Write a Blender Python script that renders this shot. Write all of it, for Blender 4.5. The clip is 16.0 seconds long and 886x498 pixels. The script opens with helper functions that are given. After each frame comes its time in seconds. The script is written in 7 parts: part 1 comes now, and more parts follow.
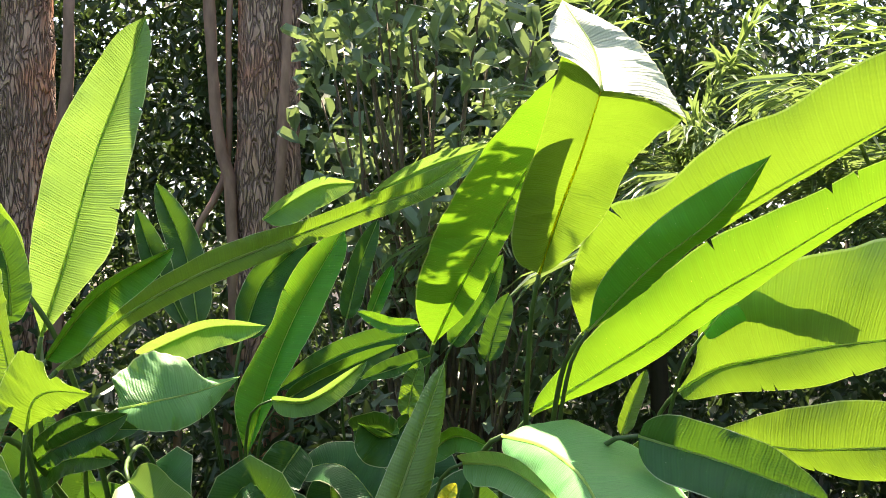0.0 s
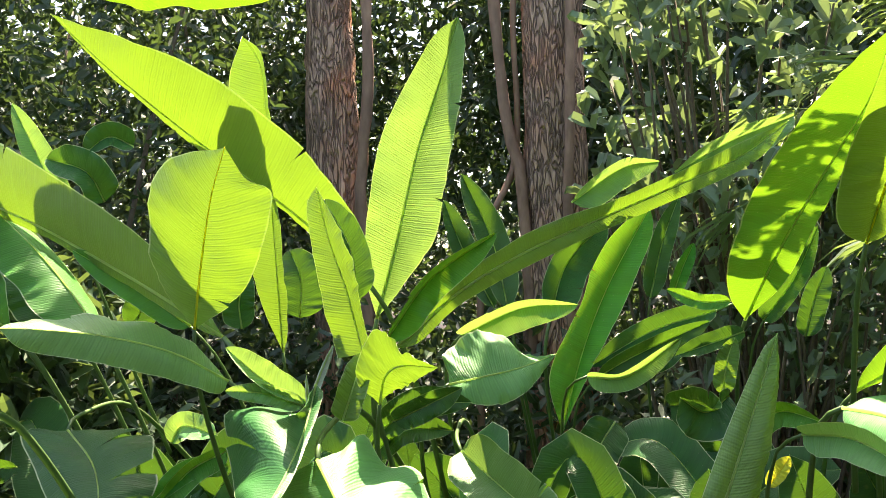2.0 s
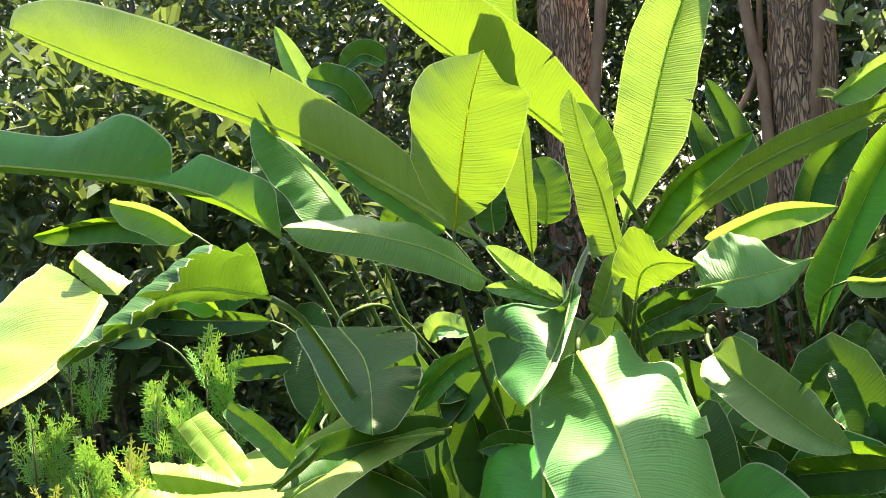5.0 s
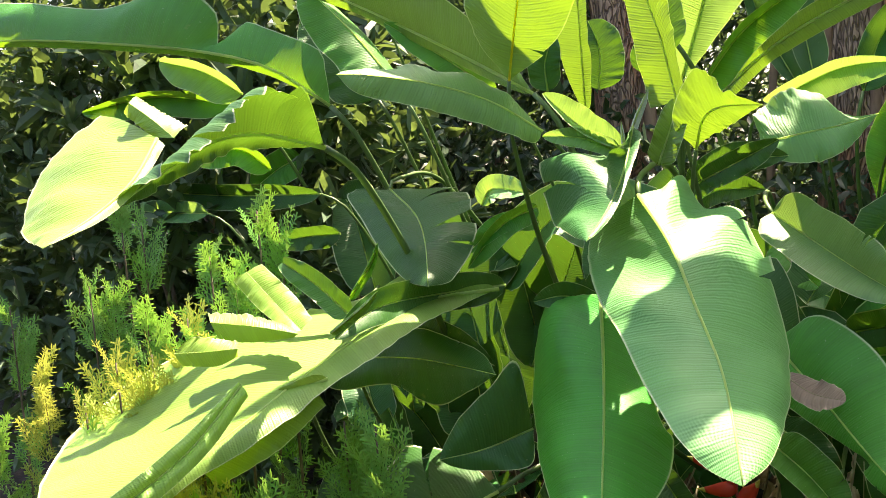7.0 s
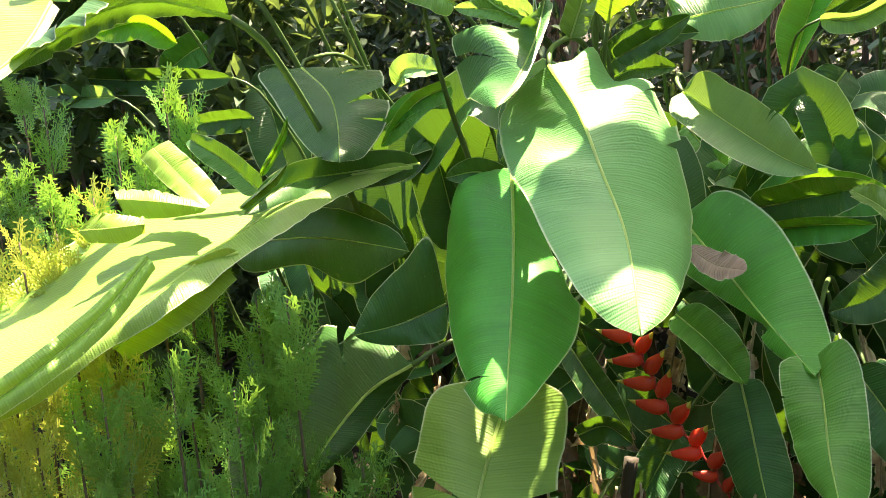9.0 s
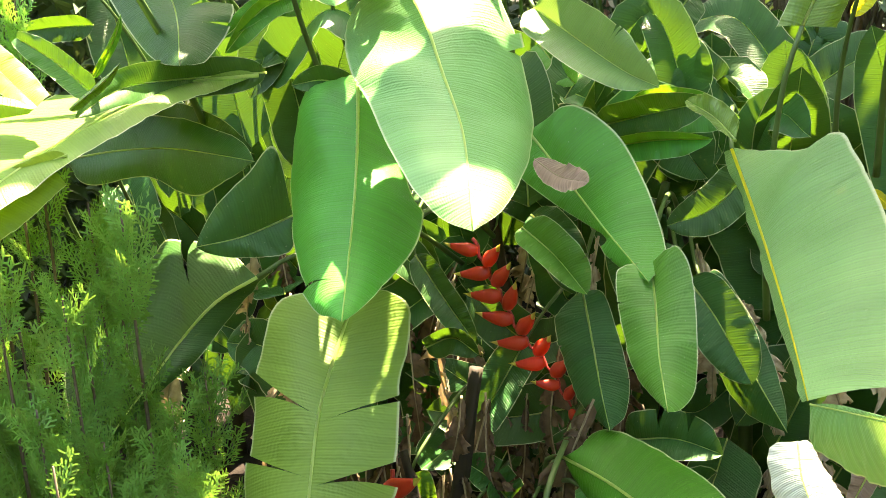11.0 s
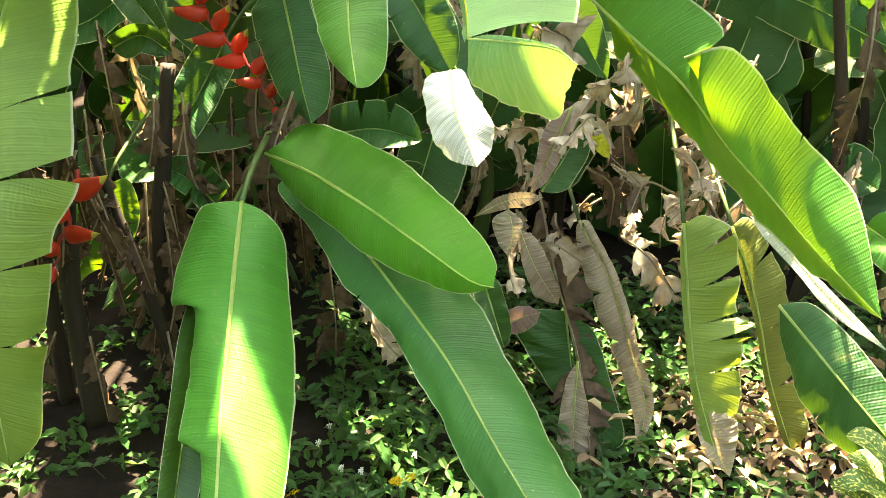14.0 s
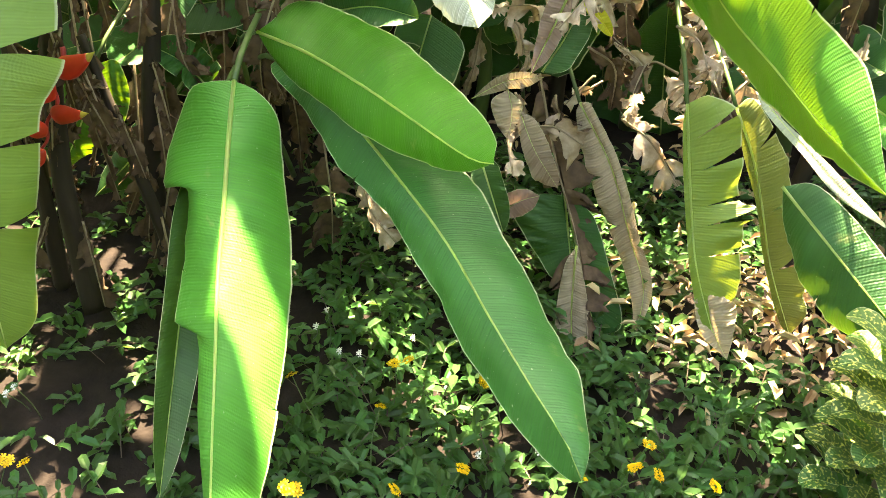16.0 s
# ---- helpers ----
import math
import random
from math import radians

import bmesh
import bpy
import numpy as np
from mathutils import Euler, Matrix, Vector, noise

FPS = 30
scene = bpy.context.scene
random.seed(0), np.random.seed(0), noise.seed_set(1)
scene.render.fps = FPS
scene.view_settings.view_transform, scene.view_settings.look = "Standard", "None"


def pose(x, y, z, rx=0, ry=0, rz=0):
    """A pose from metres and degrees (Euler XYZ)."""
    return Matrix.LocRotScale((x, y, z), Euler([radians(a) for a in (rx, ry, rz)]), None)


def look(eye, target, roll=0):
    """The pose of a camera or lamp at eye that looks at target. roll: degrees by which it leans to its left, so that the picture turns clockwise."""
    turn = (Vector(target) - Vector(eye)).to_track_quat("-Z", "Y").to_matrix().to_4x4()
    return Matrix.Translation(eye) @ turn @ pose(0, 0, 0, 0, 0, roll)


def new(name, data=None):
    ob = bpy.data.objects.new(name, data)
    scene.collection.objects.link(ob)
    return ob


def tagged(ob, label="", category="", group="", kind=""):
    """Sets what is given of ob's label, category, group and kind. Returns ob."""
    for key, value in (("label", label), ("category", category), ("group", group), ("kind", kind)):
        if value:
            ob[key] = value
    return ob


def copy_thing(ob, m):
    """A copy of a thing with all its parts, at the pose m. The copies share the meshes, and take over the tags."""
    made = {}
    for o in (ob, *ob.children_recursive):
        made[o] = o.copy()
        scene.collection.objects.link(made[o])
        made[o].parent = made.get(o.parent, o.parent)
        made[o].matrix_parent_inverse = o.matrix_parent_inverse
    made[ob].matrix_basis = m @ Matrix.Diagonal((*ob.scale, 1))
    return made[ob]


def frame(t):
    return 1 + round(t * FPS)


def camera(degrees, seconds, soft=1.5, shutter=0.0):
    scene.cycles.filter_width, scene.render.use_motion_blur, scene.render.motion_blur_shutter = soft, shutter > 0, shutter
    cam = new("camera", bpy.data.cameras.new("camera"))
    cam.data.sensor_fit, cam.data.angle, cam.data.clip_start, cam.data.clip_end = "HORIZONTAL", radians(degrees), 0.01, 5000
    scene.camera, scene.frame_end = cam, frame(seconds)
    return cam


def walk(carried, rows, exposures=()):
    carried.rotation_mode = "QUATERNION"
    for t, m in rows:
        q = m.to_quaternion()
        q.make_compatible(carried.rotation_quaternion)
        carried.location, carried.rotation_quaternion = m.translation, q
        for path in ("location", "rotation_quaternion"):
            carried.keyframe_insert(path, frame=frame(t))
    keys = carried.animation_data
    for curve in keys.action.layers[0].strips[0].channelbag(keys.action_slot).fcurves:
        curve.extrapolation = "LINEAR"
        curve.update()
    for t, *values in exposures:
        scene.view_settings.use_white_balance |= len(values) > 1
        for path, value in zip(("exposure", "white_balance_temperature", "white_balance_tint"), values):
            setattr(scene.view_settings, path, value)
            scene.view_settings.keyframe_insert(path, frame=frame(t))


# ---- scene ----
cam = camera(48.1, 16.0, soft=0.7)
PATH = [
    (0, (0.058, 0.2, 2.025), (-0.044, 2.196, 2.095), -0.7),
    (0.5, (0.021, 0.171, 2.022), (-0.25, 2.151, 2.102), -1.1),
    (1, (-0.005, 0.149, 2.02), (-0.426, 2.103, 2.094), -1.7),
    (1.5, (-0.02, 0.128, 2.017), (-0.54, 2.058, 2.083), -2.1),
    (2, (-0.038, 0.105, 2.012), (-0.666, 2.003, 2.068), -2.5),
    (2.5, (-0.054, 0.096, 2.009), (-0.764, 1.965, 2.044), -3.0),
    (3, (-0.065, 0.085, 2.005), (-0.84, 1.929, 2.029), -3.2),
    (3.5, (-0.074, 0.075, 1.997), (-0.899, 1.897, 2.007), -3.2),
    (4, (-0.078, 0.058, 1.992), (-0.97, 1.848, 1.992), -3.2),
    (4.5, (-0.087, 0.047, 1.979), (-1.043, 1.803, 1.958), -3.2),
    (4.7, (-0.089, 0.042, 1.973), (-1.081, 1.778, 1.932), -3.3),
    (6.8, (-0.139, 0.019, 1.821), (-1.246, 1.672, 1.621), -3.8),
    (7, (-0.143, 0.023, 1.815), (-1.241, 1.679, 1.583), -3.8),
    (7.5, (-0.14, 0.036, 1.796), (-1.213, 1.697, 1.496), -3.7),
    (8, (-0.13, 0.038, 1.784), (-1.17, 1.713, 1.449), -3.6),
    (8.5, (-0.127, 0.034, 1.762), (-1.129, 1.727, 1.401), -3.5),
    (8.7, (-0.124, 0.03, 1.754), (-1.11, 1.727, 1.367), -3.5),
    (10.8, (-0.082, 0.048, 1.683), (-0.849, 1.814, 1.141), -1.6),
    (11, (-0.074, 0.057, 1.676), (-0.797, 1.837, 1.123), -1.3),
    (11.5, (-0.045, 0.073, 1.656), (-0.644, 1.88, 1.042), -0.4),
    (12, (-0.015, 0.087, 1.635), (-0.473, 1.913, 0.96), 0.4),
    (12.5, (0.013, 0.091, 1.608), (-0.322, 1.911, 0.849), 1.1),
    (13, (0.021, 0.093, 1.584), (-0.247, 1.888, 0.743), 1.6),
    (13.5, (0.019, 0.093, 1.558), (-0.205, 1.847, 0.623), 2.1),
    (14, (0.026, 0.092, 1.539), (-0.168, 1.809, 0.532), 2.5),
    (14.5, (0.03, 0.092, 1.518), (-0.146, 1.766, 0.438), 2.7),
    (15, (0.025, 0.096, 1.512), (-0.142, 1.742, 0.388), 2.8),
    (15.5, (0.023, 0.099, 1.504), (-0.147, 1.726, 0.353), 2.7),
    (16, (0.022, 0.101, 1.495), (-0.142, 1.709, 0.318), 2.8),
]
walk(cam, [(t, look(eye, target, roll)) for t, eye, target, roll in PATH], exposures=((0.0, 2.57, 7000, 19), (1.0, 2.75, 7000, 19), (2.5, 2.75, 7250, 19), (4.5, 2.75, 7300, 19), (7.0, 2.8, 7350, 20), (8.5, 3.0, 7600, 19), (11.0, 3.8, 8300, 18), (12.0, 3.85, 8450, 18), (14.0, 4.1, 8600, 18), (16.0, 4.2, 8600, 18)))

# ---- world, sun, exposure ----
SUN_ELEVATION, SUN_AZIMUTH = 64.0, -5.0      # degrees; azimuth from +y towards +x
world = bpy.data.worlds.new("sky")
scene.world = world
world.use_nodes = True
wn, wl = world.node_tree.nodes, world.node_tree.links
sky = wn.new("ShaderNodeTexSky")
sky.sky_type, sky.sun_disc = "NISHITA", False
sky.sun_elevation, sky.sun_rotation = radians(SUN_ELEVATION), radians(SUN_AZIMUTH)
sky.dust_density = 2.5
wn["Background"].inputs["Strength"].default_value = 0.085
wl.new(sky.outputs["Color"], wn["Background"].inputs["Color"])
sun = new("sun", bpy.data.lights.new("sun", "SUN"))
sun.data.energy, sun.data.angle, sun.data.color = 5.0, radians(0.6), (1.0, 0.91, 0.75)
_e, _a = radians(SUN_ELEVATION), radians(SUN_AZIMUTH)
sun.matrix_world = look(Vector((math.sin(_a) * math.cos(_e), math.cos(_a) * math.cos(_e), math.sin(_e))) * 20, (0, 0, 0))


# ---- materials ----
class Mat:
    """A small builder for node materials."""

    def __init__(self, name):
        self.m = bpy.data.materials.new(name)
        self.m.use_nodes = True
        self.n, self.l = self.m.node_tree.nodes, self.m.node_tree.links
        self.p = self.n["Principled BSDF"]
        self.out = self.n["Material Output"]

    def node(self, kind, **inputs):
        nd = self.n.new(kind)
        for k, v in inputs.items():
            self.put(nd.inputs[k], v)
        return nd

    def put(self, socket, v):
        if isinstance(v, bpy.types.NodeSocket):
            self.l.new(v, socket)
        else:
            socket.default_value = v

    def math(self, op, a, b=0.0):
        nd = self.n.new("ShaderNodeMath")
        nd.operation = op
        self.put(nd.inputs[0], a)
        self.put(nd.inputs[1], b)
        return nd.outputs[0]

    def mix(self, f, a, b, blend="MIX"):
        nd = self.n.new("ShaderNodeMix")
        nd.data_type, nd.blend_type = "RGBA", blend
        self.put(nd.inputs[0], f)
        self.put(nd.inputs[6], a)
        self.put(nd.inputs[7], b)
        return nd.outputs[2]

    def ramp(self, f, lo, hi):
        nd = self.n.new("ShaderNodeMapRange")
        nd.clamp = True
        self.put(nd.inputs[0], f)
        nd.inputs[1].default_value, nd.inputs[2].default_value = lo, hi
        return nd.outputs[0]

    def noise(self, scale, detail=3.0, vector=None, rough=0.55):
        nd = self.n.new("ShaderNodeTexNoise")
        nd.inputs["Scale"].default_value, nd.inputs["Detail"].default_value = scale, detail
        nd.inputs["Roughness"].default_value = rough
        if vector is not None:
            self.l.new(vector, nd.inputs["Vector"])
        return nd.outputs["Fac"]

    def bump(self, height, strength, distance):
        nd = self.node("ShaderNodeBump", Height=height, Strength=strength, Distance=distance)
        self.l.new(nd.outputs[0], self.p.inputs["Normal"])
        return nd.outputs[0]


def c4(c):
    return (*c, 1.0)


def blade_material(name, colour, dark, glow, through_share=0.4, rough=0.44, spec=0.42, vein=1.0, wax=0.0, spots=0.15, speck_colour=(0.55, 0.55, 0.35), speck_from=0.70):
    """A broad leaf: cross veins, pale margin, specks and two scales of tone; some light comes through."""
    k = Mat(name)
    uv = k.node("ShaderNodeUVMap")
    uv.uv_map = "metres"
    su = k.node("ShaderNodeUVMap")
    su.uv_map = "share"
    xyz = k.node("ShaderNodeSeparateXYZ", Vector=uv.outputs[0])
    rel = k.node("ShaderNodeSeparateXYZ", Vector=su.outputs[0])
    rnd = k.node("ShaderNodeObjectInfo").outputs["Random"]
    across = k.math("ABSOLUTE", xyz.outputs[1])
    along = k.math("SUBTRACT", xyz.outputs[0], k.math("MULTIPLY", across, 0.30))
    wob = k.math("MULTIPLY", k.noise(14.0, 2.0, uv.outputs[0]), 0.008)
    phase = k.math("MULTIPLY", k.math("ADD", along, wob), 2 * math.pi / 0.0056)
    other = k.math("SINE", k.math("MULTIPLY", phase, 0.617))
    wave = k.math("MULTIPLY", k.math("ADD", k.math("MULTIPLY", k.math("ADD", k.math("SINE", phase), other), 0.5), 1.0), 0.5)
    fine = k.math("MULTIPLY", k.math("ADD", k.math("SINE", k.math("MULTIPLY", phase, 3.3)), 1.0), 0.5)
    big = k.noise(5.5, 3.0, uv.outputs[0])
    streak_v = k.node("ShaderNodeCombineXYZ", X=k.math("MULTIPLY", along, 60.0), Y=k.math("MULTIPLY", xyz.outputs[1], 5.0), Z=k.math("MULTIPLY", rnd, 9.0))
    streak = k.noise(1.0, 3.0, streak_v.outputs[0])
    base = k.mix(k.ramp(big, 0.3, 0.7), c4(dark), c4(colour))
    base = k.mix(k.math("MULTIPLY", k.ramp(streak, 0.35, 0.75), 0.5), base, c4([min(1, c * 1.45) for c in colour]))
    base = k.mix(k.math("MULTIPLY", k.math("MULTIPLY", wave, k.ramp(streak, 0.2, 0.6)), 0.22 * vein), base, c4([c * 0.55 for c in dark]))
    hue = k.n.new("ShaderNodeHueSaturation")
    k.put(hue.inputs["Hue"], k.math("ADD", k.math("MULTIPLY", rnd, 0.03), 0.488))
    k.put(hue.inputs["Value"], k.math("ADD", k.math("MULTIPLY", rnd, 0.3), 0.85))
    k.put(hue.inputs["Color"], base)
    base = hue.outputs[0]
    speck = k.ramp(k.noise(150.0, 2.0, uv.outputs[0]), speck_from, speck_from + 0.04)
    base = k.mix(k.math("MULTIPLY", speck, spots), base, c4(speck_colour))
    blot = k.ramp(k.noise(16.0, 4.0, uv.outputs[0]), 0.68, 0.76)
    base = k.mix(k.math("MULTIPLY", blot, 0.25 * min(spots, 0.3) / 0.15), base, c4((0.30, 0.34, 0.10)))
    base = k.mix(k.math("MULTIPLY", k.ramp(rel.outputs[1], 0.965, 0.985), 0.8), base, c4((0.60, 0.64, 0.38)))
    k.put(k.p.inputs["Base Color"], base)
    k.put(k.p.inputs["Roughness"], k.math("ADD", k.math("MULTIPLY", big, 0.22), rough - 0.1))
    k.p.inputs["Specular IOR Level"].default_value = spec
    if wax:
        k.p.inputs["Sheen Weight"].default_value = wax
        k.p.inputs["Sheen Roughness"].default_value = 0.5
    h = k.math("ADD", k.math("MULTIPLY", wave, 1.0), k.math("MULTIPLY", fine, 0.3))
    h = k.math("ADD", h, k.math("MULTIPLY", k.noise(30.0, 3.0, uv.outputs[0]), 0.9))
    nrm = k.bump(k.math("MULTIPLY", h, k.ramp(k.noise(9.0, 2.0, uv.outputs[0]), 0.2, 0.75)), 0.9 * vein, 0.0018)
    light = k.mix(k.math("MULTIPLY", k.math("MULTIPLY", wave, k.ramp(streak, 0.2, 0.6)), 0.42 * vein), c4(glow), c4([c * 0.5 for c in glow]))
    light = k.mix(k.math("MULTIPLY", k.ramp(big, 0.35, 0.75), 0.35), light, c4([c * 0.62 for c in glow]))
    tr = k.node("ShaderNodeBsdfTranslucent", Color=light, Normal=nrm)
    ms = k.node("ShaderNodeMixShader", Fac=through_share)
    k.l.new(k.p.outputs[0], ms.inputs[1])
    k.l.new(tr.outputs[0], ms.inputs[2])
    k.l.new(ms.outputs[0], k.out.inputs[0])
    return k.m


def plain_material(name, colour, second, scale=20.0, rough=0.6, bump=0.4, distance=0.002, glow=None, share=0.3, island=0.0, spec=0.4, stretch=None):
    """Noise-mottled surface; island > 0 varies the tone piece by piece."""
    k = Mat(name)
    co = k.node("ShaderNodeTexCoord").outputs["Object"]
    if stretch:
        co = k.node("ShaderNodeMapping", Vector=co, Scale=stretch).outputs[0]
    n1, n2 = k.noise(scale, 4.0, co), k.noise(scale * 0.17, 2.0, co)
    base = k.mix(k.ramp(n1, 0.3, 0.7), c4(colour), c4(second))
    base = k.mix(k.math("MULTIPLY", k.ramp(n2, 0.35, 0.7), 0.5), base, c4([c * 0.6 for c in second]))
    if island:
        rnd = k.node("ShaderNodeNewGeometry").outputs["Random Per Island"]
        hue = k.n.new("ShaderNodeHueSaturation")
        k.put(hue.inputs["Hue"], k.math("ADD", k.math("MULTIPLY", rnd, 0.05 * island), 0.5 - 0.025 * island))
        k.put(hue.inputs["Value"], k.math("ADD", k.math("MULTIPLY", rnd, 0.9 * island), 1.0 - 0.45 * island))
        k.put(hue.inputs["Color"], base)
        base = hue.outputs[0]
    k.put(k.p.inputs["Base Color"], base)
    k.p.inputs["Roughness"].default_value = rough
    k.p.inputs["Specular IOR Level"].default_value = spec
    if bump:
        k.bump(n1, bump, distance)
    if glow:
        tr = k.node("ShaderNodeBsdfTranslucent", Color=c4(glow))
        ms = k.node("ShaderNodeMixShader", Fac=share)
        k.l.new(k.p.outputs[0], ms.inputs[1])
        k.l.new(tr.outputs[0], ms.inputs[2])
        k.l.new(ms.outputs[0], k.out.inputs[0])
    return k.m


def bark_material():
    """Reddish brown bark in rough plates with dark cracks and paler flakes."""
    k = Mat("bark")
    co = k.node("ShaderNodeTexCoord").outputs["Object"]
    mp = k.node("ShaderNodeMapping", Vector=co, Scale=(1, 1, 0.2)).outputs[0]
    v = k.n.new("ShaderNodeTexVoronoi")
    v.feature = "DISTANCE_TO_EDGE"
    v.inputs["Scale"].default_value = 38.0
    warp = k.node("ShaderNodeVectorMath")
    warp.operation = "ADD"
    k.l.new(mp, warp.inputs[0])
    nz = k.n.new("ShaderNodeTexNoise")
    nz.inputs["Scale"].default_value = 14.0
    k.l.new(mp, nz.inputs["Vector"])
    sc = k.n.new("ShaderNodeVectorMath")
    sc.operation = "SCALE"
    sc.inputs["Scale"].default_value = 0.16
    k.l.new(nz.outputs["Color"], sc.inputs[0])
    k.l.new(sc.outputs[0], warp.inputs[1])
    k.l.new(warp.outputs[0], v.inputs["Vector"])
    plate = k.ramp(v.outputs["Distance"], 0.0, 0.16)
    n1, n2 = k.noise(34.0, 5.0, mp), k.noise(4.0, 3.0, co)
    base = k.mix(k.ramp(n1, 0.3, 0.7), c4((0.28, 0.17, 0.11)), c4((0.55, 0.37, 0.26)))
    base = k.mix(k.ramp(n2, 0.45, 0.7), base, c4((0.50, 0.23, 0.13)))
    base = k.mix(k.math("ADD", k.math("MULTIPLY", plate, 0.45), 0.55), c4((0.08, 0.05, 0.04)), base)
    k.put(k.p.inputs["Base Color"], base)
    k.p.inputs["Roughness"].default_value = 0.9
    k.bump(k.math("ADD", plate, k.math("MULTIPLY", n1, 0.6)), 1.0, 0.025)
    return k.m



GREEN = blade_material("leaf_green", (0.056, 0.280, 0.032), (0.036, 0.195, 0.022), (0.28, 0.56, 0.02), 0.20, rough=0.45, spec=0.42, vein=0.75, spots=0.5)
VIVID = blade_material("leaf_vivid_green", (0.034, 0.285, 0.016), (0.022, 0.200, 0.012), (0.14, 0.52, 0.02), 0.20, rough=0.42, spec=0.5, vein=0.55, spots=0.5)
DEEP = blade_material("leaf_deep_green", (0.034, 0.190, 0.036), (0.022, 0.135, 0.026), (0.12, 0.42, 0.03), 0.18, rough=0.42, spec=0.5, vein=0.65, spots=0.8)
YOUNG = blade_material("leaf_young", (0.14, 0.26, 0.045), (0.10, 0.19, 0.035), (0.285, 0.50, 0.025), 0.215, rough=0.42, spec=0.6, vein=1.0)
# paler leaf green, with the cream of sunlit blades put into the colour
PALE = blade_material("leaf_sunlit_pale", (0.19, 0.345, 0.055), (0.135, 0.265, 0.04), (0.44, 0.60, 0.05), 0.26, rough=0.47, spec=0.5, vein=0.65)
# darker leaf green, also carrying the shade inside the clumps in its colour
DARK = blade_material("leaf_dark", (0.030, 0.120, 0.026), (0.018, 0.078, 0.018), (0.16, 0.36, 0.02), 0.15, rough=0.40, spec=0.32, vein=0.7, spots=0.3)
WAXY = blade_material("leaf_waxy", (0.12, 0.31, 0.085), (0.08, 0.23, 0.06), (0.34, 0.56, 0.08), 0.26, rough=0.46, spec=0.6, wax=0.06, vein=0.9)
# near-white for waxy undersides, and for sun glare painted on the folded tip
WHITE = blade_material("leaf_white_wax_glare", (0.52, 0.58, 0.46), (0.40, 0.47, 0.36), (0.55, 0.62, 0.35), 0.25, rough=0.42, wax=0.3)
YELLOWING = blade_material("leaf_yellowing", (0.21, 0.25, 0.04), (0.14, 0.18, 0.035), (0.21, 0.24, 0.03), 0.34, rough=0.5, spots=0.6)
DRY = blade_material("leaf_dry", (0.66, 0.57, 0.40), (0.26, 0.19, 0.11), (0.50, 0.38, 0.18), 0.25, rough=0.75, spec=0.2, vein=1.6, spots=0.5)
BROWN_LEAF = blade_material("leaf_brown", (0.36, 0.26, 0.20), (0.28, 0.19, 0.14), (0.4, 0.25, 0.15), 0.15, rough=0.6)
BRIGHT_LEAF = blade_material("leaf_bright_yellow", (0.70, 0.66, 0.05), (0.6, 0.6, 0.06), (0.85, 0.8, 0.05), 0.5, rough=0.45)
RIB = plain_material("rib", (0.50, 0.60, 0.25), (0.38, 0.50, 0.18), 60, 0.4, 0.15, 0.0005, glow=(0.8, 0.95, 0.40), share=0.65)
RIB_YELLOW = plain_material("rib_yellow", (0.72, 0.62, 0.12), (0.58, 0.54, 0.10), 60, 0.4, 0.15, 0.0005, glow=(1.0, 0.9, 0.15), share=0.85)
RIB_DRY = plain_material("rib_dry", (0.42, 0.35, 0.22), (0.26, 0.20, 0.12), 60, 0.7, 0.3, 0.001)
STALK = plain_material("stalk", (0.09, 0.17, 0.045), (0.06, 0.11, 0.03), 30, 0.45, 0.2, 0.001, stretch=(1, 1, 0.15))
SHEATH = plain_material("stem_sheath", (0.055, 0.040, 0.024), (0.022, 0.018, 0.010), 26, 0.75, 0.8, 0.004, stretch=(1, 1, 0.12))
BARK = bark_material()
LIANA = plain_material("liana_bark", (0.36, 0.22, 0.15), (0.20, 0.12, 0.08), 30, 0.85, 0.7, 0.005, stretch=(1, 1, 0.3))
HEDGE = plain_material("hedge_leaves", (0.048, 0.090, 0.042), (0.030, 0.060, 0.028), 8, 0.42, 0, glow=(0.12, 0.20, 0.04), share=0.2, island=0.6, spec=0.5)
SHRUB = plain_material("shrub_leaves", (0.20, 0.27, 0.18), (0.14, 0.21, 0.125), 12, 0.45, 0.1, 0.001, glow=(0.25, 0.35, 0.10), share=0.25, island=0.5, spec=0.5)
BUSH = plain_material("bush_leaves", (0.075, 0.13, 0.07), (0.05, 0.10, 0.05), 12, 0.5, 0.1, 0.001, glow=(0.2, 0.3, 0.06), share=0.2, island=0.5, spec=0.3)
PALM = plain_material("palm_leaves", (0.16, 0.24, 0.12), (0.11, 0.18, 0.08), 12, 0.45, 0.1, 0.001, glow=(0.25, 0.36, 0.08), share=0.3, island=0.45, spec=0.5)
THUJA = plain_material("conifer_green", (0.20, 0.46, 0.10), (0.10, 0.30, 0.06), 60, 0.5, 0, glow=(0.26, 0.48, 0.06), share=0.25, island=0.45)
# the same conifer with direct sun put into a golden colour
THUJA_SUNLIT = plain_material("conifer_sunlit_gold", (0.46, 0.50, 0.10), (0.22, 0.36, 0.07), 25, 0.5, 0, glow=(0.6, 0.62, 0.10), share=0.25, island=0.45)
COVER = plain_material("ground_cover_leaves", (0.048, 0.150, 0.036), (0.026, 0.090, 0.022), 15, 0.42, 0.1, 0.001, glow=(0.2, 0.38, 0.06), share=0.25, island=0.6, spec=0.3)
TWIG = plain_material("twig", (0.16, 0.12, 0.08), (0.09, 0.07, 0.045), 40, 0.8, 0.4, 0.001)
LITTER = plain_material("litter", (0.66, 0.53, 0.31), (0.28, 0.18, 0.08), 25, 0.85, 0.4, 0.002, island=0.7)
SOIL = plain_material("soil", (0.026, 0.020, 0.015), (0.013, 0.010, 0.008), 18, 0.95, 0.9, 0.01, spec=0.2)
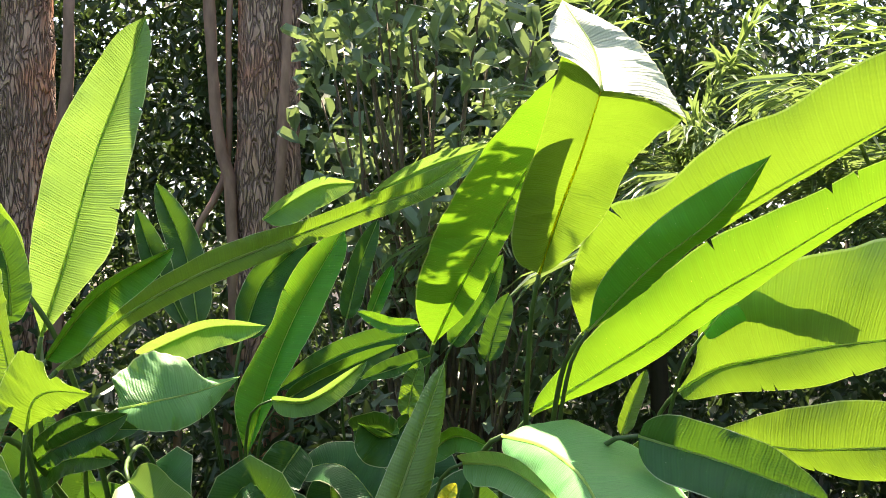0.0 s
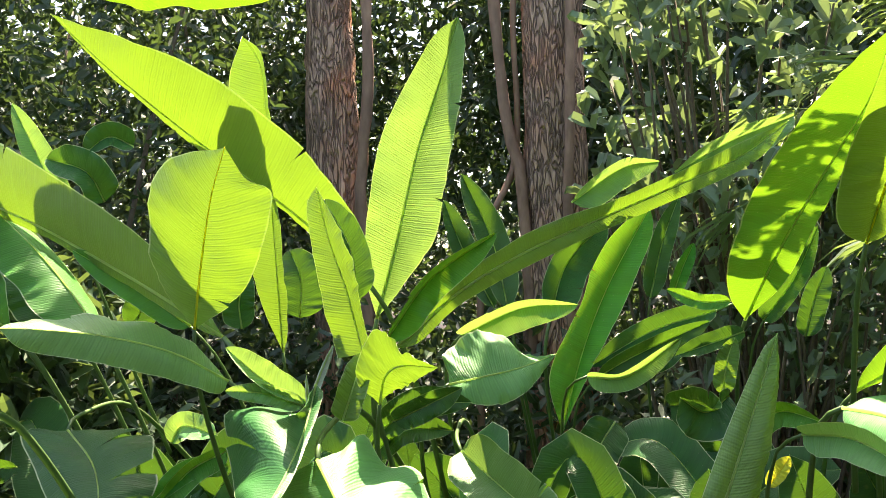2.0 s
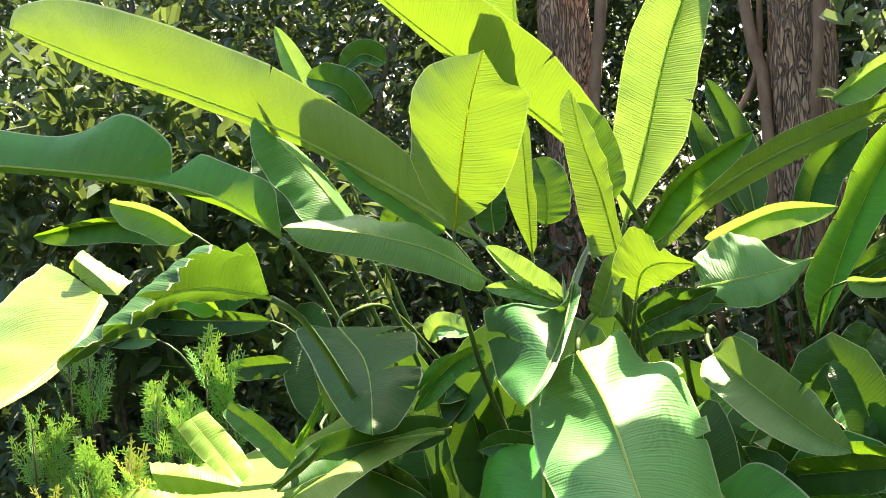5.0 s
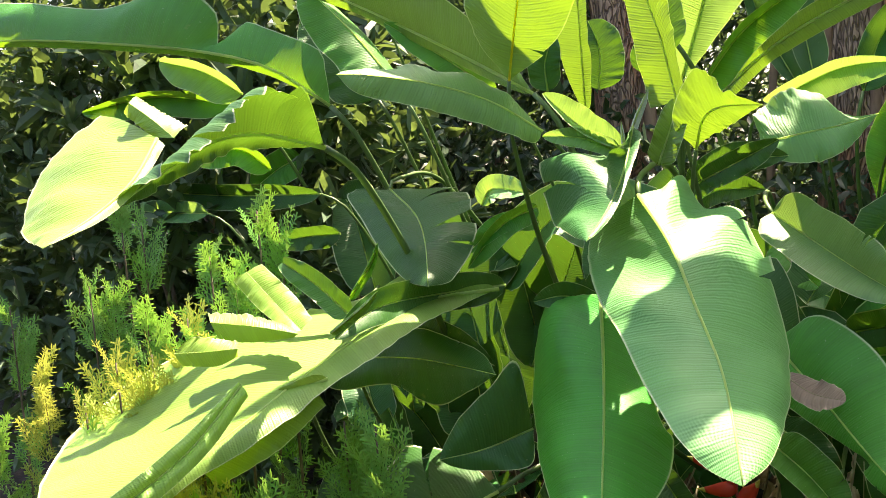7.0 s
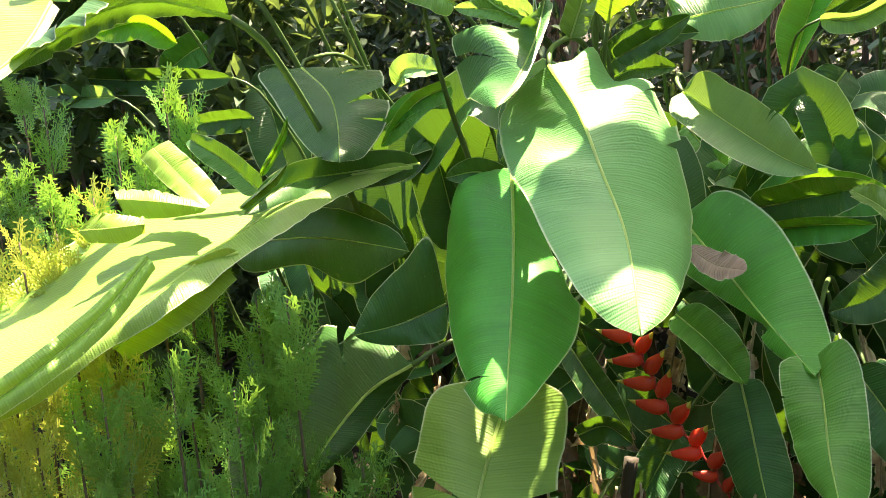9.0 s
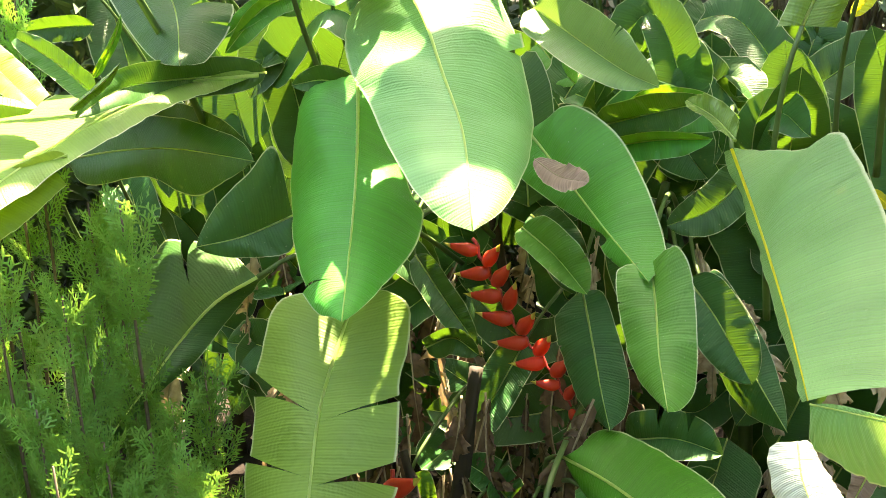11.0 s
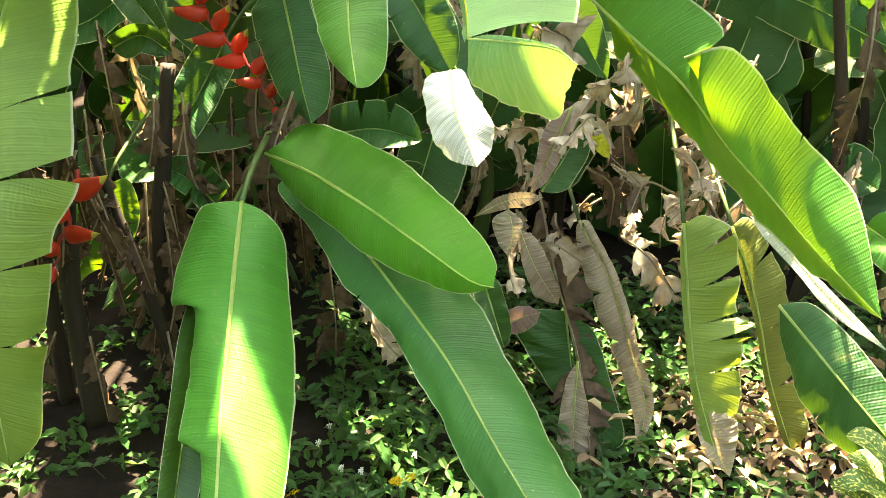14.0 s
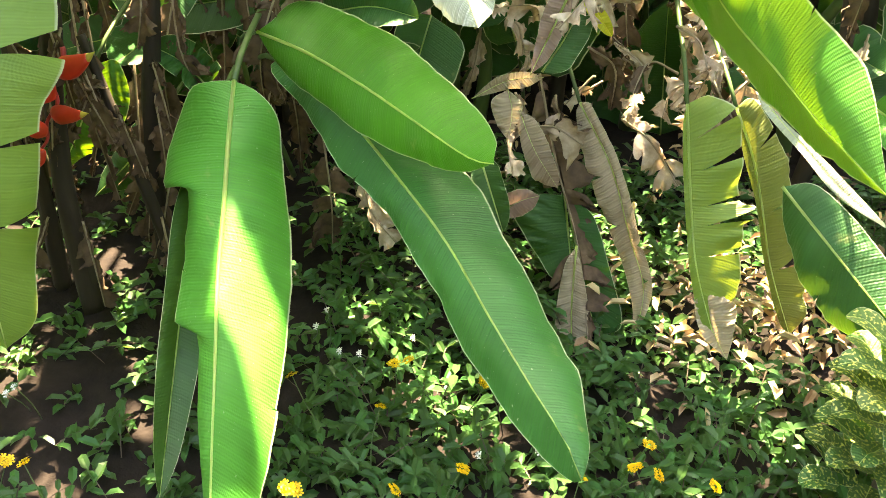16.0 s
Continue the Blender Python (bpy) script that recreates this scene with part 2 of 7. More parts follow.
RED = plain_material("bract_red", (0.72, 0.075, 0.03), (0.60, 0.04, 0.022), 40, 0.35, 0.1, 0.0005, glow=(0.8, 0.10, 0.03), share=0.2)
BRACT_TIP = plain_material("bract_tip", (0.75, 0.55, 0.10), (0.45, 0.50, 0.08), 60, 0.4, 0.1, 0.0005, glow=(0.8, 0.6, 0.1), share=0.2)
RACHIS = plain_material("rachis", (0.52, 0.06, 0.05), (0.40, 0.04, 0.04), 40, 0.4, 0.1, 0.0005)
PETAL = plain_material("petal_yellow", (0.85, 0.60, 0.02), (0.80, 0.48, 0.01), 90, 0.5, 0.1, 0.0005, glow=(0.9, 0.7, 0.05), share=0.3, island=0.2)
PETAL_PALE = plain_material("petal_pale", (0.75, 0.76, 0.66), (0.62, 0.66, 0.50), 90, 0.6, 0.1, 0.0005)
CROTON = blade_material("speckled_leaf", (0.060, 0.165, 0.032), (0.04, 0.12, 0.028), (0.20, 0.32, 0.03), 0.25, spots=0.95, speck_colour=(0.70, 0.70, 0.16), speck_from=0.55)
DRY_PIECE = plain_material("dry_blade", (0.76, 0.65, 0.48), (0.34, 0.24, 0.15), 38, 0.7, 0.6, 0.003, glow=(0.45, 0.30, 0.14), share=0.18, island=0.75, spec=0.35)
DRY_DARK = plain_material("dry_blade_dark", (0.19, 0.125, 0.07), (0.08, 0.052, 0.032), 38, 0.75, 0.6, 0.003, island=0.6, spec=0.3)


# ---- mesh helpers ----
def part(name, bm, material, parent=None, label="", smooth=True):
    me = bpy.data.meshes.new(name)
    bm.to_mesh(me)
    bm.free()
    me.materials.append(material)
    if smooth:
        me.polygons.foreach_set("use_smooth", [True] * len(me.polygons))
    ob = new(name, me)
    ob.parent = parent
    return tagged(ob, label=label)


def raw(name, verts, faces, material, parent=None, label="", smooth=False):
    me = bpy.data.meshes.new(name)
    me.from_pydata([tuple(v) for v in verts], [], faces)
    me.materials.append(material)
    if smooth:
        me.polygons.foreach_set("use_smooth", [True] * len(me.polygons))
    ob = new(name, me)
    ob.parent = parent
    return tagged(ob, label=label)


def smooth_line(points, n):
    """Points along a Catmull-Rom line through the given ones, evenly in length."""
    p = [np.array(q, float) for q in points]
    p = [2 * p[0] - p[1]] + p + [2 * p[-1] - p[-2]]
    out = []
    for i in range(1, len(p) - 2):
        a, b, c, d = p[i - 1:i + 3]
        for u in np.linspace(0, 1, 24, endpoint=False):
            out.append(0.5 * (2 * b + (c - a) * u + (2 * a - 5 * b + 4 * c - d) * u * u + (3 * b - a - 3 * c + d) * u ** 3))
    out.append(p[-2])
    out = np.array(out)
    s = np.concatenate([[0], np.cumsum(np.linalg.norm(np.diff(out, axis=0), axis=1))])
    t = np.linspace(0, s[-1], n)
    return np.stack([np.interp(t, s, out[:, k]) for k in range(3)], axis=1), s[-1]


def tube(name, points, r0, r1, material, parent=None, sides=8, n=14, label="", lumps=0.0):
    """A tapered, closed tube along a smooth line."""
    line, _ = smooth_line(points, n)
    bm = bmesh.new()
    rings = []
    side = None
    for i, q in enumerate(line):
        t = Vector(line[min(i + 1, n - 1)] - line[max(i - 1, 0)]).normalized()
        if side is None:
            side = t.orthogonal().normalized()
        side = (side - t * side.dot(t)).normalized()
        up = t.cross(side)
        r = r0 + (r1 - r0) * i / (n - 1)
        ring = []
        for j in range(sides):
            a = 2 * math.pi * j / sides
            rr = r * (1 + lumps * noise.noise(Vector((q[0] * 9 + math.cos(a) * 2, q[1] * 9 + math.sin(a) * 2, q[2] * 5))))
            ring.append(bm.verts.new(Vector(q) + (side * math.cos(a) + up * math.sin(a)) * rr))
        rings.append(ring)
    for a, b in zip(rings, rings[1:]):
        for j in range(sides):
            bm.faces.new((a[j], a[(j + 1) % sides], b[(j + 1) % sides], b[j]))
    bm.faces.new(rings[0][::-1])
    bm.faces.new(rings[-1])
    return part(name, bm, material, parent, label)


def unit(v):
    v = np.array(v, float)
    return v / (np.linalg.norm(v) + 1e-9)


_leaf_seed = [0]


def blade(points, half, left, right, facing, material, parent, round_base=0.22, tip_from=0.5, tip_power=2.2, end=0.0, curl=(0, 0),
          tears=(), rib=None, rib_r=0.0034, label="", wave=0.017, share=(1.0, 1.0), ragged=0.0, name="leaf", res=(44, 8)):
    """A long leaf blade along a rib line. half: half its width in metres; left, right: degrees by which each half rises to the side that
    faces `facing`; curl: more degrees towards the margin; tears: (side, share of length, depth, gap); end: share of the width left at the tip."""
    _leaf_seed[0] += 1
    rng = random.Random(_leaf_seed[0])
    n, m = res
    line, length = smooth_line(points, n + 1)
    tang = np.gradient(line, axis=0)
    tang /= np.linalg.norm(tang, axis=1)[:, None] + 1e-9
    off = rng.random() * 50
    if curl == (0, 0):
        c = rng.uniform(-28, -8)
        curl = (c, c)
        left, right = left + 10, right + 10
    if not tears and half > 0.055 and n > 30:
        tears = [(rng.randint(0, 1), rng.uniform(0.25, 0.85), rng.uniform(0.10, 0.38), rng.uniform(0.003, 0.008)) for _k in range(rng.randint(1, 3))]
    verts, faces, uvs, rel = [], [], [], []

    def width(s):
        f = 1.0
        if s < round_base:
            f = math.sqrt(max(0.0, 1 - (1 - s / round_base) ** 2))
        if s > tip_from:
            g = (s - tip_from) / (1 - tip_from)
            f *= end + (1 - end) * max(0.0, 1 - g ** tip_power) ** 0.72
        return f

    ups, cross = [], []
    for i in range(n + 1):
        u = unit(np.array(facing) - tang[i] * np.dot(facing, tang[i]))
        ups.append(u)
        cross.append(np.cross(u, tang[i]))

    def place(i, side, v, shift=0.0, lift=0.0):
        s = i / n
        t, up, b = tang[i], ups[i], cross[i]
        w = half * share[side] * width(s)
        w *= 1 + 0.05 * noise.noise(Vector((s * 6 + off, side * 9.0, 0)))
        if ragged:
            w *= 1 - ragged * abs(noise.noise(Vector((s * 30 + off, side * 9.0, 4)))) * 1.4
        a0, c = radians((left, right)[side] + lift * v), radians(curl[side]) * v / 8
        ca = sum(math.cos(a0 + c * (k + 0.5)) for k in range(8)) / 8
        sa = sum(math.sin(a0 + c * (k + 0.5)) for k in range(8)) / 8
        if side:
            ca = -ca
        ripple = wave * v * v * noise.noise(Vector((s * 7 + off, side * 5.0 + v, 2))) * min(1, w / 0.05)
        ripple += 0.35 * wave * v * noise.noise(Vector((s * 19 + off, side * 5.0, 7))) * min(1, w / 0.05)
        along = shift * v * length + 0.10 * w * v * v
        verts.append(line[i] + b * (ca * w * v) + up * (sa * w * v + ripple) + t * along)
        uvs.append((s * length + off, v * w * (1 if side == 0 else -1)))
        rel.append((s, v))
        return len(verts) - 1

    for side in (0, 1):
        cuts = sorted((round(t[1] * n), t[2], t[3] if len(t) > 3 else 0.012) for t in tears if t[0] == side)
        spans, start = [], 0
        for row, depth, gap in cuts:
            spans.append((start, row))
            start = row
        spans.append((start, n))
        info = {row: (depth, gap) for row, depth, gap in cuts}
        for a, b in spans:
            if b <= a:
                continue
            lift = rng.uniform(-16, 10) * max(q[1] for q in cuts) if cuts else 0.0
            da, ga = info.get(a, (0, 0)) if a else (0, 0)
            db, gb = info.get(b, (0, 0)) if b < n else (0, 0)
            rows = []
            for i in range(a, b + 1):
                u = (i - a) / max(1, b - a)
                sh = ga * (1 - u) ** 2 - gb * u ** 2
                cut = max(da, db)
                row = []
                for j in range(m + 1):
                    v = j / m
                    vv = max(0.0, (v - (1 - cut)) / max(cut, 1e-3)) if cut else 0.0
                    row.append(place(i, side, v, sh * vv, lift * vv))
                rows.append(row)
            for p, q in zip(rows, rows[1:]):
                for j in range(m):
                    f = (p[j], p[j + 1], q[j + 1], q[j])
                    faces.append(f if side else f[::-1])
    me = bpy.data.meshes.new(name)
    me.from_pydata([tuple(v) for v in verts], [], faces)
    la, lb = me.uv_layers.new(name="metres"), me.uv_layers.new(name="share")
    loops = np.zeros(len(me.loops), dtype=np.int32)
    me.loops.foreach_get("vertex_index", loops)
    la.data.foreach_set("uv", np.array(uvs, np.float32)[loops].ravel())
    lb.data.foreach_set("uv", np.array(rel, np.float32)[loops].ravel())
    me.materials.append(material)
    me.polygons.foreach_set("use_smooth", [True] * len(me.polygons))
    ob = tagged(new(name, me), label=label)
    ob.parent = parent
    if rib is not None:
        tube("midrib", line, rib_r, rib_r * 0.25, rib, ob, sides=6, n=18)
    return ob, line, tang


def ellipse_leaves(centres, axes, normals, length, width, fold=0.25, wide_at=0.5):
    """Many small leaves in one go: each six points, four triangles' worth, folded along its rib. Returns verts and faces."""
    c, a = np.asarray(centres), np.asarray(axes)
    a = a / (np.linalg.norm(a, axis=1)[:, None] + 1e-9)
    nn = np.asarray(normals)
    b = np.cross(a, nn)
    b /= np.linalg.norm(b, axis=1)[:, None] + 1e-9
    u = np.cross(b, a)
    L, W = np.asarray(length).reshape(-1, 1), np.asarray(width).reshape(-1, 1)
    lo, hi = max(0.1, wide_at - 0.22), min(0.92, wide_at + 0.24)
    p0 = c
    p1 = c + a * L * lo + b * W * 0.42 + u * W * fold
    p2 = c + a * L * hi + b * W * 0.40 + u * W * fold
    p3 = c + a * L - u * L * 0.12
    p4 = c + a * L * hi - b * W * 0.40 + u * W * fold
    p5 = c + a * L * lo - b * W * 0.42 + u * W * fold
    m1 = c + a * L * lo
    m2 = c + a * L * hi
    v = np.stack([p0, p1, p2, p3, p4, p5, m1, m2], axis=1).reshape(-1, 3)
    faces = []
    for k in range(len(c)):
        o = 8 * k
        faces += [(o, o + 6, o + 1), (o + 1, o + 6, o + 7, o + 2), (o + 2, o + 7, o + 3), (o, o + 5, o + 6), (o + 5, o + 4, o + 7, o + 6), (o + 4, o + 3, o + 7)]
    return v, faces


# ---- ground ----
def ground_sheet():
    near = list(np.arange(-4, 4.01, 0.2))
    far = [8, 15, 40, 120, 400]
    xs = [-v for v in far[::-1]] + near + far
    ys = [-v for v in far[::-1]] + near + [5, 6] + far[1:]
    bm = bmesh.new()
    grid = [[bm.verts.new((x, y, 0.05 * noise.noise(Vector((x * 1.3, y * 1.3, 0))) if abs(x) < 4 and abs(y) < 4 else -0.02)) for x in xs] for y in ys]
    for a, b in zip(grid, grid[1:]):
        for i in range(len(xs) - 1):
            bm.faces.new((a[i], a[i + 1], b[i + 1], b[i]))
    return tagged(part("ground", bm, SOIL), label="very dark garden soil under the plants", category="ground", kind="structure")


ground_sheet()
rs = np.random.RandomState(5)


def scatter(n, low, high):
    return rs.uniform(0, 1, (n, 3)) * (np.array(high) - np.array(low)) + np.array(low)


def wander(n, spread=1.0, bias=(0, 0, 0)):
    v = rs.normal(0, spread, (n, 3)) + np.array(bias)
    return v / (np.linalg.norm(v, axis=1)[:, None] + 1e-9)


def clumped(low, high, groups, per, radius):
    """Places in loose clumps inside a box."""
    c = scatter(groups, low, high)
    return (c[:, None, :] + rs.normal(0, radius, (groups, per, 3))).reshape(-1, 3)


# ---- the wood behind ----
def broadleaf_tree(x, y, radius, height, lean, low, high, groups, label):
    tree = tagged(new("broadleaf_tree"), label=label, category="tree", group="trees behind the bed")
    tree.location = (x, y, 0)
    tube("trunk", [(0, 0, -0.05), (lean * 0.4, 0, height * 0.4), (lean, 0.1, height)], radius * 1.15, radius * 0.6, BARK, tree, sides=18, n=40, lumps=0.35)
    for k in range(6):
        a = rs.uniform(0, 2 * math.pi)
        z = height * rs.uniform(0.5, 0.95)
        q = np.array((lean * z / height, 0, z))
        d = np.array((math.cos(a), math.sin(a) * 0.7, 0.5))
        tube("limb", [q, q + d * 0.7 + (0, 0, 0.1), q + d * 1.6], radius * 0.32, 0.015, BARK, tree, sides=8, n=10, lumps=0.2)
    c = clumped(low, high, groups, 26, 0.16) - np.array((x, y, 0))
    n = len(c)
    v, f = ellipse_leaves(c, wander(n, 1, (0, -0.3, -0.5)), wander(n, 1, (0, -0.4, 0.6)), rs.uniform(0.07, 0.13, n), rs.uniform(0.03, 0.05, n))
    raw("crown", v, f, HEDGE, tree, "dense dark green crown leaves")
    return tree


def shade_overhang(tree, ends):
    """Unseen limbs added over the bed to dapple it, with loose sprays of leaves at their ends."""
    o = np.array(tree.location)
    for (x, y, z), r, n in ends:
        e = np.array((x, y, z)) - o
        limb = tube("limb", [(0, 0, 3.6), e * 0.5 + np.array((0, 0, 2.4)), e + np.array((0, 0, 0.5)), e + np.array((0, 0, 0.1))], 0.05, 0.006, BARK, tree, sides=8, n=16, lumps=0.2)
        c = e + rs.normal(0, r * 0.5, (n, 3))
        v, f = ellipse_leaves(c, wander(n, 1, (0, -0.3, -0.4)), wander(n, 0.6, (0, -0.2, 0.8)), rs.uniform(0.08, 0.13, n), rs.uniform(0.04, 0.06, n))
        raw("foliage", v, f, HEDGE, limb)


broadleaf_tree(-2.15, 4.92, 0.15, 6.0, -0.15, (-3.9, 5.7, 2.6), (-0.9, 6.6, 5.0), 230, "tall tree with rough brown bark, in shade")
broadleaf_tree(-1.08, 4.96, 0.17, 6.0, 0.1, (-1.6, 5.7, 2.6), (1.4, 6.6, 5.0), 230, "tall tree with reddish brown peeling bark, in shade")
# limb added above the view so that its leaves dapple the bed
shade_overhang(bpy.data.objects["broadleaf_tree.001"], (((-0.02, 3.28, 3.36), 0.26, 170),))
for pts, r in (([(-1.95, 4.75, 0), (-2.0, 4.75, 2.2), (-1.98, 4.75, 2.65), (-1.93, 4.75, 3.2), (-1.98, 4.8, 4.6)], 0.035),
               ([(-1.15, 4.85, 0), (-1.18, 4.85, 2.3), (-1.24, 4.85, 2.7), (-1.28, 4.85, 3.2), (-1.35, 4.9, 4.5)], 0.035),
               ([(-1.45, 4.8, 0), (-1.4, 4.8, 2.0), (-1.22, 4.9, 2.6), (-1.2, 4.9, 3.4), (-1.1, 5.0, 4.3)], 0.02),
               ([(-0.95, 4.8, 0), (-0.96, 4.8, 2.0), (-0.92, 4.8, 2.8), (-0.9, 4.86, 3.6)], 0.03)):
    li = tube("liana", pts, r, r * 0.7, LIANA, None, sides=10, n=40, lumps=0.4)
    tagged(li, label="thin reddish brown climbing stem beside the trunks", category="climber", group="climbers on the trees")


def hedge(name, label, low, high, groups, per, spread, length, material, stems, aspect=0.42):
    h = tagged(new(name), label=label, category="hedge")
    c = clumped(low, high, groups, per, spread)
    n = len(c)
    c[:, 2] = np.abs(c[:, 2] - 0.05) + 0.05
    v, f = ellipse_leaves(c, wander(n, 1, (0, -0.5, -0.2)), wander(n, 0.8, (0, -0.5, 0.8)), rs.uniform(0.7, 1.25, n) * length, rs.uniform(0.8, 1.2, n) * length * aspect)
    raw("foliage", v, f, material, h)
    for k in range(stems):
        x, y = rs.uniform(low[0], high[0]), rs.uniform(low[1], high[1])
        top = rs.uniform(0.6, 1.0) * high[2]
        tube("stem", [(x, y, 0), (x + rs.normal(0, 0.1), y + rs.normal(0, 0.1), top * 0.5), (x + rs.normal(0, 0.25), y + rs.normal(0, 0.2), top)], 0.022, 0.008, TWIG, h, sides=6, n=8)
    return h


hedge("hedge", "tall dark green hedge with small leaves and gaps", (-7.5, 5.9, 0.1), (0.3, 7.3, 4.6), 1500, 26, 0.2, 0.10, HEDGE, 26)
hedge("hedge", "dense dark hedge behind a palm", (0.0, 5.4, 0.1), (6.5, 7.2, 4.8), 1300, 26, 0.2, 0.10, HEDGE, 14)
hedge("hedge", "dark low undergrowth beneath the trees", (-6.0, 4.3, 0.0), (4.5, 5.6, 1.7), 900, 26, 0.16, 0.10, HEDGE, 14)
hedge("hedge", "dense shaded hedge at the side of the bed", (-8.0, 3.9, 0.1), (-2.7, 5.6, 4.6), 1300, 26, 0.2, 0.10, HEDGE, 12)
# two unseen hedges, added to block low sky light from the bed
hedge("hedge", "unseen tall hedge added behind the camera to cut sky light", (-9, -4.6, 0.0), (8, -3.2, 4.2), 1000, 26, 0.25, 0.20, HEDGE, 0)
hedge("hedge", "unseen tall hedge added at the side to cut sky light", (3.6, -3.2, 0.0), (5.0, 5.2, 4.2), 560, 26, 0.25, 0.20, HEDGE, 0)
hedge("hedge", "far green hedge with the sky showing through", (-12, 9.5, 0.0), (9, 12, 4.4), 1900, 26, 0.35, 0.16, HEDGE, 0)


def bush(label, centre, size, groups, per, length, aspect, material, wide_at=0.5, stems=14, spread=0.09, up=-0.15):
    b = tagged(new("bush"), label=label, category="bush")
    b.location = (centre[0], centre[1], 0)
    d = wander(groups)
    c = np.array((0, 0, centre[2])) + d * np.array(size) * (rs.uniform(0.35, 1.0, (groups, 1)) ** 0.5)
    c[:, 2] = np.maximum(c[:, 2], 0.1)
    tips = c
    at, ax, nm = [], [], []
    for q in tips:
        main = unit(q - np.array((0, 0, centre[2] * 0.4)) + rs.normal(0, 0.3, 3))
        for k in range(per):
            o = unit(main * rs.uniform(0.1, 0.8) + rs.normal(0, 0.6, 3) + (0, -0.15, up))
            at.append(q + main * (k / per - 0.5) * spread * 2 + rs.normal(0, 0.008, 3))
            ax.append(o)
            nm.append(unit(rs.normal(0, 0.5, 3) + (0, -0.4, 0.8)))
    n = len(at)
    v, f = ellipse_leaves(at, ax, nm, rs.uniform(0.7, 1.2, n) * length, rs.uniform(0.85, 1.15, n) * length * aspect, wide_at=wide_at)
    raw("foliage", v, f, material, b)
    for q in tips[:stems]:
        tube("branch", [(rs.normal(0, 0.05), rs.normal(0, 0.05), 0), q * (0.35, 0.35, 0.55) + rs.normal(0, 0.05, 3), q], 0.016, 0.004, TWIG, b, sides=6, n=10)
    return b


bush("glossy-leaved bush with lance-shaped leaves beside the heliconias", (-3.4, 3.0, 1.5), (1.25, 0.9, 1.35), 700, 12, 0.135, 0.36, BUSH, 0.5, 20)
bush("open shrub with pale grey-green paddle-shaped leaves", (-0.2, 4.1, 2.65), (0.58, 0.35, 0.85), 95, 8, 0.12, 0.48, SHRUB, 0.66, 40, 0.12, 0.1)
bush("sparse grey-green shrub with thin bare twigs", (-0.05, 4.0, 1.9), (0.5, 0.3, 0.5), 45, 7, 0.10, 0.48, SHRUB, 0.66, 45, 0.12, 0.1)


def palm(x, y, label, fronds):
    p = tagged(new("palm"), label=label, category="palm")
    p.location = (x, y, 0)
    tube("stem", [(0, 0, 0), (0.03, 0, 1.2), (0, 0, 2.3)], 0.05, 0.035, SHEATH, p, sides=10, n=16)
    for a, e, length, drop in fronds:
        d = np.array((math.cos(radians(a)) * math.cos(radians(e)), math.sin(radians(a)) * math.cos(radians(e)), math.sin(radians(e))))
        q = np.array((0, 0, 2.1))
        pts = [q, q + d * length * 0.5 + (0, 0, 0.0), q + d * length - np.array((0, 0, drop))]
        fr = tube("frond", pts, 0.012, 0.003, PALM, p, sides=6, n=14)
        line, _ = smooth_line(pts, 44)
        at, ax, nm = [], [], []
        for i in range(8, 44):
            t = unit(line[min(i + 1, 43)] - line[i - 1])
            s = unit(np.cross(t, (0, 0, 1)))
            for sg in (-1, 1):
                for _k in range(2):
                    at.append(line[i])
                    ax.append(unit(t * 0.6 + s * sg + rs.normal(0, 0.18, 3) - np.array((0, 0, rs.uniform(0.1, 0.7)))))
                    nm.append(unit(np.array((0, 0, 1)) + rs.normal(0, 0.3, 3)))
        n = len(at)
        v, f = ellipse_leaves(at, ax, nm, rs.uniform(0.22, 0.36, n), rs.uniform(0.014, 0.024, n), 0.3, 0.4)
        raw("foliage", v, f, PALM, fr)
    return p


palm(0.7, 4.3, "feathery palm with narrow drooping leaflets, in half shade",
     [(215, 30, 1.2, 0.5), (250, 22, 1.1, 0.4), (180, 30, 1.1, 0.5), (200, 45, 1.2, 0.35), (235, 55, 1.1, 0.3), (165, 50, 1.2, 0.4), (270, 35, 1.0, 0.3), (310, 50, 1.1, 0.3), (20, 45, 1.3, 0.4), (90, 50, 1.1, 0.3), (340, 70, 1.2, 0.2), (215, 75, 1.2, 0.1), (130, 60, 1.2, 0.3)])
palm(1.65, 4.15, "feathery palm with narrow arching leaflets beside the bed",
     [(190, 40, 1.3, 0.3), (225, 50, 1.2, 0.3), (165, 60, 1.3, 0.3), (270, 45, 1.1, 0.3), (310, 50, 1.1, 0.3), (20, 45, 1.3, 0.4), (90, 50, 1.1, 0.3), (250, 75, 1.3, 0.1)])


# ---- heliconias ----
ROOTS = ((-1.75, 2.35), (-1.1, 2.5), (-0.5, 2.6), (0.1, 2.7), (0.7, 2.5))
LOOKS = ("tall heliconia with arching broad green leaves", "upright heliconia with backlit yellow-green leaves", "heliconia with large drooping leaves and red flowers",
         "heliconia with long arching leaves, some torn", "heliconia with bright backlit leaves and dry hanging ones")
HELICONIA = []
for (x, y), text in zip(ROOTS, LOOKS):
    ob = tagged(new("heliconia"), label=text, category="heliconia", group="heliconias in the bed")
    ob.location = (x, y, 0)
    HELICONIA.append(ob)
hr = random.Random(11)


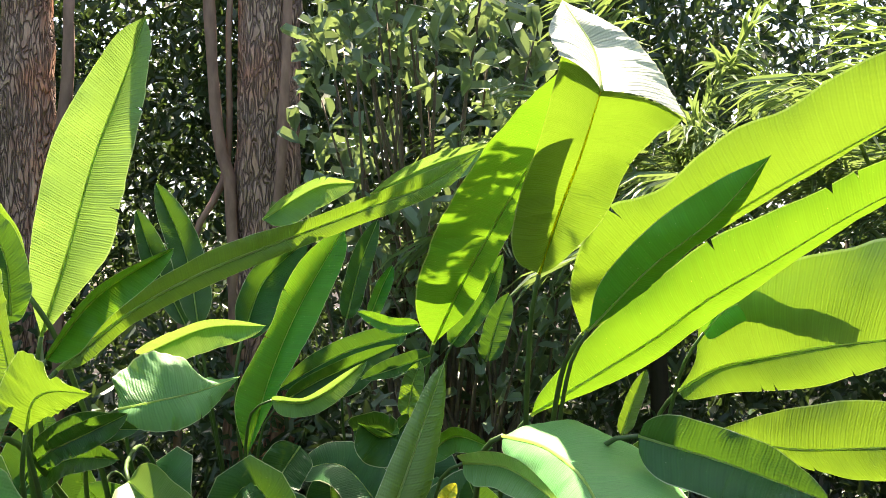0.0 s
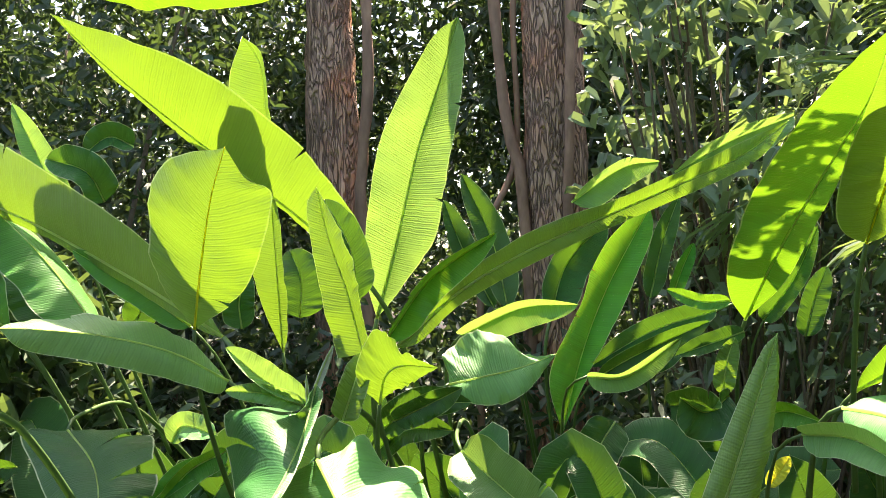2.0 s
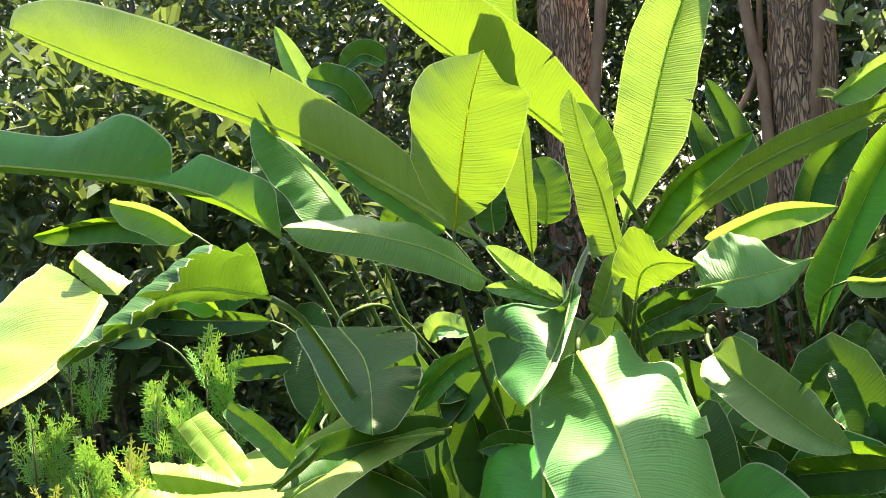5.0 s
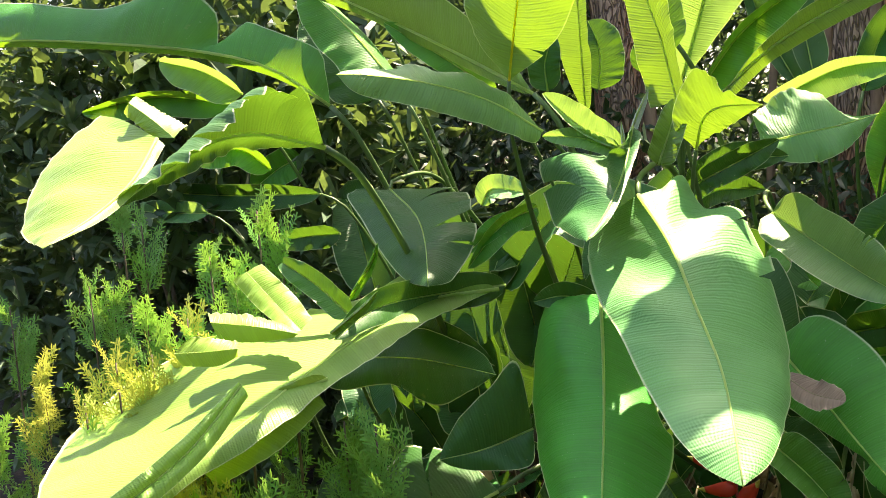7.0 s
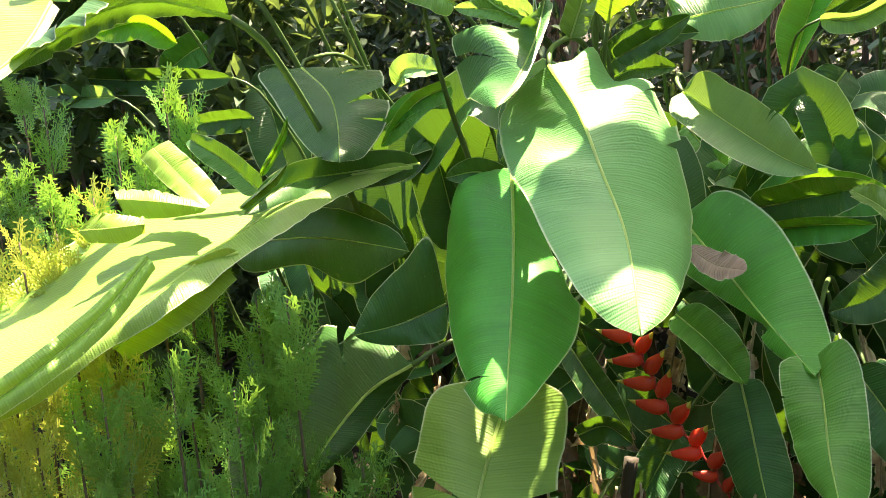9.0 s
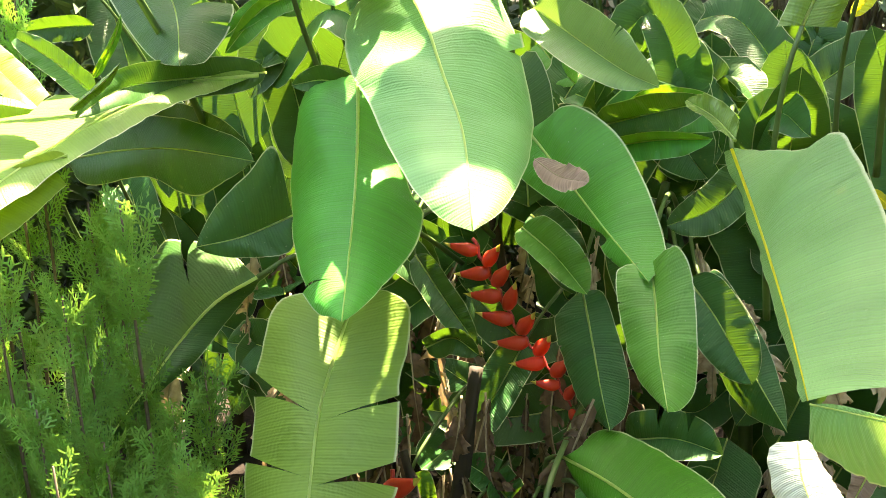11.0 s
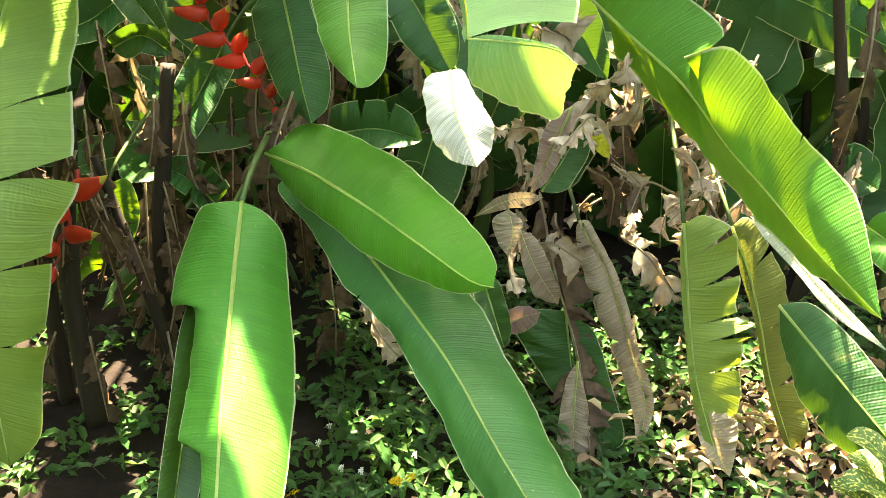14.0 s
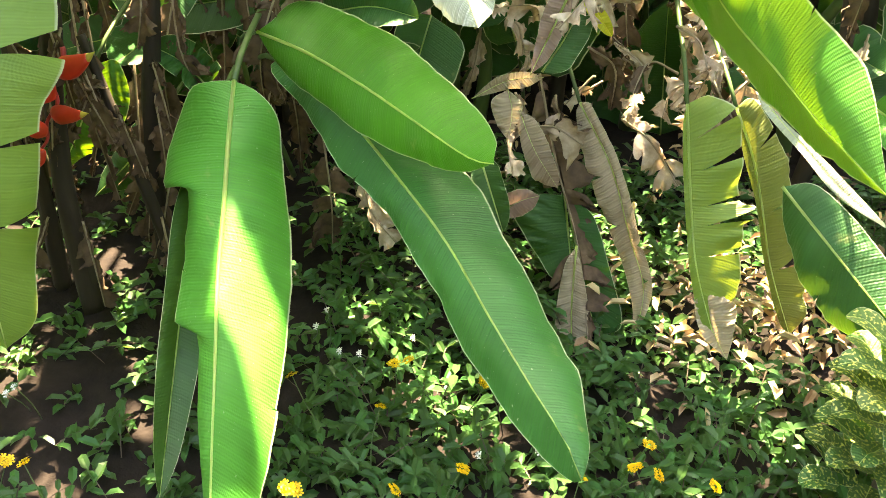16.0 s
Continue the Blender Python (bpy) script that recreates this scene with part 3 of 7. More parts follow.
def dry_leaf(plant, pts, half, facing, material=None):
    """A dead leaf: a bent rib with torn, curled and crumpled pieces hanging from both sides."""
    line, length = smooth_line(pts, 40)
    verts = [q for q in line] + [q + np.array((0.002, 0, 0.001)) for q in line]
    faces = [(i, i + 1, i + 41, i + 40) for i in range(39)]
    for side in (-1, 1):
        s = hr.uniform(0.0, 0.05)
        while s < 0.98:
            step = min(hr.uniform(0.02, 0.085) / length, 1.0 - s)
            full = math.sqrt(max(0.05, 1 - (1 - min(1, s / 0.3)) ** 2)) * (1 - max(0, s - 0.6) / 0.4 * 0.8)
            reach = half * full * hr.uniform(0.5, 1.7)
            droop, roll, off = hr.uniform(0.3, 1.3), hr.uniform(-2.2, 2.2), hr.uniform(0, 90)
            if hr.random() < 0.15:
                s += step
                continue
            rows, nu, nv = [], 6, 5
            for j in range(nv + 1):
                root = min(39, round((s + step * j / nv) * 39))
                q = line[root]
                i0 = min(38, max(0, round(s * 39)))
                t = unit(line[i0 + 1] - line[max(0, i0 - 1)])
                up = unit(np.array(facing) - t * np.dot(facing, t))
                b = np.cross(up, t) * side
                p, row = q.copy(), []
                ang = hr.uniform(-0.15, 0.15)
                for i in range(nu + 1):
                    v = i / nu
                    crumple = 0.016 * (0.3 + v) * noise.noise(Vector((v * 3 + off, j * 0.8, 3)))
                    if i == 0:
                        row.append(root)
                    else:
                        row.append(len(verts))
                    squeeze = (j / nv - 0.5) * step * length * (-0.5 * v * v)
                    if i:
                        verts.append(p + up * crumple + t * squeeze + t * 0.005 * noise.noise(Vector((v * 5, off, j))))
                    ang += roll / nu * (0.4 + v)
                    d = b * math.cos(ang) + up * math.sin(ang) + np.array((0, 0, -droop * v)) + t * 0.25
                    p = p + unit(d) * reach / nu * (1 + 0.7 * noise.noise(Vector((off, j * 1.9, 8))))
                rows.append(row)
            for a, c in zip(rows, rows[1:]):
                for i in range(nu):
                    faces.append((a[i], a[i + 1], c[i + 1], c[i]) if a[i] != c[i] else (a[i], a[i + 1], c[i + 1]))
            s += step * hr.uniform(0.8, 1.15)
    leaf = raw("dry_leaf", verts, faces, material or (DRY_DARK if hr.random() < 0.3 else DRY_PIECE), plant, "torn, crumpled dry brown leaf", smooth=True)
    tube("midrib", line, 0.0032, 0.0012, RIB_DRY, leaf, sides=6, n=18)
    return leaf


def stalked(plant, points, half, left, right, facing, material, stalk=True, **more):
    """A leaf with its rib, and a stalk from the ground at the plant's foot."""
    o = np.array(plant.location)
    pts = [np.array(p) - o for p in points]
    if material == DRY:
        return dry_leaf(plant, pts, half, facing)
    leaf, line, tang = blade(pts, half, left, right, facing, material, plant, **more)
    b, t = line[0], tang[0]
    if not stalk or half < 0.035 or np.linalg.norm(line[-1] - b) < 0.26:
        return leaf
    r = max(0.003, min(0.0055, half * 0.07))
    if t[2] < -0.2:
        back = [b - t * 0.26 + (0, 0.75, -0.35), b - t * 0.18 + (0, 0.36, -0.06), b - t * 0.07 + (0, 0.08, 0.0), b]
    else:
        back = [b - t * 0.12 + (0, 0.32, -0.55), b - t * 0.13 + (0, 0.14, -0.26), b - t * 0.08 + (0, 0.02, -0.05), b]
    tube("stalk", back, 0.0075, r, STALK, leaf, sides=8, n=16)
    return leaf


def sheet(plant, mid, left, right, material, tears=(), belly=0.07, wave=0.008, rib=None, rib_r=0.0034, stalk=True, label="", res=(64, 9)):
    """A leaf swept between three lines: its rib and its two margins, all from base to tip. belly: how far each half arches between rib
    and margin, as a share of its width; tears: (side, share of length, depth, gap)."""
    _leaf_seed[0] += 1
    rng = random.Random(_leaf_seed[0] + 500)
    n, m = res
    o = np.array(plant.location)
    line, length = smooth_line([np.array(p) - o for p in mid], n + 1)
    edges = [smooth_line([np.array(p) - o for p in q], n + 1)[0] for q in (left, right)]
    tang = np.gradient(line, axis=0)
    tang /= np.linalg.norm(tang, axis=1)[:, None] + 1e-9
    off = rng.random() * 50
    if not tears and length > 0.3:
        tears = [(rng.randint(0, 1), rng.uniform(0.3, 0.9), rng.uniform(0.08, 0.25), rng.uniform(0.002, 0.006)) for _k in range(rng.randint(1, 3))]
    verts, faces, uvs, rel = [], [], [], []
    toward = np.array((0.1, -0.8, 0.6))

    def place(i, side, v, shift, lift):
        s = i / n
        d = edges[side][i] - line[i]
        w = np.linalg.norm(d) + 1e-6
        up = np.cross(tang[i], d / w)
        up = unit(up) if np.linalg.norm(up) > 0.15 else unit(toward)
        if np.dot(up, toward) < 0:
            up = -up
        size = min(1.0, w / 0.06)
        a = 0.10 * noise.noise(Vector((s * 5 + off, side * 9.0, 0))) * size
        ripple = wave * size * (v * v * noise.noise(Vector((s * 9 + off, side * 5.0 + v, 2))) + 0.5 * v * v * noise.noise(Vector((s * 27 + off, side * 5.0, 7))))
        ripple += 0.006 * size * v * noise.noise(Vector((s * length * 11 + off, v * w * 11 + side * 3, 4)))
        verts.append(line[i] + d * v + up * (w * (belly + a) * math.sin(math.pi * v) + ripple + w * v * math.tan(radians(lift))) + tang[i] * shift * v * length)
        uvs.append((s * length + off, v * w * (1 if side == 0 else -1)))
        rel.append((s, v))
        return len(verts) - 1

    for side in (0, 1):
        cuts = sorted((round(t[1] * n), t[2], t[3]) for t in tears if t[0] == side)
        info = {row: (depth, gap) for row, depth, gap in cuts}
        stops = [0] + [c[0] for c in cuts] + [n]
        for a, b in zip(stops, stops[1:]):
            if b <= a:
                continue
            lift = rng.uniform(-14, 10) * max(q[1] for q in cuts) if cuts else 0.0
            da, ga = info.get(a, (0, 0)) if a else (0, 0)
            db, gb = info.get(b, (0, 0)) if b < n else (0, 0)
            cut, rows = max(da, db), []
            for i in range(a, b + 1):
                u = (i - a) / max(1, b - a)
                sh = ga * (1 - u) ** 2 - gb * u ** 2
                row = []
                for j in range(m + 1):
                    v = j / m
                    vv = max(0.0, (v - (1 - cut)) / max(cut, 1e-3)) if cut else 0.0
                    row.append(place(i, side, v, sh * vv, lift * vv))
                rows.append(row)
            for p, q in zip(rows, rows[1:]):
                for j in range(m):
                    f = (p[j], p[j + 1], q[j + 1], q[j])
                    faces.append(f if side else f[::-1])
    me = bpy.data.meshes.new("leaf")
    me.from_pydata([tuple(v) for v in verts], [], faces)
    la, lb = me.uv_layers.new(name="metres"), me.uv_layers.new(name="share")
    loops = np.zeros(len(me.loops), dtype=np.int32)
    me.loops.foreach_get("vertex_index", loops)
    la.data.foreach_set("uv", np.array(uvs, np.float32)[loops].ravel())
    lb.data.foreach_set("uv", np.array(rel, np.float32)[loops].ravel())
    me.materials.append(material)
    me.polygons.foreach_set("use_smooth", [True] * len(me.polygons))
    ob = tagged(new("leaf", me), label=label)
    ob.parent = plant
    tube("midrib", line, rib_r, rib_r * 0.25, rib or RIB, ob, sides=6, n=22)
    b, t = line[0], tang[0]
    if stalk:
        if t[2] < -0.2:
            back = [b - t * 0.26 + (0, 0.75, -0.35), b - t * 0.18 + (0, 0.36, -0.06), b - t * 0.07 + (0, 0.08, 0.0), b]
        else:
            back = [b - t * 0.12 + (0, 0.32, -0.55), b - t * 0.13 + (0, 0.14, -0.26), b - t * 0.08 + (0, 0.02, -0.05), b]
        tube("stalk", back, 0.0085, rib_r * 1.3, STALK, ob, sides=8, n=16)
    return ob


# broad leaves, each by its rib and margins
sheet(HELICONIA[1], [(-0.889, 1.850, 1.670), (-0.788, 1.740, 1.590), (-0.703, 1.620, 1.501), (-0.624, 1.500, 1.429), (-0.568, 1.380, 1.371), (-0.534, 1.300, 1.319)], [(-0.889, 1.850, 1.670), (-0.967, 1.903, 1.632), (-1.048, 1.946, 1.562), (-0.918, 1.696, 1.500), (-0.824, 1.577, 1.455), (-0.733, 1.457, 1.403), (-0.647, 1.356, 1.361), (-0.593, 1.329, 1.326), (-0.534, 1.300, 1.319)], [(-0.889, 1.850, 1.670), (-0.865, 1.924, 1.680), (-0.846, 1.989, 1.700), (-0.814, 2.026, 1.629), (-0.731, 1.982, 1.636), (-0.678, 1.926, 1.567), (-0.618, 1.848, 1.473), (-0.583, 1.779, 1.396), (-0.536, 1.563, 1.358), (-0.514, 1.380, 1.336), (-0.534, 1.300, 1.319)], WAXY, belly=0.05, rib_r=0.0045)
sheet(HELICONIA[1], [(-1.003, 1.900, 1.459), (-0.948, 1.780, 1.365), (-0.897, 1.660, 1.285), (-0.846, 1.530, 1.210), (-0.806, 1.430, 1.169), (-0.773, 1.350, 1.141)], [(-1.003, 1.900, 1.459), (-1.158, 2.003, 1.450), (-1.230, 2.027, 1.437), (-1.232, 1.952, 1.342), (-1.166, 1.822, 1.235), (-1.049, 1.642, 1.187), (-0.957, 1.524, 1.157), (-0.864, 1.417, 1.136), (-0.809, 1.379, 1.137), (-0.773, 1.350, 1.141)], [(-1.003, 1.900, 1.459), (-0.949, 1.883, 1.392), (-0.873, 1.797, 1.309), (-0.812, 1.732, 1.251), (-0.782, 1.710, 1.227), (-0.762, 1.622, 1.191), (-0.766, 1.523, 1.161), (-0.765, 1.425, 1.147), (-0.770, 1.369, 1.141), (-0.773, 1.350, 1.141)], GREEN, tears=[(0, 0.84, 0.75, 0.02)], rib_r=0.004)
sheet(HELICONIA[1], [(-0.960, 1.780, 1.042), (-0.963, 1.680, 0.950), (-0.953, 1.580, 0.867), (-0.932, 1.500, 0.784), (-0.912, 1.430, 0.690), (-0.905, 1.390, 0.578), (-0.906, 1.370, 0.424), (-0.904, 1.360, 0.239)], [(-0.960, 1.780, 1.042), (-1.054, 1.739, 1.042), (-1.121, 1.708, 1.018), (-1.124, 1.636, 0.930), (-1.119, 1.582, 0.850), (-1.109, 1.543, 0.788), (-1.101, 1.500, 0.706), (-1.097, 1.462, 0.598), (-1.105, 1.436, 0.467), (-1.081, 1.414, 0.319), (-0.991, 1.379, 0.231), (-0.904, 1.360, 0.239)], [(-0.960, 1.780, 1.042), (-0.875, 1.752, 1.046), (-0.821, 1.729, 1.024), (-0.807, 1.682, 0.952), (-0.810, 1.652, 0.924), (-0.794, 1.599, 0.864), (-0.782, 1.554, 0.808), (-0.780, 1.516, 0.749), (-0.802, 1.474, 0.678), (-0.808, 1.447, 0.589), (-0.821, 1.433, 0.501), (-0.842, 1.416, 0.398), (-0.848, 1.384, 0.295), (-0.904, 1.360, 0.239)], PALE, tears=[(1, 0.31, 0.93, 0.005), (1, 0.44, 0.95, 0.02), (1, 0.6, 0.9, 0.01), (1, 0.74, 0.85, 0.014), (0, 0.29, 0.96, 0.024), (0, 0.42, 0.95, 0.008), (0, 0.57, 0.9, 0.012), (0, 0.72, 0.85, 0.007)], wave=0.014, rib_r=0.005)
sheet(HELICONIA[1], [(-1.249, 1.850, 1.015), (-1.328, 1.800, 0.965), (-1.372, 1.720, 0.897), (-1.389, 1.620, 0.832), (-1.400, 1.520, 0.774), (-1.385, 1.420, 0.716)], [(-1.249, 1.850, 1.015), (-1.385, 1.947, 1.028), (-1.576, 2.018, 1.021), (-1.617, 1.988, 0.978), (-1.699, 1.923, 0.902), (-1.713, 1.809, 0.825), (-1.653, 1.677, 0.773), (-1.546, 1.561, 0.746), (-1.385, 1.420, 0.716)], [(-1.249, 1.850, 1.015), (-1.225, 1.882, 1.027), (-1.275, 1.897, 0.985), (-1.316, 1.827, 0.917), (-1.338, 1.725, 0.854), (-1.375, 1.653, 0.813), (-1.396, 1.564, 0.767), (-1.393, 1.472, 0.736), (-1.385, 1.420, 0.716)], DARK, tears=[(0, 0.27, 0.85, 0.02)], rib_r=0.0045)
sheet(HELICONIA[1], [(-1.207, 1.950, 1.135), (-1.297, 1.880, 1.097), (-1.368, 1.800, 1.088)], [(-1.207, 1.950, 1.135), (-1.226, 1.923, 1.296), (-1.283, 1.899, 1.240), (-1.347, 1.861, 1.171), (-1.368, 1.820, 1.114), (-1.368, 1.800, 1.088)], [(-1.207, 1.950, 1.135), (-1.199, 1.913, 1.061), (-1.294, 1.858, 1.054), (-1.345, 1.821, 1.068), (-1.368, 1.800, 1.088)], DARK)
sheet(HELICONIA[0], [(-1.934, 2.050, 1.207), (-1.741, 2.020, 1.245), (-1.549, 1.980, 1.267), (-1.397, 1.950, 1.265), (-1.285, 1.930, 1.259)], [(-1.934, 2.050, 1.207), (-1.770, 2.067, 1.312), (-1.620, 2.039, 1.335), (-1.465, 2.011, 1.321), (-1.345, 1.972, 1.296), (-1.285, 1.930, 1.259)], [(-1.934, 2.050, 1.207), (-1.842, 2.014, 1.154), (-1.665, 1.984, 1.189), (-1.602, 1.972, 1.193), (-1.476, 1.947, 1.163), (-1.373, 1.930, 1.206), (-1.285, 1.930, 1.259)], DARK)
sheet(HELICONIA[1], [(-1.335, 2.050, 1.436), (-1.445, 1.900, 1.430), (-1.450, 1.700, 1.401), (-1.493, 1.550, 1.350), (-1.515, 1.370, 1.286), (-1.563, 1.250, 1.227), (-1.601, 1.130, 1.160), (-1.682, 1.020, 1.102)], [(-1.335, 2.050, 1.436), (-1.477, 2.100, 1.462), (-1.688, 2.148, 1.438), (-1.734, 1.986, 1.395), (-1.796, 1.901, 1.364), (-1.890, 1.778, 1.348), (-1.967, 1.660, 1.299), (-2.055, 1.573, 1.230), (-2.126, 1.489, 1.149), (-2.046, 1.335, 1.124), (-1.880, 1.150, 1.122), (-1.682, 1.020, 1.102)], [(-1.335, 2.050, 1.436), (-1.370, 1.977, 1.420), (-1.370, 1.789, 1.406), (-1.361, 1.610, 1.380), (-1.405, 1.478, 1.326), (-1.457, 1.337, 1.263), (-1.539, 1.245, 1.206), (-1.599, 1.138, 1.138), (-1.682, 1.020, 1.102)], PALE, stalk=False, tears=[(0, 0.33, 0.6, 0.03)], rib_r=0.005, wave=0.012)
sheet(HELICONIA[0], [(-1.639, 1.320, 1.840), (-1.599, 1.220, 1.766), (-1.581, 1.120, 1.715), (-1.538, 0.980, 1.675)], [(-1.946, 1.440, 1.898), (-1.960, 1.343, 1.839), (-1.928, 1.243, 1.751), (-1.809, 1.126, 1.683), (-1.538, 0.980, 1.675)], [(-1.619, 1.320, 1.826), (-1.584, 1.223, 1.755), (-1.570, 1.124, 1.705), (-1.538, 0.980, 1.675)], PALE, stalk=False, tears=[(0, 0.8, 0.2, 0.004)], rib_r=0.004)
sheet(HELICONIA[0], [(-1.512, 1.660, 1.800), (-1.543, 1.500, 1.836), (-1.584, 1.400, 1.824), (-1.600, 1.280, 1.770), (-1.597, 1.150, 1.710)], [(-1.512, 1.660, 1.800), (-1.442, 1.536, 1.894), (-1.451, 1.476, 1.927), (-1.488, 1.422, 1.922), (-1.502, 1.371, 1.879), (-1.516, 1.308, 1.830), (-1.538, 1.242, 1.791), (-1.597, 1.150, 1.710)], [(-1.512, 1.660, 1.800), (-1.560, 1.531, 1.808), (-1.594, 1.436, 1.797), (-1.614, 1.303, 1.747), (-1.597, 1.150, 1.710)], DARK, rib_r=0.006, wave=0.035, belly=0.16, tears=[(0, 0.3, 0.9, 0.02), (0, 0.46, 0.9, 0.03), (0, 0.62, 0.9, 0.03), (0, 0.78, 0.8, 0.02)])
sheet(HELICONIA[0], [(-1.733, 1.340, 1.914), (-1.669, 1.340, 1.877), (-1.614, 1.340, 1.839)], [(-1.756, 1.380, 1.925), (-1.617, 1.380, 1.862)], [(-1.753, 1.340, 1.894), (-1.677, 1.340, 1.845)], PALE, stalk=False, rib_r=0.001)
sheet(HELICONIA[0], [(-1.688, 2.120, 1.678), (-1.542, 2.020, 1.620), (-1.450, 1.920, 1.563), (-1.367, 1.800, 1.482)], [(-1.688, 2.120, 1.678), (-1.770, 2.129, 1.675), (-1.847, 2.133, 1.670), (-1.721, 2.034, 1.606), (-1.578, 1.928, 1.527), (-1.463, 1.855, 1.483), (-1.367, 1.800, 1.482)], [(-1.688, 2.120, 1.678), (-1.618, 2.150, 1.681), (-1.482, 2.149, 1.685), (-1.384, 2.036, 1.617), (-1.353, 1.990, 1.581), (-1.350, 1.952, 1.547), (-1.349, 1.870, 1.491), (-1.367, 1.800, 1.482)], DARK, tears=[(1, 0.3, 0.85, 0.05), (1, 0.45, 0.85, 0.04), (1, 0.58, 0.8, 0.03), (1, 0.7, 0.7, 0.02)])
sheet(HELICONIA[1], [(-0.944, 1.970, 1.801), (-0.916, 1.850, 1.721), (-0.898, 1.720, 1.655), (-0.887, 1.600, 1.610)], [(-0.944, 1.970, 1.801), (-0.906, 1.789, 1.765), (-1.099, 2.107, 1.741), (-1.190, 2.012, 1.750), (-1.150, 1.947, 1.673), (-1.099, 1.869, 1.634), (-0.968, 1.683, 1.623), (-0.887, 1.600, 1.610)], [(-0.944, 1.970, 1.801), (-0.914, 1.939, 1.783), (-0.900, 1.847, 1.720), (-0.884, 1.727, 1.654), (-0.883, 1.646, 1.622), (-0.887, 1.600, 1.610)], DARK, tears=[(0, 0.62, 0.8, 0.03)], stalk=False)
sheet(HELICONIA[1], [(-1.184, 2.030, 1.804), (-1.255, 1.920, 1.878), (-1.337, 1.800, 1.923), (-1.410, 1.700, 1.944), (-1.466, 1.660, 1.950)], [(-1.184, 2.030, 1.804), (-1.268, 1.988, 1.904), (-1.345, 1.891, 1.950), (-1.437, 1.786, 1.965), (-1.461, 1.695, 1.961), (-1.466, 1.660, 1.950)], [(-1.184, 2.030, 1.804), (-1.193, 1.994, 1.781), (-1.261, 1.883, 1.831), (-1.345, 1.769, 1.874), (-1.424, 1.681, 1.905), (-1.466, 1.660, 1.950)], WAXY)
sheet(HELICONIA[1], [(-1.264, 2.150, 1.892), (-1.417, 2.200, 1.966), (-1.597, 2.250, 2.050), (-1.883, 2.300, 2.184), (-2.101, 2.330, 2.271), (-2.421, 2.360, 2.390), (-2.878, 2.380, 2.556), (-3.338, 2.400, 2.738)], [(-1.264, 2.150, 1.892), (-1.347, 2.169, 1.995), (-1.507, 2.201, 2.135), (-1.739, 2.244, 2.280), (-1.966, 2.277, 2.403), (-2.225, 2.302, 2.518), (-2.564, 2.321, 2.654), (-2.955, 2.352, 2.777), (-3.259, 2.385, 2.802), (-3.338, 2.400, 2.738)], [(-1.264, 2.150, 1.892), (-1.341, 2.177, 1.910), (-1.611, 2.266, 2.025), (-1.899, 2.318, 2.162), (-2.119, 2.348, 2.249), (-2.442, 2.379, 2.366), (-2.903, 2.398, 2.534), (-3.338, 2.400, 2.738)], YOUNG, rib_r=0.005)
sheet(HELICONIA[1], [(-1.039, 2.480, 2.015), (-1.178, 2.400, 2.177), (-1.376, 2.250, 2.374), (-1.510, 2.120, 2.527), (-1.633, 2.040, 2.676)], [(-1.039, 2.480, 2.015), (-1.014, 2.401, 2.144), (-1.082, 2.314, 2.299), (-1.165, 2.245, 2.403), (-1.289, 2.148, 2.519), (-1.417, 2.063, 2.586), (-1.563, 2.047, 2.646), (-1.633, 2.040, 2.676)], [(-1.039, 2.480, 2.015), (-1.087, 2.466, 2.047), (-1.214, 2.407, 2.187), (-1.403, 2.266, 2.372), (-1.533, 2.140, 2.526), (-1.633, 2.040, 2.676)], YOUNG, rib_r=0.005)
sheet(HELICONIA[1], [(-1.289, 2.490, 1.829), (-1.273, 2.440, 2.073), (-1.253, 2.380, 2.349), (-1.231, 2.320, 2.556), (-1.264, 2.290, 2.633)], [(-1.289, 2.490, 1.829), (-1.331, 2.463, 1.954), (-1.359, 2.424, 2.138), (-1.364, 2.390, 2.301), (-1.355, 2.357, 2.430), (-1.319, 2.321, 2.553), (-1.264, 2.290, 2.633)], [(-1.289, 2.490, 1.829), (-1.257, 2.460, 1.891), (-1.233, 2.400, 2.070), (-1.225, 2.357, 2.272), (-1.212, 2.314, 2.439), (-1.214, 2.296, 2.578), (-1.264, 2.290, 2.633)], YOUNG)
sheet(HELICONIA[1], [(-1.246, 2.000, 1.921), (-1.187, 1.940, 2.056), (-1.114, 1.870, 2.192), (-1.054, 1.830, 2.287)], [(-1.246, 2.000, 1.921), (-1.311, 1.984, 2.012), (-1.319, 1.953, 2.101), (-1.285, 1.909, 2.220), (-1.239, 1.888, 2.273), (-1.154, 1.864, 2.289), (-1.087, 1.842, 2.285), (-1.054, 1.830, 2.287)], [(-1.246, 2.000, 1.921), (-1.115, 1.977, 1.992), (-1.054, 1.948, 2.061), (-1.000, 1.910, 2.151), (-0.985, 1.888, 2.206), (-1.029, 1.870, 2.226), (-1.045, 1.845, 2.263), (-1.054, 1.830, 2.287)], YOUNG, rib=RIB_YELLOW, tears=[(1, 0.2, 0.5, 0.01)])
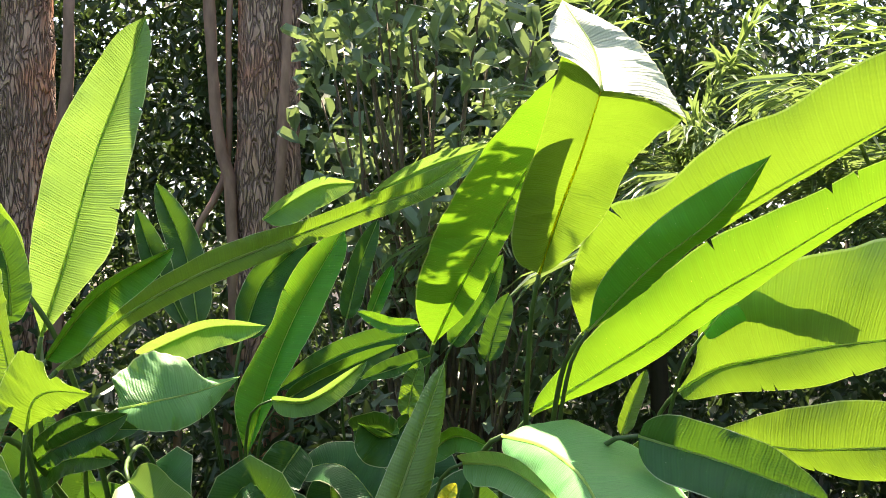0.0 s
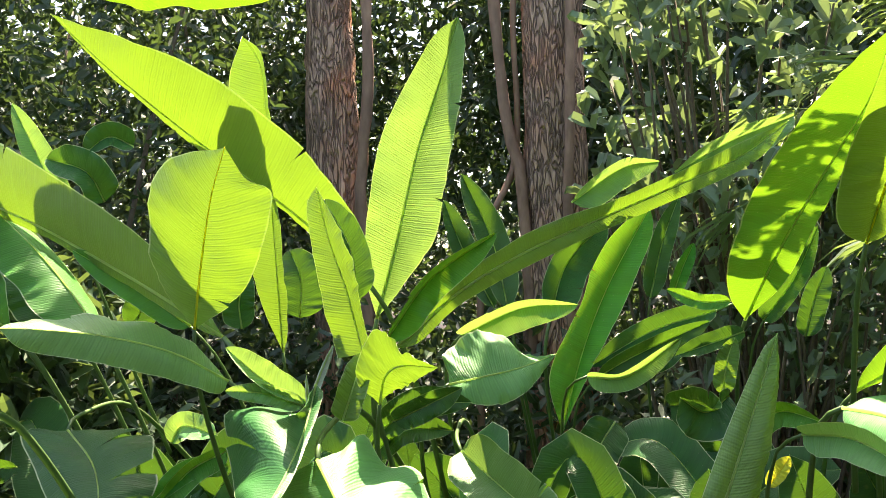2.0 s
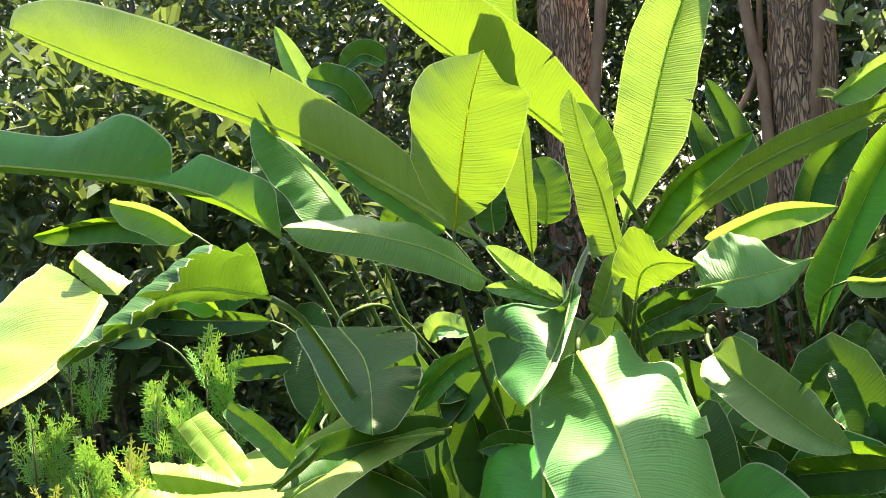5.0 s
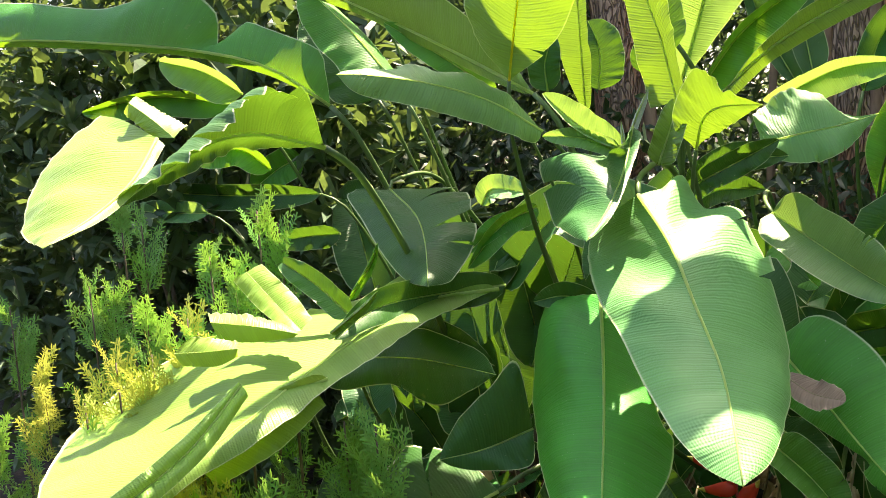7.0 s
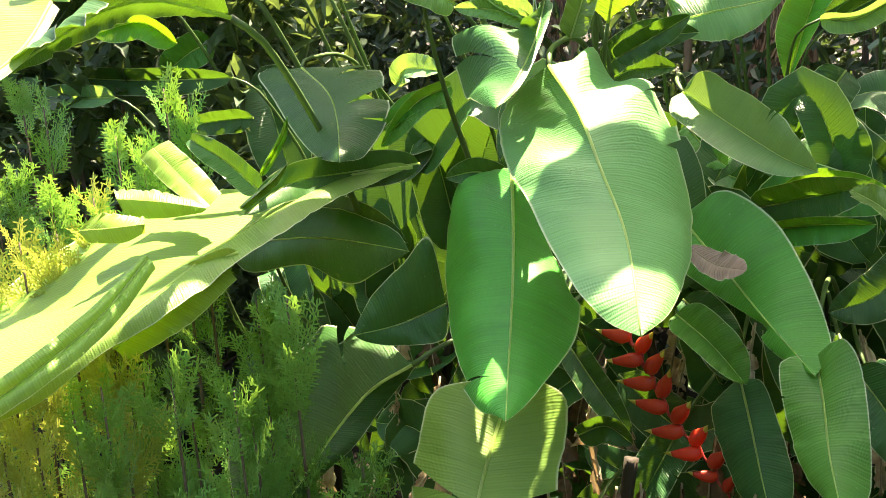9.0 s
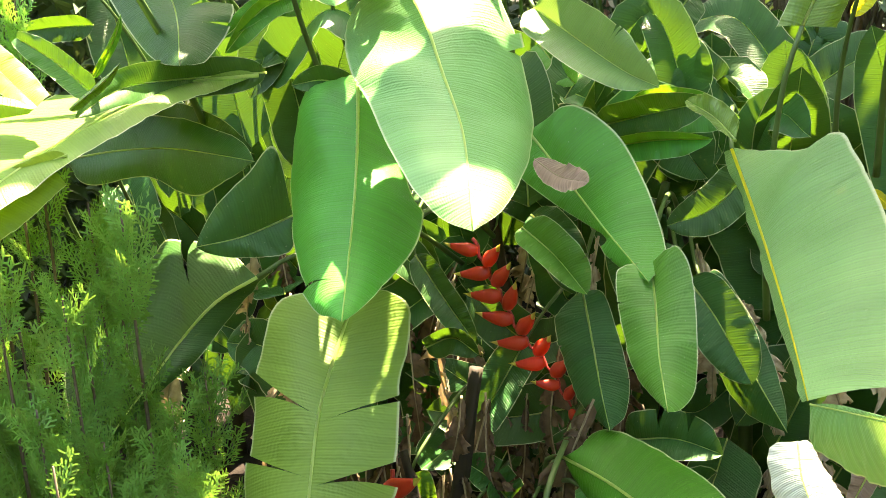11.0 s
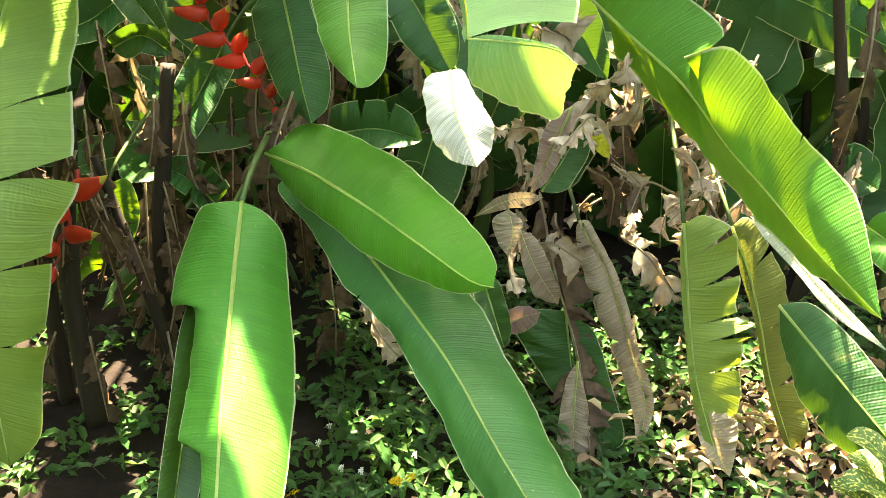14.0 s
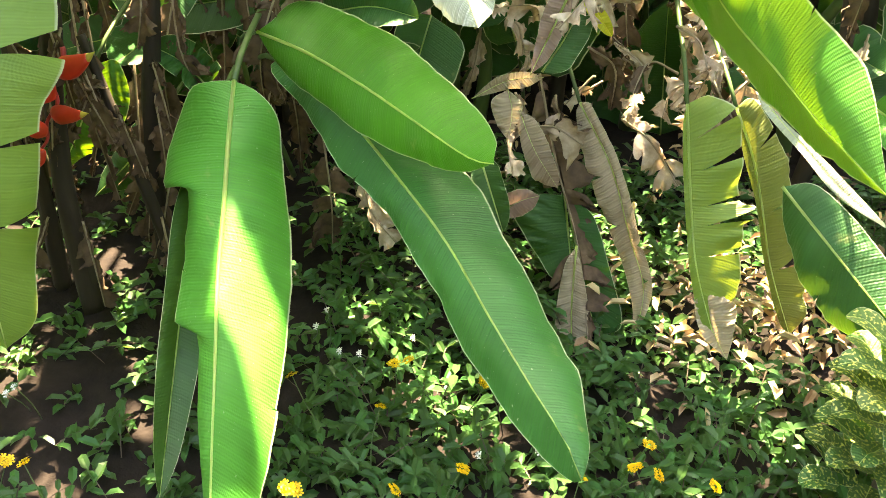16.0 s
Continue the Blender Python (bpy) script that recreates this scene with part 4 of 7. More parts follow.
sheet(HELICONIA[1], [(-1.073, 2.630, 1.906), (-0.992, 2.600, 2.118), (-0.912, 2.570, 2.351), (-0.832, 2.550, 2.533), (-0.772, 2.530, 2.678)], [(-1.073, 2.630, 1.906), (-1.078, 2.586, 2.000), (-1.069, 2.556, 2.091), (-1.044, 2.539, 2.225), (-0.995, 2.520, 2.384), (-0.919, 2.506, 2.507), (-0.838, 2.515, 2.630), (-0.772, 2.530, 2.678)], [(-1.073, 2.630, 1.906), (-0.974, 2.576, 1.995), (-0.896, 2.550, 2.081), (-0.855, 2.541, 2.152), (-0.812, 2.521, 2.308), (-0.759, 2.502, 2.487), (-0.754, 2.519, 2.612), (-0.772, 2.530, 2.678)], WAXY, rib_r=0.0045)
sheet(HELICONIA[1], [(-0.912, 2.150, 1.850), (-0.937, 2.130, 1.991), (-0.971, 2.120, 2.107), (-0.991, 2.110, 2.224)], [(-0.975, 2.150, 1.839), (-1.000, 2.131, 1.981), (-1.016, 2.120, 2.110), (-1.018, 2.114, 2.186), (-0.991, 2.110, 2.224)], [(-0.888, 2.120, 1.877), (-0.899, 2.100, 2.015), (-0.930, 2.090, 2.116), (-0.991, 2.110, 2.224)], YOUNG)
sheet(HELICONIA[1], [(-0.853, 2.090, 1.744), (-0.825, 2.060, 1.808), (-0.778, 2.040, 1.831), (-0.690, 2.010, 1.829)], [(-0.853, 2.090, 1.744), (-0.884, 2.043, 1.799), (-0.867, 2.028, 1.860), (-0.817, 2.012, 1.916), (-0.767, 1.998, 1.866), (-0.690, 2.010, 1.829)], [(-0.853, 2.090, 1.744), (-0.844, 2.103, 1.760), (-0.786, 2.079, 1.785), (-0.690, 2.010, 1.829)], YOUNG, wave=0.02)
sheet(HELICONIA[1], [(-0.840, 2.530, 1.736), (-0.741, 2.530, 1.756), (-0.669, 2.600, 1.769), (-0.603, 2.750, 1.791)], [(-0.840, 2.530, 1.736), (-0.862, 2.590, 1.811), (-0.787, 2.608, 1.863), (-0.716, 2.652, 1.844), (-0.701, 2.704, 1.790), (-0.603, 2.750, 1.791)], [(-0.840, 2.530, 1.736), (-0.812, 2.508, 1.702), (-0.724, 2.508, 1.685), (-0.650, 2.567, 1.708), (-0.603, 2.750, 1.791)], WAXY, wave=0.02)
sheet(HELICONIA[2], [(-0.260, 1.970, 1.327), (-0.190, 1.750, 1.247), (-0.133, 1.500, 1.200), (-0.099, 1.340, 1.167), (-0.083, 1.220, 1.167)], [(-0.279, 2.000, 1.316), (-0.213, 1.806, 1.242), (-0.152, 1.558, 1.189), (-0.108, 1.375, 1.152), (-0.088, 1.250, 1.151)], [(-0.259, 2.010, 1.324), (-0.142, 1.889, 1.349), (-0.076, 1.801, 1.395), (-0.050, 1.748, 1.374), (-0.007, 1.614, 1.318), (0.021, 1.485, 1.260), (0.041, 1.384, 1.214), (0.042, 1.260, 1.185)], WAXY, rib=RIB_YELLOW, tears=[(0, 0.5, 0.1, 0.003)], belly=0.04)
sheet(HELICONIA[3], [(-0.080, 1.190, 1.176), (-0.032, 1.150, 1.189), (0.020, 1.110, 1.199), (0.045, 1.080, 1.194)], [(-0.080, 1.190, 1.176), (-0.057, 1.172, 1.188), (-0.027, 1.147, 1.196), (0.020, 1.111, 1.202), (0.045, 1.080, 1.194)], [(-0.080, 1.190, 1.176), (-0.074, 1.186, 1.128), (-0.032, 1.162, 1.113), (0.029, 1.131, 1.112), (0.036, 1.112, 1.149), (0.045, 1.080, 1.194)], WAXY, rib_r=0.0014, stalk=False)
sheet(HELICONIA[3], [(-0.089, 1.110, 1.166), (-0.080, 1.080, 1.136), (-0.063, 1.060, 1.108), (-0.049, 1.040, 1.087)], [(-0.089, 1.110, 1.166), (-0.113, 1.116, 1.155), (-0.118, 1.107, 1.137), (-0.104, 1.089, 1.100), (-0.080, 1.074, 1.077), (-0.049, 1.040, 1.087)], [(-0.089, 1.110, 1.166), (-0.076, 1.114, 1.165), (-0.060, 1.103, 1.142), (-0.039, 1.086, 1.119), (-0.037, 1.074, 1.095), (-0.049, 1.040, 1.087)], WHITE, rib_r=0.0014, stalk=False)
sheet(HELICONIA[2], [(-0.578, 1.970, 0.631), (-0.443, 1.850, 0.652), (-0.298, 1.700, 0.667), (-0.169, 1.540, 0.687), (-0.078, 1.400, 0.720), (-0.037, 1.340, 0.750)], [(-0.578, 1.970, 0.631), (-0.544, 1.962, 0.661), (-0.503, 2.041, 0.678), (-0.373, 1.956, 0.692), (-0.261, 1.849, 0.701), (-0.151, 1.693, 0.704), (-0.075, 1.545, 0.722), (-0.040, 1.414, 0.747), (-0.037, 1.340, 0.750)], [(-0.578, 1.970, 0.631), (-0.554, 1.944, 0.610), (-0.500, 1.876, 0.589), (-0.403, 1.772, 0.589), (-0.288, 1.647, 0.596), (-0.188, 1.547, 0.619), (-0.098, 1.440, 0.667), (-0.037, 1.340, 0.750)], VIVID, rib_r=0.004)
sheet(HELICONIA[2], [(-0.525, 1.920, 0.597), (-0.354, 1.780, 0.562), (-0.226, 1.620, 0.537), (-0.112, 1.470, 0.507), (-0.024, 1.330, 0.472), (0.054, 1.220, 0.434), (0.111, 1.140, 0.410), (0.141, 1.100, 0.372)], [(-0.525, 1.920, 0.597), (-0.534, 1.905, 0.578), (-0.462, 1.848, 0.541), (-0.376, 1.744, 0.498), (-0.350, 1.701, 0.486), (-0.282, 1.638, 0.482), (-0.189, 1.526, 0.457), (-0.098, 1.387, 0.414), (-0.007, 1.268, 0.372), (0.073, 1.165, 0.352), (0.126, 1.114, 0.356), (0.141, 1.100, 0.372)], [(-0.525, 1.920, 0.597), (-0.386, 1.875, 0.564), (-0.201, 1.733, 0.525), (-0.097, 1.674, 0.520), (-0.032, 1.559, 0.491), (0.038, 1.447, 0.460), (0.094, 1.352, 0.423), (0.135, 1.258, 0.404), (0.149, 1.141, 0.391), (0.141, 1.100, 0.372)], DEEP, wave=0.012, rib_r=0.004)
sheet(HELICONIA[2], [(-0.560, 1.750, 0.628), (-0.541, 1.640, 0.573), (-0.513, 1.500, 0.506), (-0.488, 1.370, 0.445), (-0.456, 1.240, 0.387), (-0.427, 1.120, 0.335), (-0.410, 1.040, 0.274), (-0.397, 0.970, 0.205)], [(-0.560, 1.750, 0.628), (-0.603, 1.735, 0.632), (-0.646, 1.739, 0.611), (-0.674, 1.716, 0.540), (-0.671, 1.604, 0.474), (-0.623, 1.606, 0.473), (-0.591, 1.479, 0.424), (-0.562, 1.344, 0.368), (-0.527, 1.344, 0.365), (-0.482, 1.207, 0.313), (-0.434, 1.071, 0.256), (-0.397, 0.970, 0.205)], [(-0.560, 1.750, 0.628), (-0.505, 1.732, 0.617), (-0.470, 1.730, 0.562), (-0.452, 1.670, 0.492), (-0.411, 1.564, 0.439), (-0.382, 1.439, 0.381), (-0.364, 1.320, 0.329), (-0.356, 1.188, 0.275), (-0.355, 1.108, 0.228), (-0.355, 1.039, 0.206), (-0.397, 0.970, 0.205)], GREEN, rib_r=0.005, wave=0.006)
sheet(HELICONIA[3], [(0.026, 2.180, 0.999), (0.160, 2.050, 0.925), (0.267, 1.930, 0.872), (0.343, 1.800, 0.813), (0.406, 1.700, 0.777), (0.473, 1.570, 0.742), (0.561, 1.450, 0.696)], [(0.018, 2.180, 1.115), (0.120, 2.118, 1.101), (0.223, 2.037, 1.038), (0.325, 1.947, 0.978), (0.246, 1.881, 0.941), (0.315, 1.818, 0.991), (0.373, 1.753, 0.953), (0.439, 1.668, 0.898), (0.513, 1.563, 0.840), (0.561, 1.450, 0.696)], [(0.152, 2.230, 0.829), (0.261, 2.084, 0.759), (0.354, 1.927, 0.703), (0.422, 1.795, 0.679), (0.492, 1.639, 0.662), (0.561, 1.450, 0.696)], GREEN, rib_r=0.0045, wave=0.01)
sheet(HELICONIA[3], [(0.333, 2.350, 1.402), (0.337, 2.150, 1.272), (0.340, 2.050, 1.194), (0.344, 1.980, 1.106)], [(0.333, 2.350, 1.402), (0.221, 2.283, 1.382), (0.179, 2.194, 1.302), (0.206, 2.135, 1.235), (0.253, 2.070, 1.162), (0.306, 2.018, 1.117), (0.344, 1.980, 1.106)], [(0.333, 2.350, 1.402), (0.431, 2.288, 1.390), (0.494, 2.197, 1.327), (0.479, 2.133, 1.250), (0.450, 2.073, 1.173), (0.399, 2.022, 1.117), (0.344, 1.980, 1.106)], WAXY, rib_r=0.004)
sheet(HELICONIA[2], [(-0.768, 2.330, 1.283), (-0.633, 2.200, 1.193), (-0.519, 2.060, 1.131), (-0.444, 1.970, 1.094), (-0.394, 1.900, 1.074)], [(-0.768, 2.330, 1.283), (-0.780, 2.301, 1.233), (-0.778, 2.273, 1.190), (-0.670, 2.191, 1.147), (-0.519, 2.062, 1.112), (-0.519, 2.039, 1.093), (-0.478, 1.992, 1.073), (-0.394, 1.900, 1.074)], [(-0.768, 2.330, 1.283), (-0.725, 2.328, 1.318), (-0.653, 2.314, 1.352), (-0.541, 2.243, 1.306), (-0.455, 2.145, 1.221), (-0.398, 2.057, 1.135), (-0.377, 1.981, 1.097), (-0.394, 1.900, 1.074)], GREEN, rib_r=0.004)
sheet(HELICONIA[2], [(-0.403, 1.970, 1.092), (-0.371, 1.860, 1.030), (-0.347, 1.770, 0.973), (-0.311, 1.660, 0.919)], [(-0.403, 1.970, 1.092), (-0.456, 1.946, 1.086), (-0.462, 1.917, 1.061), (-0.428, 1.833, 0.987), (-0.382, 1.758, 0.929), (-0.311, 1.660, 0.919)], [(-0.403, 1.970, 1.092), (-0.350, 1.947, 1.137), (-0.312, 1.898, 1.092), (-0.287, 1.818, 1.007), (-0.276, 1.745, 0.936), (-0.291, 1.691, 0.915), (-0.311, 1.660, 0.919)], GREEN)
sheet(HELICONIA[2], [(-0.597, 2.200, 0.938), (-0.555, 2.120, 0.857), (-0.516, 2.050, 0.766), (-0.483, 2.000, 0.695)], [(-0.597, 2.200, 0.938), (-0.622, 2.195, 0.920), (-0.656, 2.171, 0.869), (-0.621, 2.120, 0.794), (-0.558, 2.065, 0.712), (-0.483, 2.000, 0.695)], [(-0.597, 2.200, 0.938), (-0.548, 2.193, 0.942), (-0.502, 2.144, 0.868), (-0.462, 2.091, 0.784), (-0.457, 2.047, 0.721), (-0.483, 2.000, 0.695)], DARK)
sheet(HELICONIA[2], [(-0.344, 2.300, 0.956), (-0.264, 2.220, 0.867), (-0.189, 2.150, 0.780), (-0.125, 2.100, 0.703)], [(-0.344, 2.300, 0.956), (-0.363, 2.297, 0.941), (-0.349, 2.276, 0.866), (-0.284, 2.213, 0.770), (-0.211, 2.165, 0.703), (-0.125, 2.100, 0.703)], [(-0.344, 2.300, 0.956), (-0.306, 2.295, 0.988), (-0.233, 2.248, 0.915), (-0.172, 2.196, 0.832), (-0.136, 2.145, 0.749), (-0.125, 2.100, 0.703)], DARK)
sheet(HELICONIA[3], [(0.162, 2.500, 2.045), (0.201, 2.380, 2.175), (0.234, 2.200, 2.275), (0.235, 1.800, 2.335)], [(0.162, 2.500, 2.045), (0.116, 2.450, 2.067), (0.097, 2.399, 2.116), (0.114, 2.314, 2.209), (0.153, 2.140, 2.314), (0.170, 1.770, 2.384)], [(0.162, 2.500, 2.045), (0.203, 2.447, 2.065), (0.289, 2.317, 2.156), (0.319, 2.187, 2.236), (0.337, 2.030, 2.270), (0.362, 1.770, 2.281)], YOUNG, rib=RIB_YELLOW, rib_r=0.004)
# folded leaf tip, its sun glare given by the white colour
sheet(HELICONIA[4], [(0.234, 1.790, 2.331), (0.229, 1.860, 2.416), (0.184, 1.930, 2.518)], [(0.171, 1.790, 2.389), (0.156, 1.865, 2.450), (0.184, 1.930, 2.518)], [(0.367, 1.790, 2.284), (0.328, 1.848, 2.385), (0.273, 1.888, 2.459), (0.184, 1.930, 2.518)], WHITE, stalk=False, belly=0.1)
sheet(HELICONIA[3], [(-0.121, 3.100, 1.850), (-0.043, 2.950, 2.002), (0.045, 2.800, 2.150), (0.127, 2.600, 2.275), (0.183, 2.400, 2.365), (0.209, 2.200, 2.461)], [(-0.121, 3.100, 1.850), (-0.157, 2.991, 1.924), (-0.152, 2.869, 2.020), (-0.110, 2.779, 2.123), (-0.037, 2.637, 2.242), (0.047, 2.458, 2.341), (0.130, 2.288, 2.410), (0.209, 2.200, 2.461)], [(-0.121, 3.100, 1.850), (-0.005, 2.961, 1.962), (0.073, 2.820, 2.105), (0.118, 2.710, 2.187), (0.175, 2.477, 2.325), (0.209, 2.200, 2.461)], GREEN, rib_r=0.0045)
sheet(HELICONIA[3], [(0.271, 2.650, 1.897), (0.436, 2.470, 2.063), (0.567, 2.320, 2.166), (0.656, 2.220, 2.226), (0.737, 2.130, 2.276), (0.824, 2.030, 2.329), (0.912, 1.920, 2.385)], [(0.271, 2.650, 1.897), (0.237, 2.543, 2.025), (0.292, 2.413, 2.174), (0.403, 2.324, 2.214), (0.473, 2.250, 2.276), (0.538, 2.186, 2.323), (0.627, 2.111, 2.353), (0.683, 2.055, 2.394), (0.785, 1.976, 2.431), (0.912, 1.920, 2.385)], [(0.271, 2.650, 1.897), (0.335, 2.601, 1.942), (0.472, 2.460, 2.079), (0.582, 2.336, 2.158), (0.745, 2.153, 2.270), (0.912, 1.920, 2.385)], YOUNG, rib_r=0.005)
sheet(HELICONIA[3], [(0.274, 2.530, 1.910), (0.397, 2.380, 2.053), (0.506, 2.260, 2.149), (0.604, 2.170, 2.269)], [(0.274, 2.530, 1.910), (0.296, 2.448, 2.024), (0.391, 2.333, 2.141), (0.502, 2.234, 2.222), (0.604, 2.170, 2.269)], [(0.274, 2.530, 1.910), (0.371, 2.470, 1.978), (0.456, 2.372, 2.068), (0.555, 2.271, 2.160), (0.604, 2.170, 2.269)], GREEN)
sheet(HELICONIA[3], [(0.154, 2.950, 1.661), (0.450, 2.750, 1.872), (0.563, 2.600, 1.978), (0.684, 2.500, 2.060), (0.779, 2.400, 2.131), (0.887, 2.300, 2.202), (1.031, 2.170, 2.272)], [(0.154, 2.950, 1.661), (0.184, 2.900, 1.736), (0.323, 2.756, 1.909), (0.436, 2.642, 2.015), (0.548, 2.518, 2.112), (0.635, 2.450, 2.159), (0.752, 2.345, 2.210), (0.857, 2.254, 2.267), (1.031, 2.170, 2.272)], [(0.154, 2.950, 1.661), (0.318, 2.877, 1.735), (0.456, 2.795, 1.811), (0.551, 2.682, 1.903), (0.651, 2.579, 1.986), (0.800, 2.427, 2.117), (0.908, 2.326, 2.194), (1.031, 2.170, 2.272)], GREEN, rib_r=0.005)
sheet(HELICONIA[4], [(0.573, 3.050, 1.714), (0.663, 2.950, 1.786), (0.758, 2.850, 1.820), (0.866, 2.730, 1.854), (0.994, 2.630, 1.878), (1.181, 2.500, 1.905)], [(0.573, 3.050, 1.714), (0.607, 2.975, 1.803), (0.608, 2.878, 1.930), (0.665, 2.807, 2.020), (0.794, 2.702, 2.074), (0.909, 2.635, 2.098), (1.018, 2.575, 2.108), (1.181, 2.500, 1.905)], [(0.573, 3.050, 1.714), (0.599, 3.024, 1.692), (0.705, 2.940, 1.721), (0.842, 2.797, 1.743), (0.929, 2.716, 1.779), (1.013, 2.648, 1.818), (1.181, 2.500, 1.905)], YOUNG, rib_r=0.005)
sheet(HELICONIA[4], [(0.606, 2.850, 1.887), (0.679, 2.810, 1.961), (0.809, 2.760, 1.978), (0.935, 2.710, 2.009)], [(0.606, 2.850, 1.887), (0.597, 2.836, 1.932), (0.691, 2.794, 2.030), (0.809, 2.756, 2.022), (0.933, 2.717, 2.033), (0.935, 2.710, 2.009)], [(0.606, 2.850, 1.887), (0.629, 2.840, 1.872), (0.719, 2.802, 1.923), (0.848, 2.755, 1.932), (0.923, 2.727, 1.960), (0.935, 2.710, 2.009)], GREEN)
sheet(HELICONIA[4], [(0.556, 2.600, 1.659), (0.710, 2.450, 1.650), (0.859, 2.300, 1.677), (1.018, 2.180, 1.704)], [(0.556, 2.600, 1.659), (0.635, 2.490, 1.713), (0.732, 2.394, 1.752), (0.852, 2.276, 1.775), (1.018, 2.180, 1.704)], [(0.556, 2.600, 1.659), (0.637, 2.556, 1.639), (0.756, 2.444, 1.605), (0.869, 2.333, 1.602), (1.018, 2.180, 1.704)], YOUNG, rib_r=0.004)
sheet(HELICONIA[3], [(0.070, 2.050, 1.742), (0.137, 1.930, 1.743), (0.187, 1.780, 1.723), (0.206, 1.630, 1.696), (0.214, 1.480, 1.667)], [(0.070, 2.050, 1.742), (0.069, 2.003, 1.721), (0.098, 1.931, 1.704), (0.131, 1.813, 1.681), (0.156, 1.661, 1.656), (0.214, 1.480, 1.667)], [(0.070, 2.050, 1.742), (0.125, 2.130, 1.751), (0.225, 2.153, 1.750), (0.300, 2.063, 1.726), (0.356, 1.921, 1.686), (0.361, 1.712, 1.660), (0.214, 1.480, 1.667)], WAXY, rib_r=0.004)
# three leaves added overhead, out of view, to shade the blades below
sheet(HELICONIA[3], [(-0.533, 2.486, 2.860), (-0.600, 2.410, 2.900), (-0.697, 2.227, 2.812), (-0.801, 2.132, 2.876), (-0.923, 1.984, 2.889)], [(-0.533, 2.486, 2.860), (-0.472, 2.406, 2.848), (-0.469, 2.359, 2.854), (-0.554, 2.219, 2.818), (-0.656, 2.089, 2.820), (-0.770, 1.962, 2.854), (-0.849, 1.950, 2.870), (-0.923, 1.984, 2.889)], [(-0.533, 2.486, 2.860), (-0.628, 2.528, 2.848), (-0.678, 2.521, 2.854), (-0.763, 2.381, 2.818), (-0.864, 2.251, 2.820), (-0.979, 2.124, 2.854), (-0.974, 2.047, 2.870), (-0.923, 1.984, 2.889)], GREEN, stalk=False)
sheet(HELICONIA[3], [(-0.761, 3.132, 3.050), (-0.696, 2.890, 3.090), (-0.678, 2.696, 3.002), (-0.662, 2.585, 3.066), (-0.646, 2.326, 3.079)], [(-0.761, 3.132, 3.050), (-0.697, 3.078, 3.038), (-0.658, 2.996, 3.044), (-0.622, 2.783, 3.008), (-0.605, 2.639, 3.010), (-0.589, 2.439, 3.044), (-0.610, 2.357, 3.060), (-0.646, 2.326, 3.079)], [(-0.761, 3.132, 3.050), (-0.792, 3.064, 3.038), (-0.785, 2.978, 3.044), (-0.749, 2.764, 3.008), (-0.732, 2.621, 3.010), (-0.716, 2.421, 3.044), (-0.686, 2.347, 3.060), (-0.646, 2.326, 3.079)], GREEN, stalk=False)
sheet(HELICONIA[4], [(-0.345, 2.858, 2.950), (-0.237, 2.658, 2.990), (-0.139, 2.304, 2.902), (-0.098, 2.221, 2.966), (-0.074, 2.104, 2.979), (-0.062, 1.975, 2.900)], [(-0.345, 2.858, 2.950), (-0.154, 2.861, 2.938), (-0.061, 2.809, 2.944), (0.041, 2.516, 2.908), (0.104, 2.325, 2.910), (0.135, 2.221, 2.944), (0.152, 2.097, 2.902), (0.069, 2.030, 2.890), (-0.062, 1.975, 2.900)], [(-0.345, 2.858, 2.950), (-0.482, 2.756, 2.938), (-0.499, 2.668, 2.944), (-0.397, 2.375, 2.908), (-0.334, 2.184, 2.910), (-0.303, 2.081, 2.944), (-0.286, 1.956, 2.902), (-0.194, 1.945, 2.890), (-0.062, 1.975, 2.900)], GREEN, stalk=False)
sheet(HELICONIA[1], [(-1.486, 1.330, 1.367), (-1.491, 1.200, 1.284), (-1.527, 1.080, 1.221), (-1.597, 0.980, 1.157)], [(-1.492, 1.330, 1.375), (-1.506, 1.197, 1.304), (-1.538, 1.076, 1.244), (-1.598, 0.980, 1.187)], [(-1.470, 1.330, 1.348), (-1.470, 1.211, 1.270), (-1.503, 1.078, 1.199), (-1.575, 0.980, 1.141)], PALE, belly=0.3, stalk=False)
sheet(HELICONIA[0], [(-1.734, 1.620, 1.534), (-1.640, 1.600, 1.474), (-1.531, 1.560, 1.424)], [(-1.715, 1.650, 1.549), (-1.603, 1.624, 1.489), (-1.524, 1.590, 1.442)], [(-1.759, 1.600, 1.518), (-1.664, 1.580, 1.458), (-1.536, 1.540, 1.419)], PALE, stalk=False, rib_r=0.001)
sheet(HELICONIA[0], [(-1.735, 1.500, 1.443), (-1.625, 1.520, 1.436), (-1.521, 1.540, 1.422)], [(-1.773, 1.530, 1.457), (-1.667, 1.549, 1.454), (-1.563, 1.570, 1.427)], [(-1.708, 1.500, 1.401), (-1.615, 1.522, 1.402), (-1.537, 1.540, 1.413)], PALE, stalk=False, rib_r=0.001)
sheet(HELICONIA[0], [(-1.778, 1.430, 1.387), (-1.707, 1.450, 1.391), (-1.629, 1.470, 1.399)], [(-1.755, 1.460, 1.418), (-1.710, 1.480, 1.414), (-1.658, 1.500, 1.406)], [(-1.757, 1.430, 1.361), (-1.683, 1.454, 1.360), (-1.632, 1.470, 1.381)], PALE, stalk=False, rib_r=0.001)
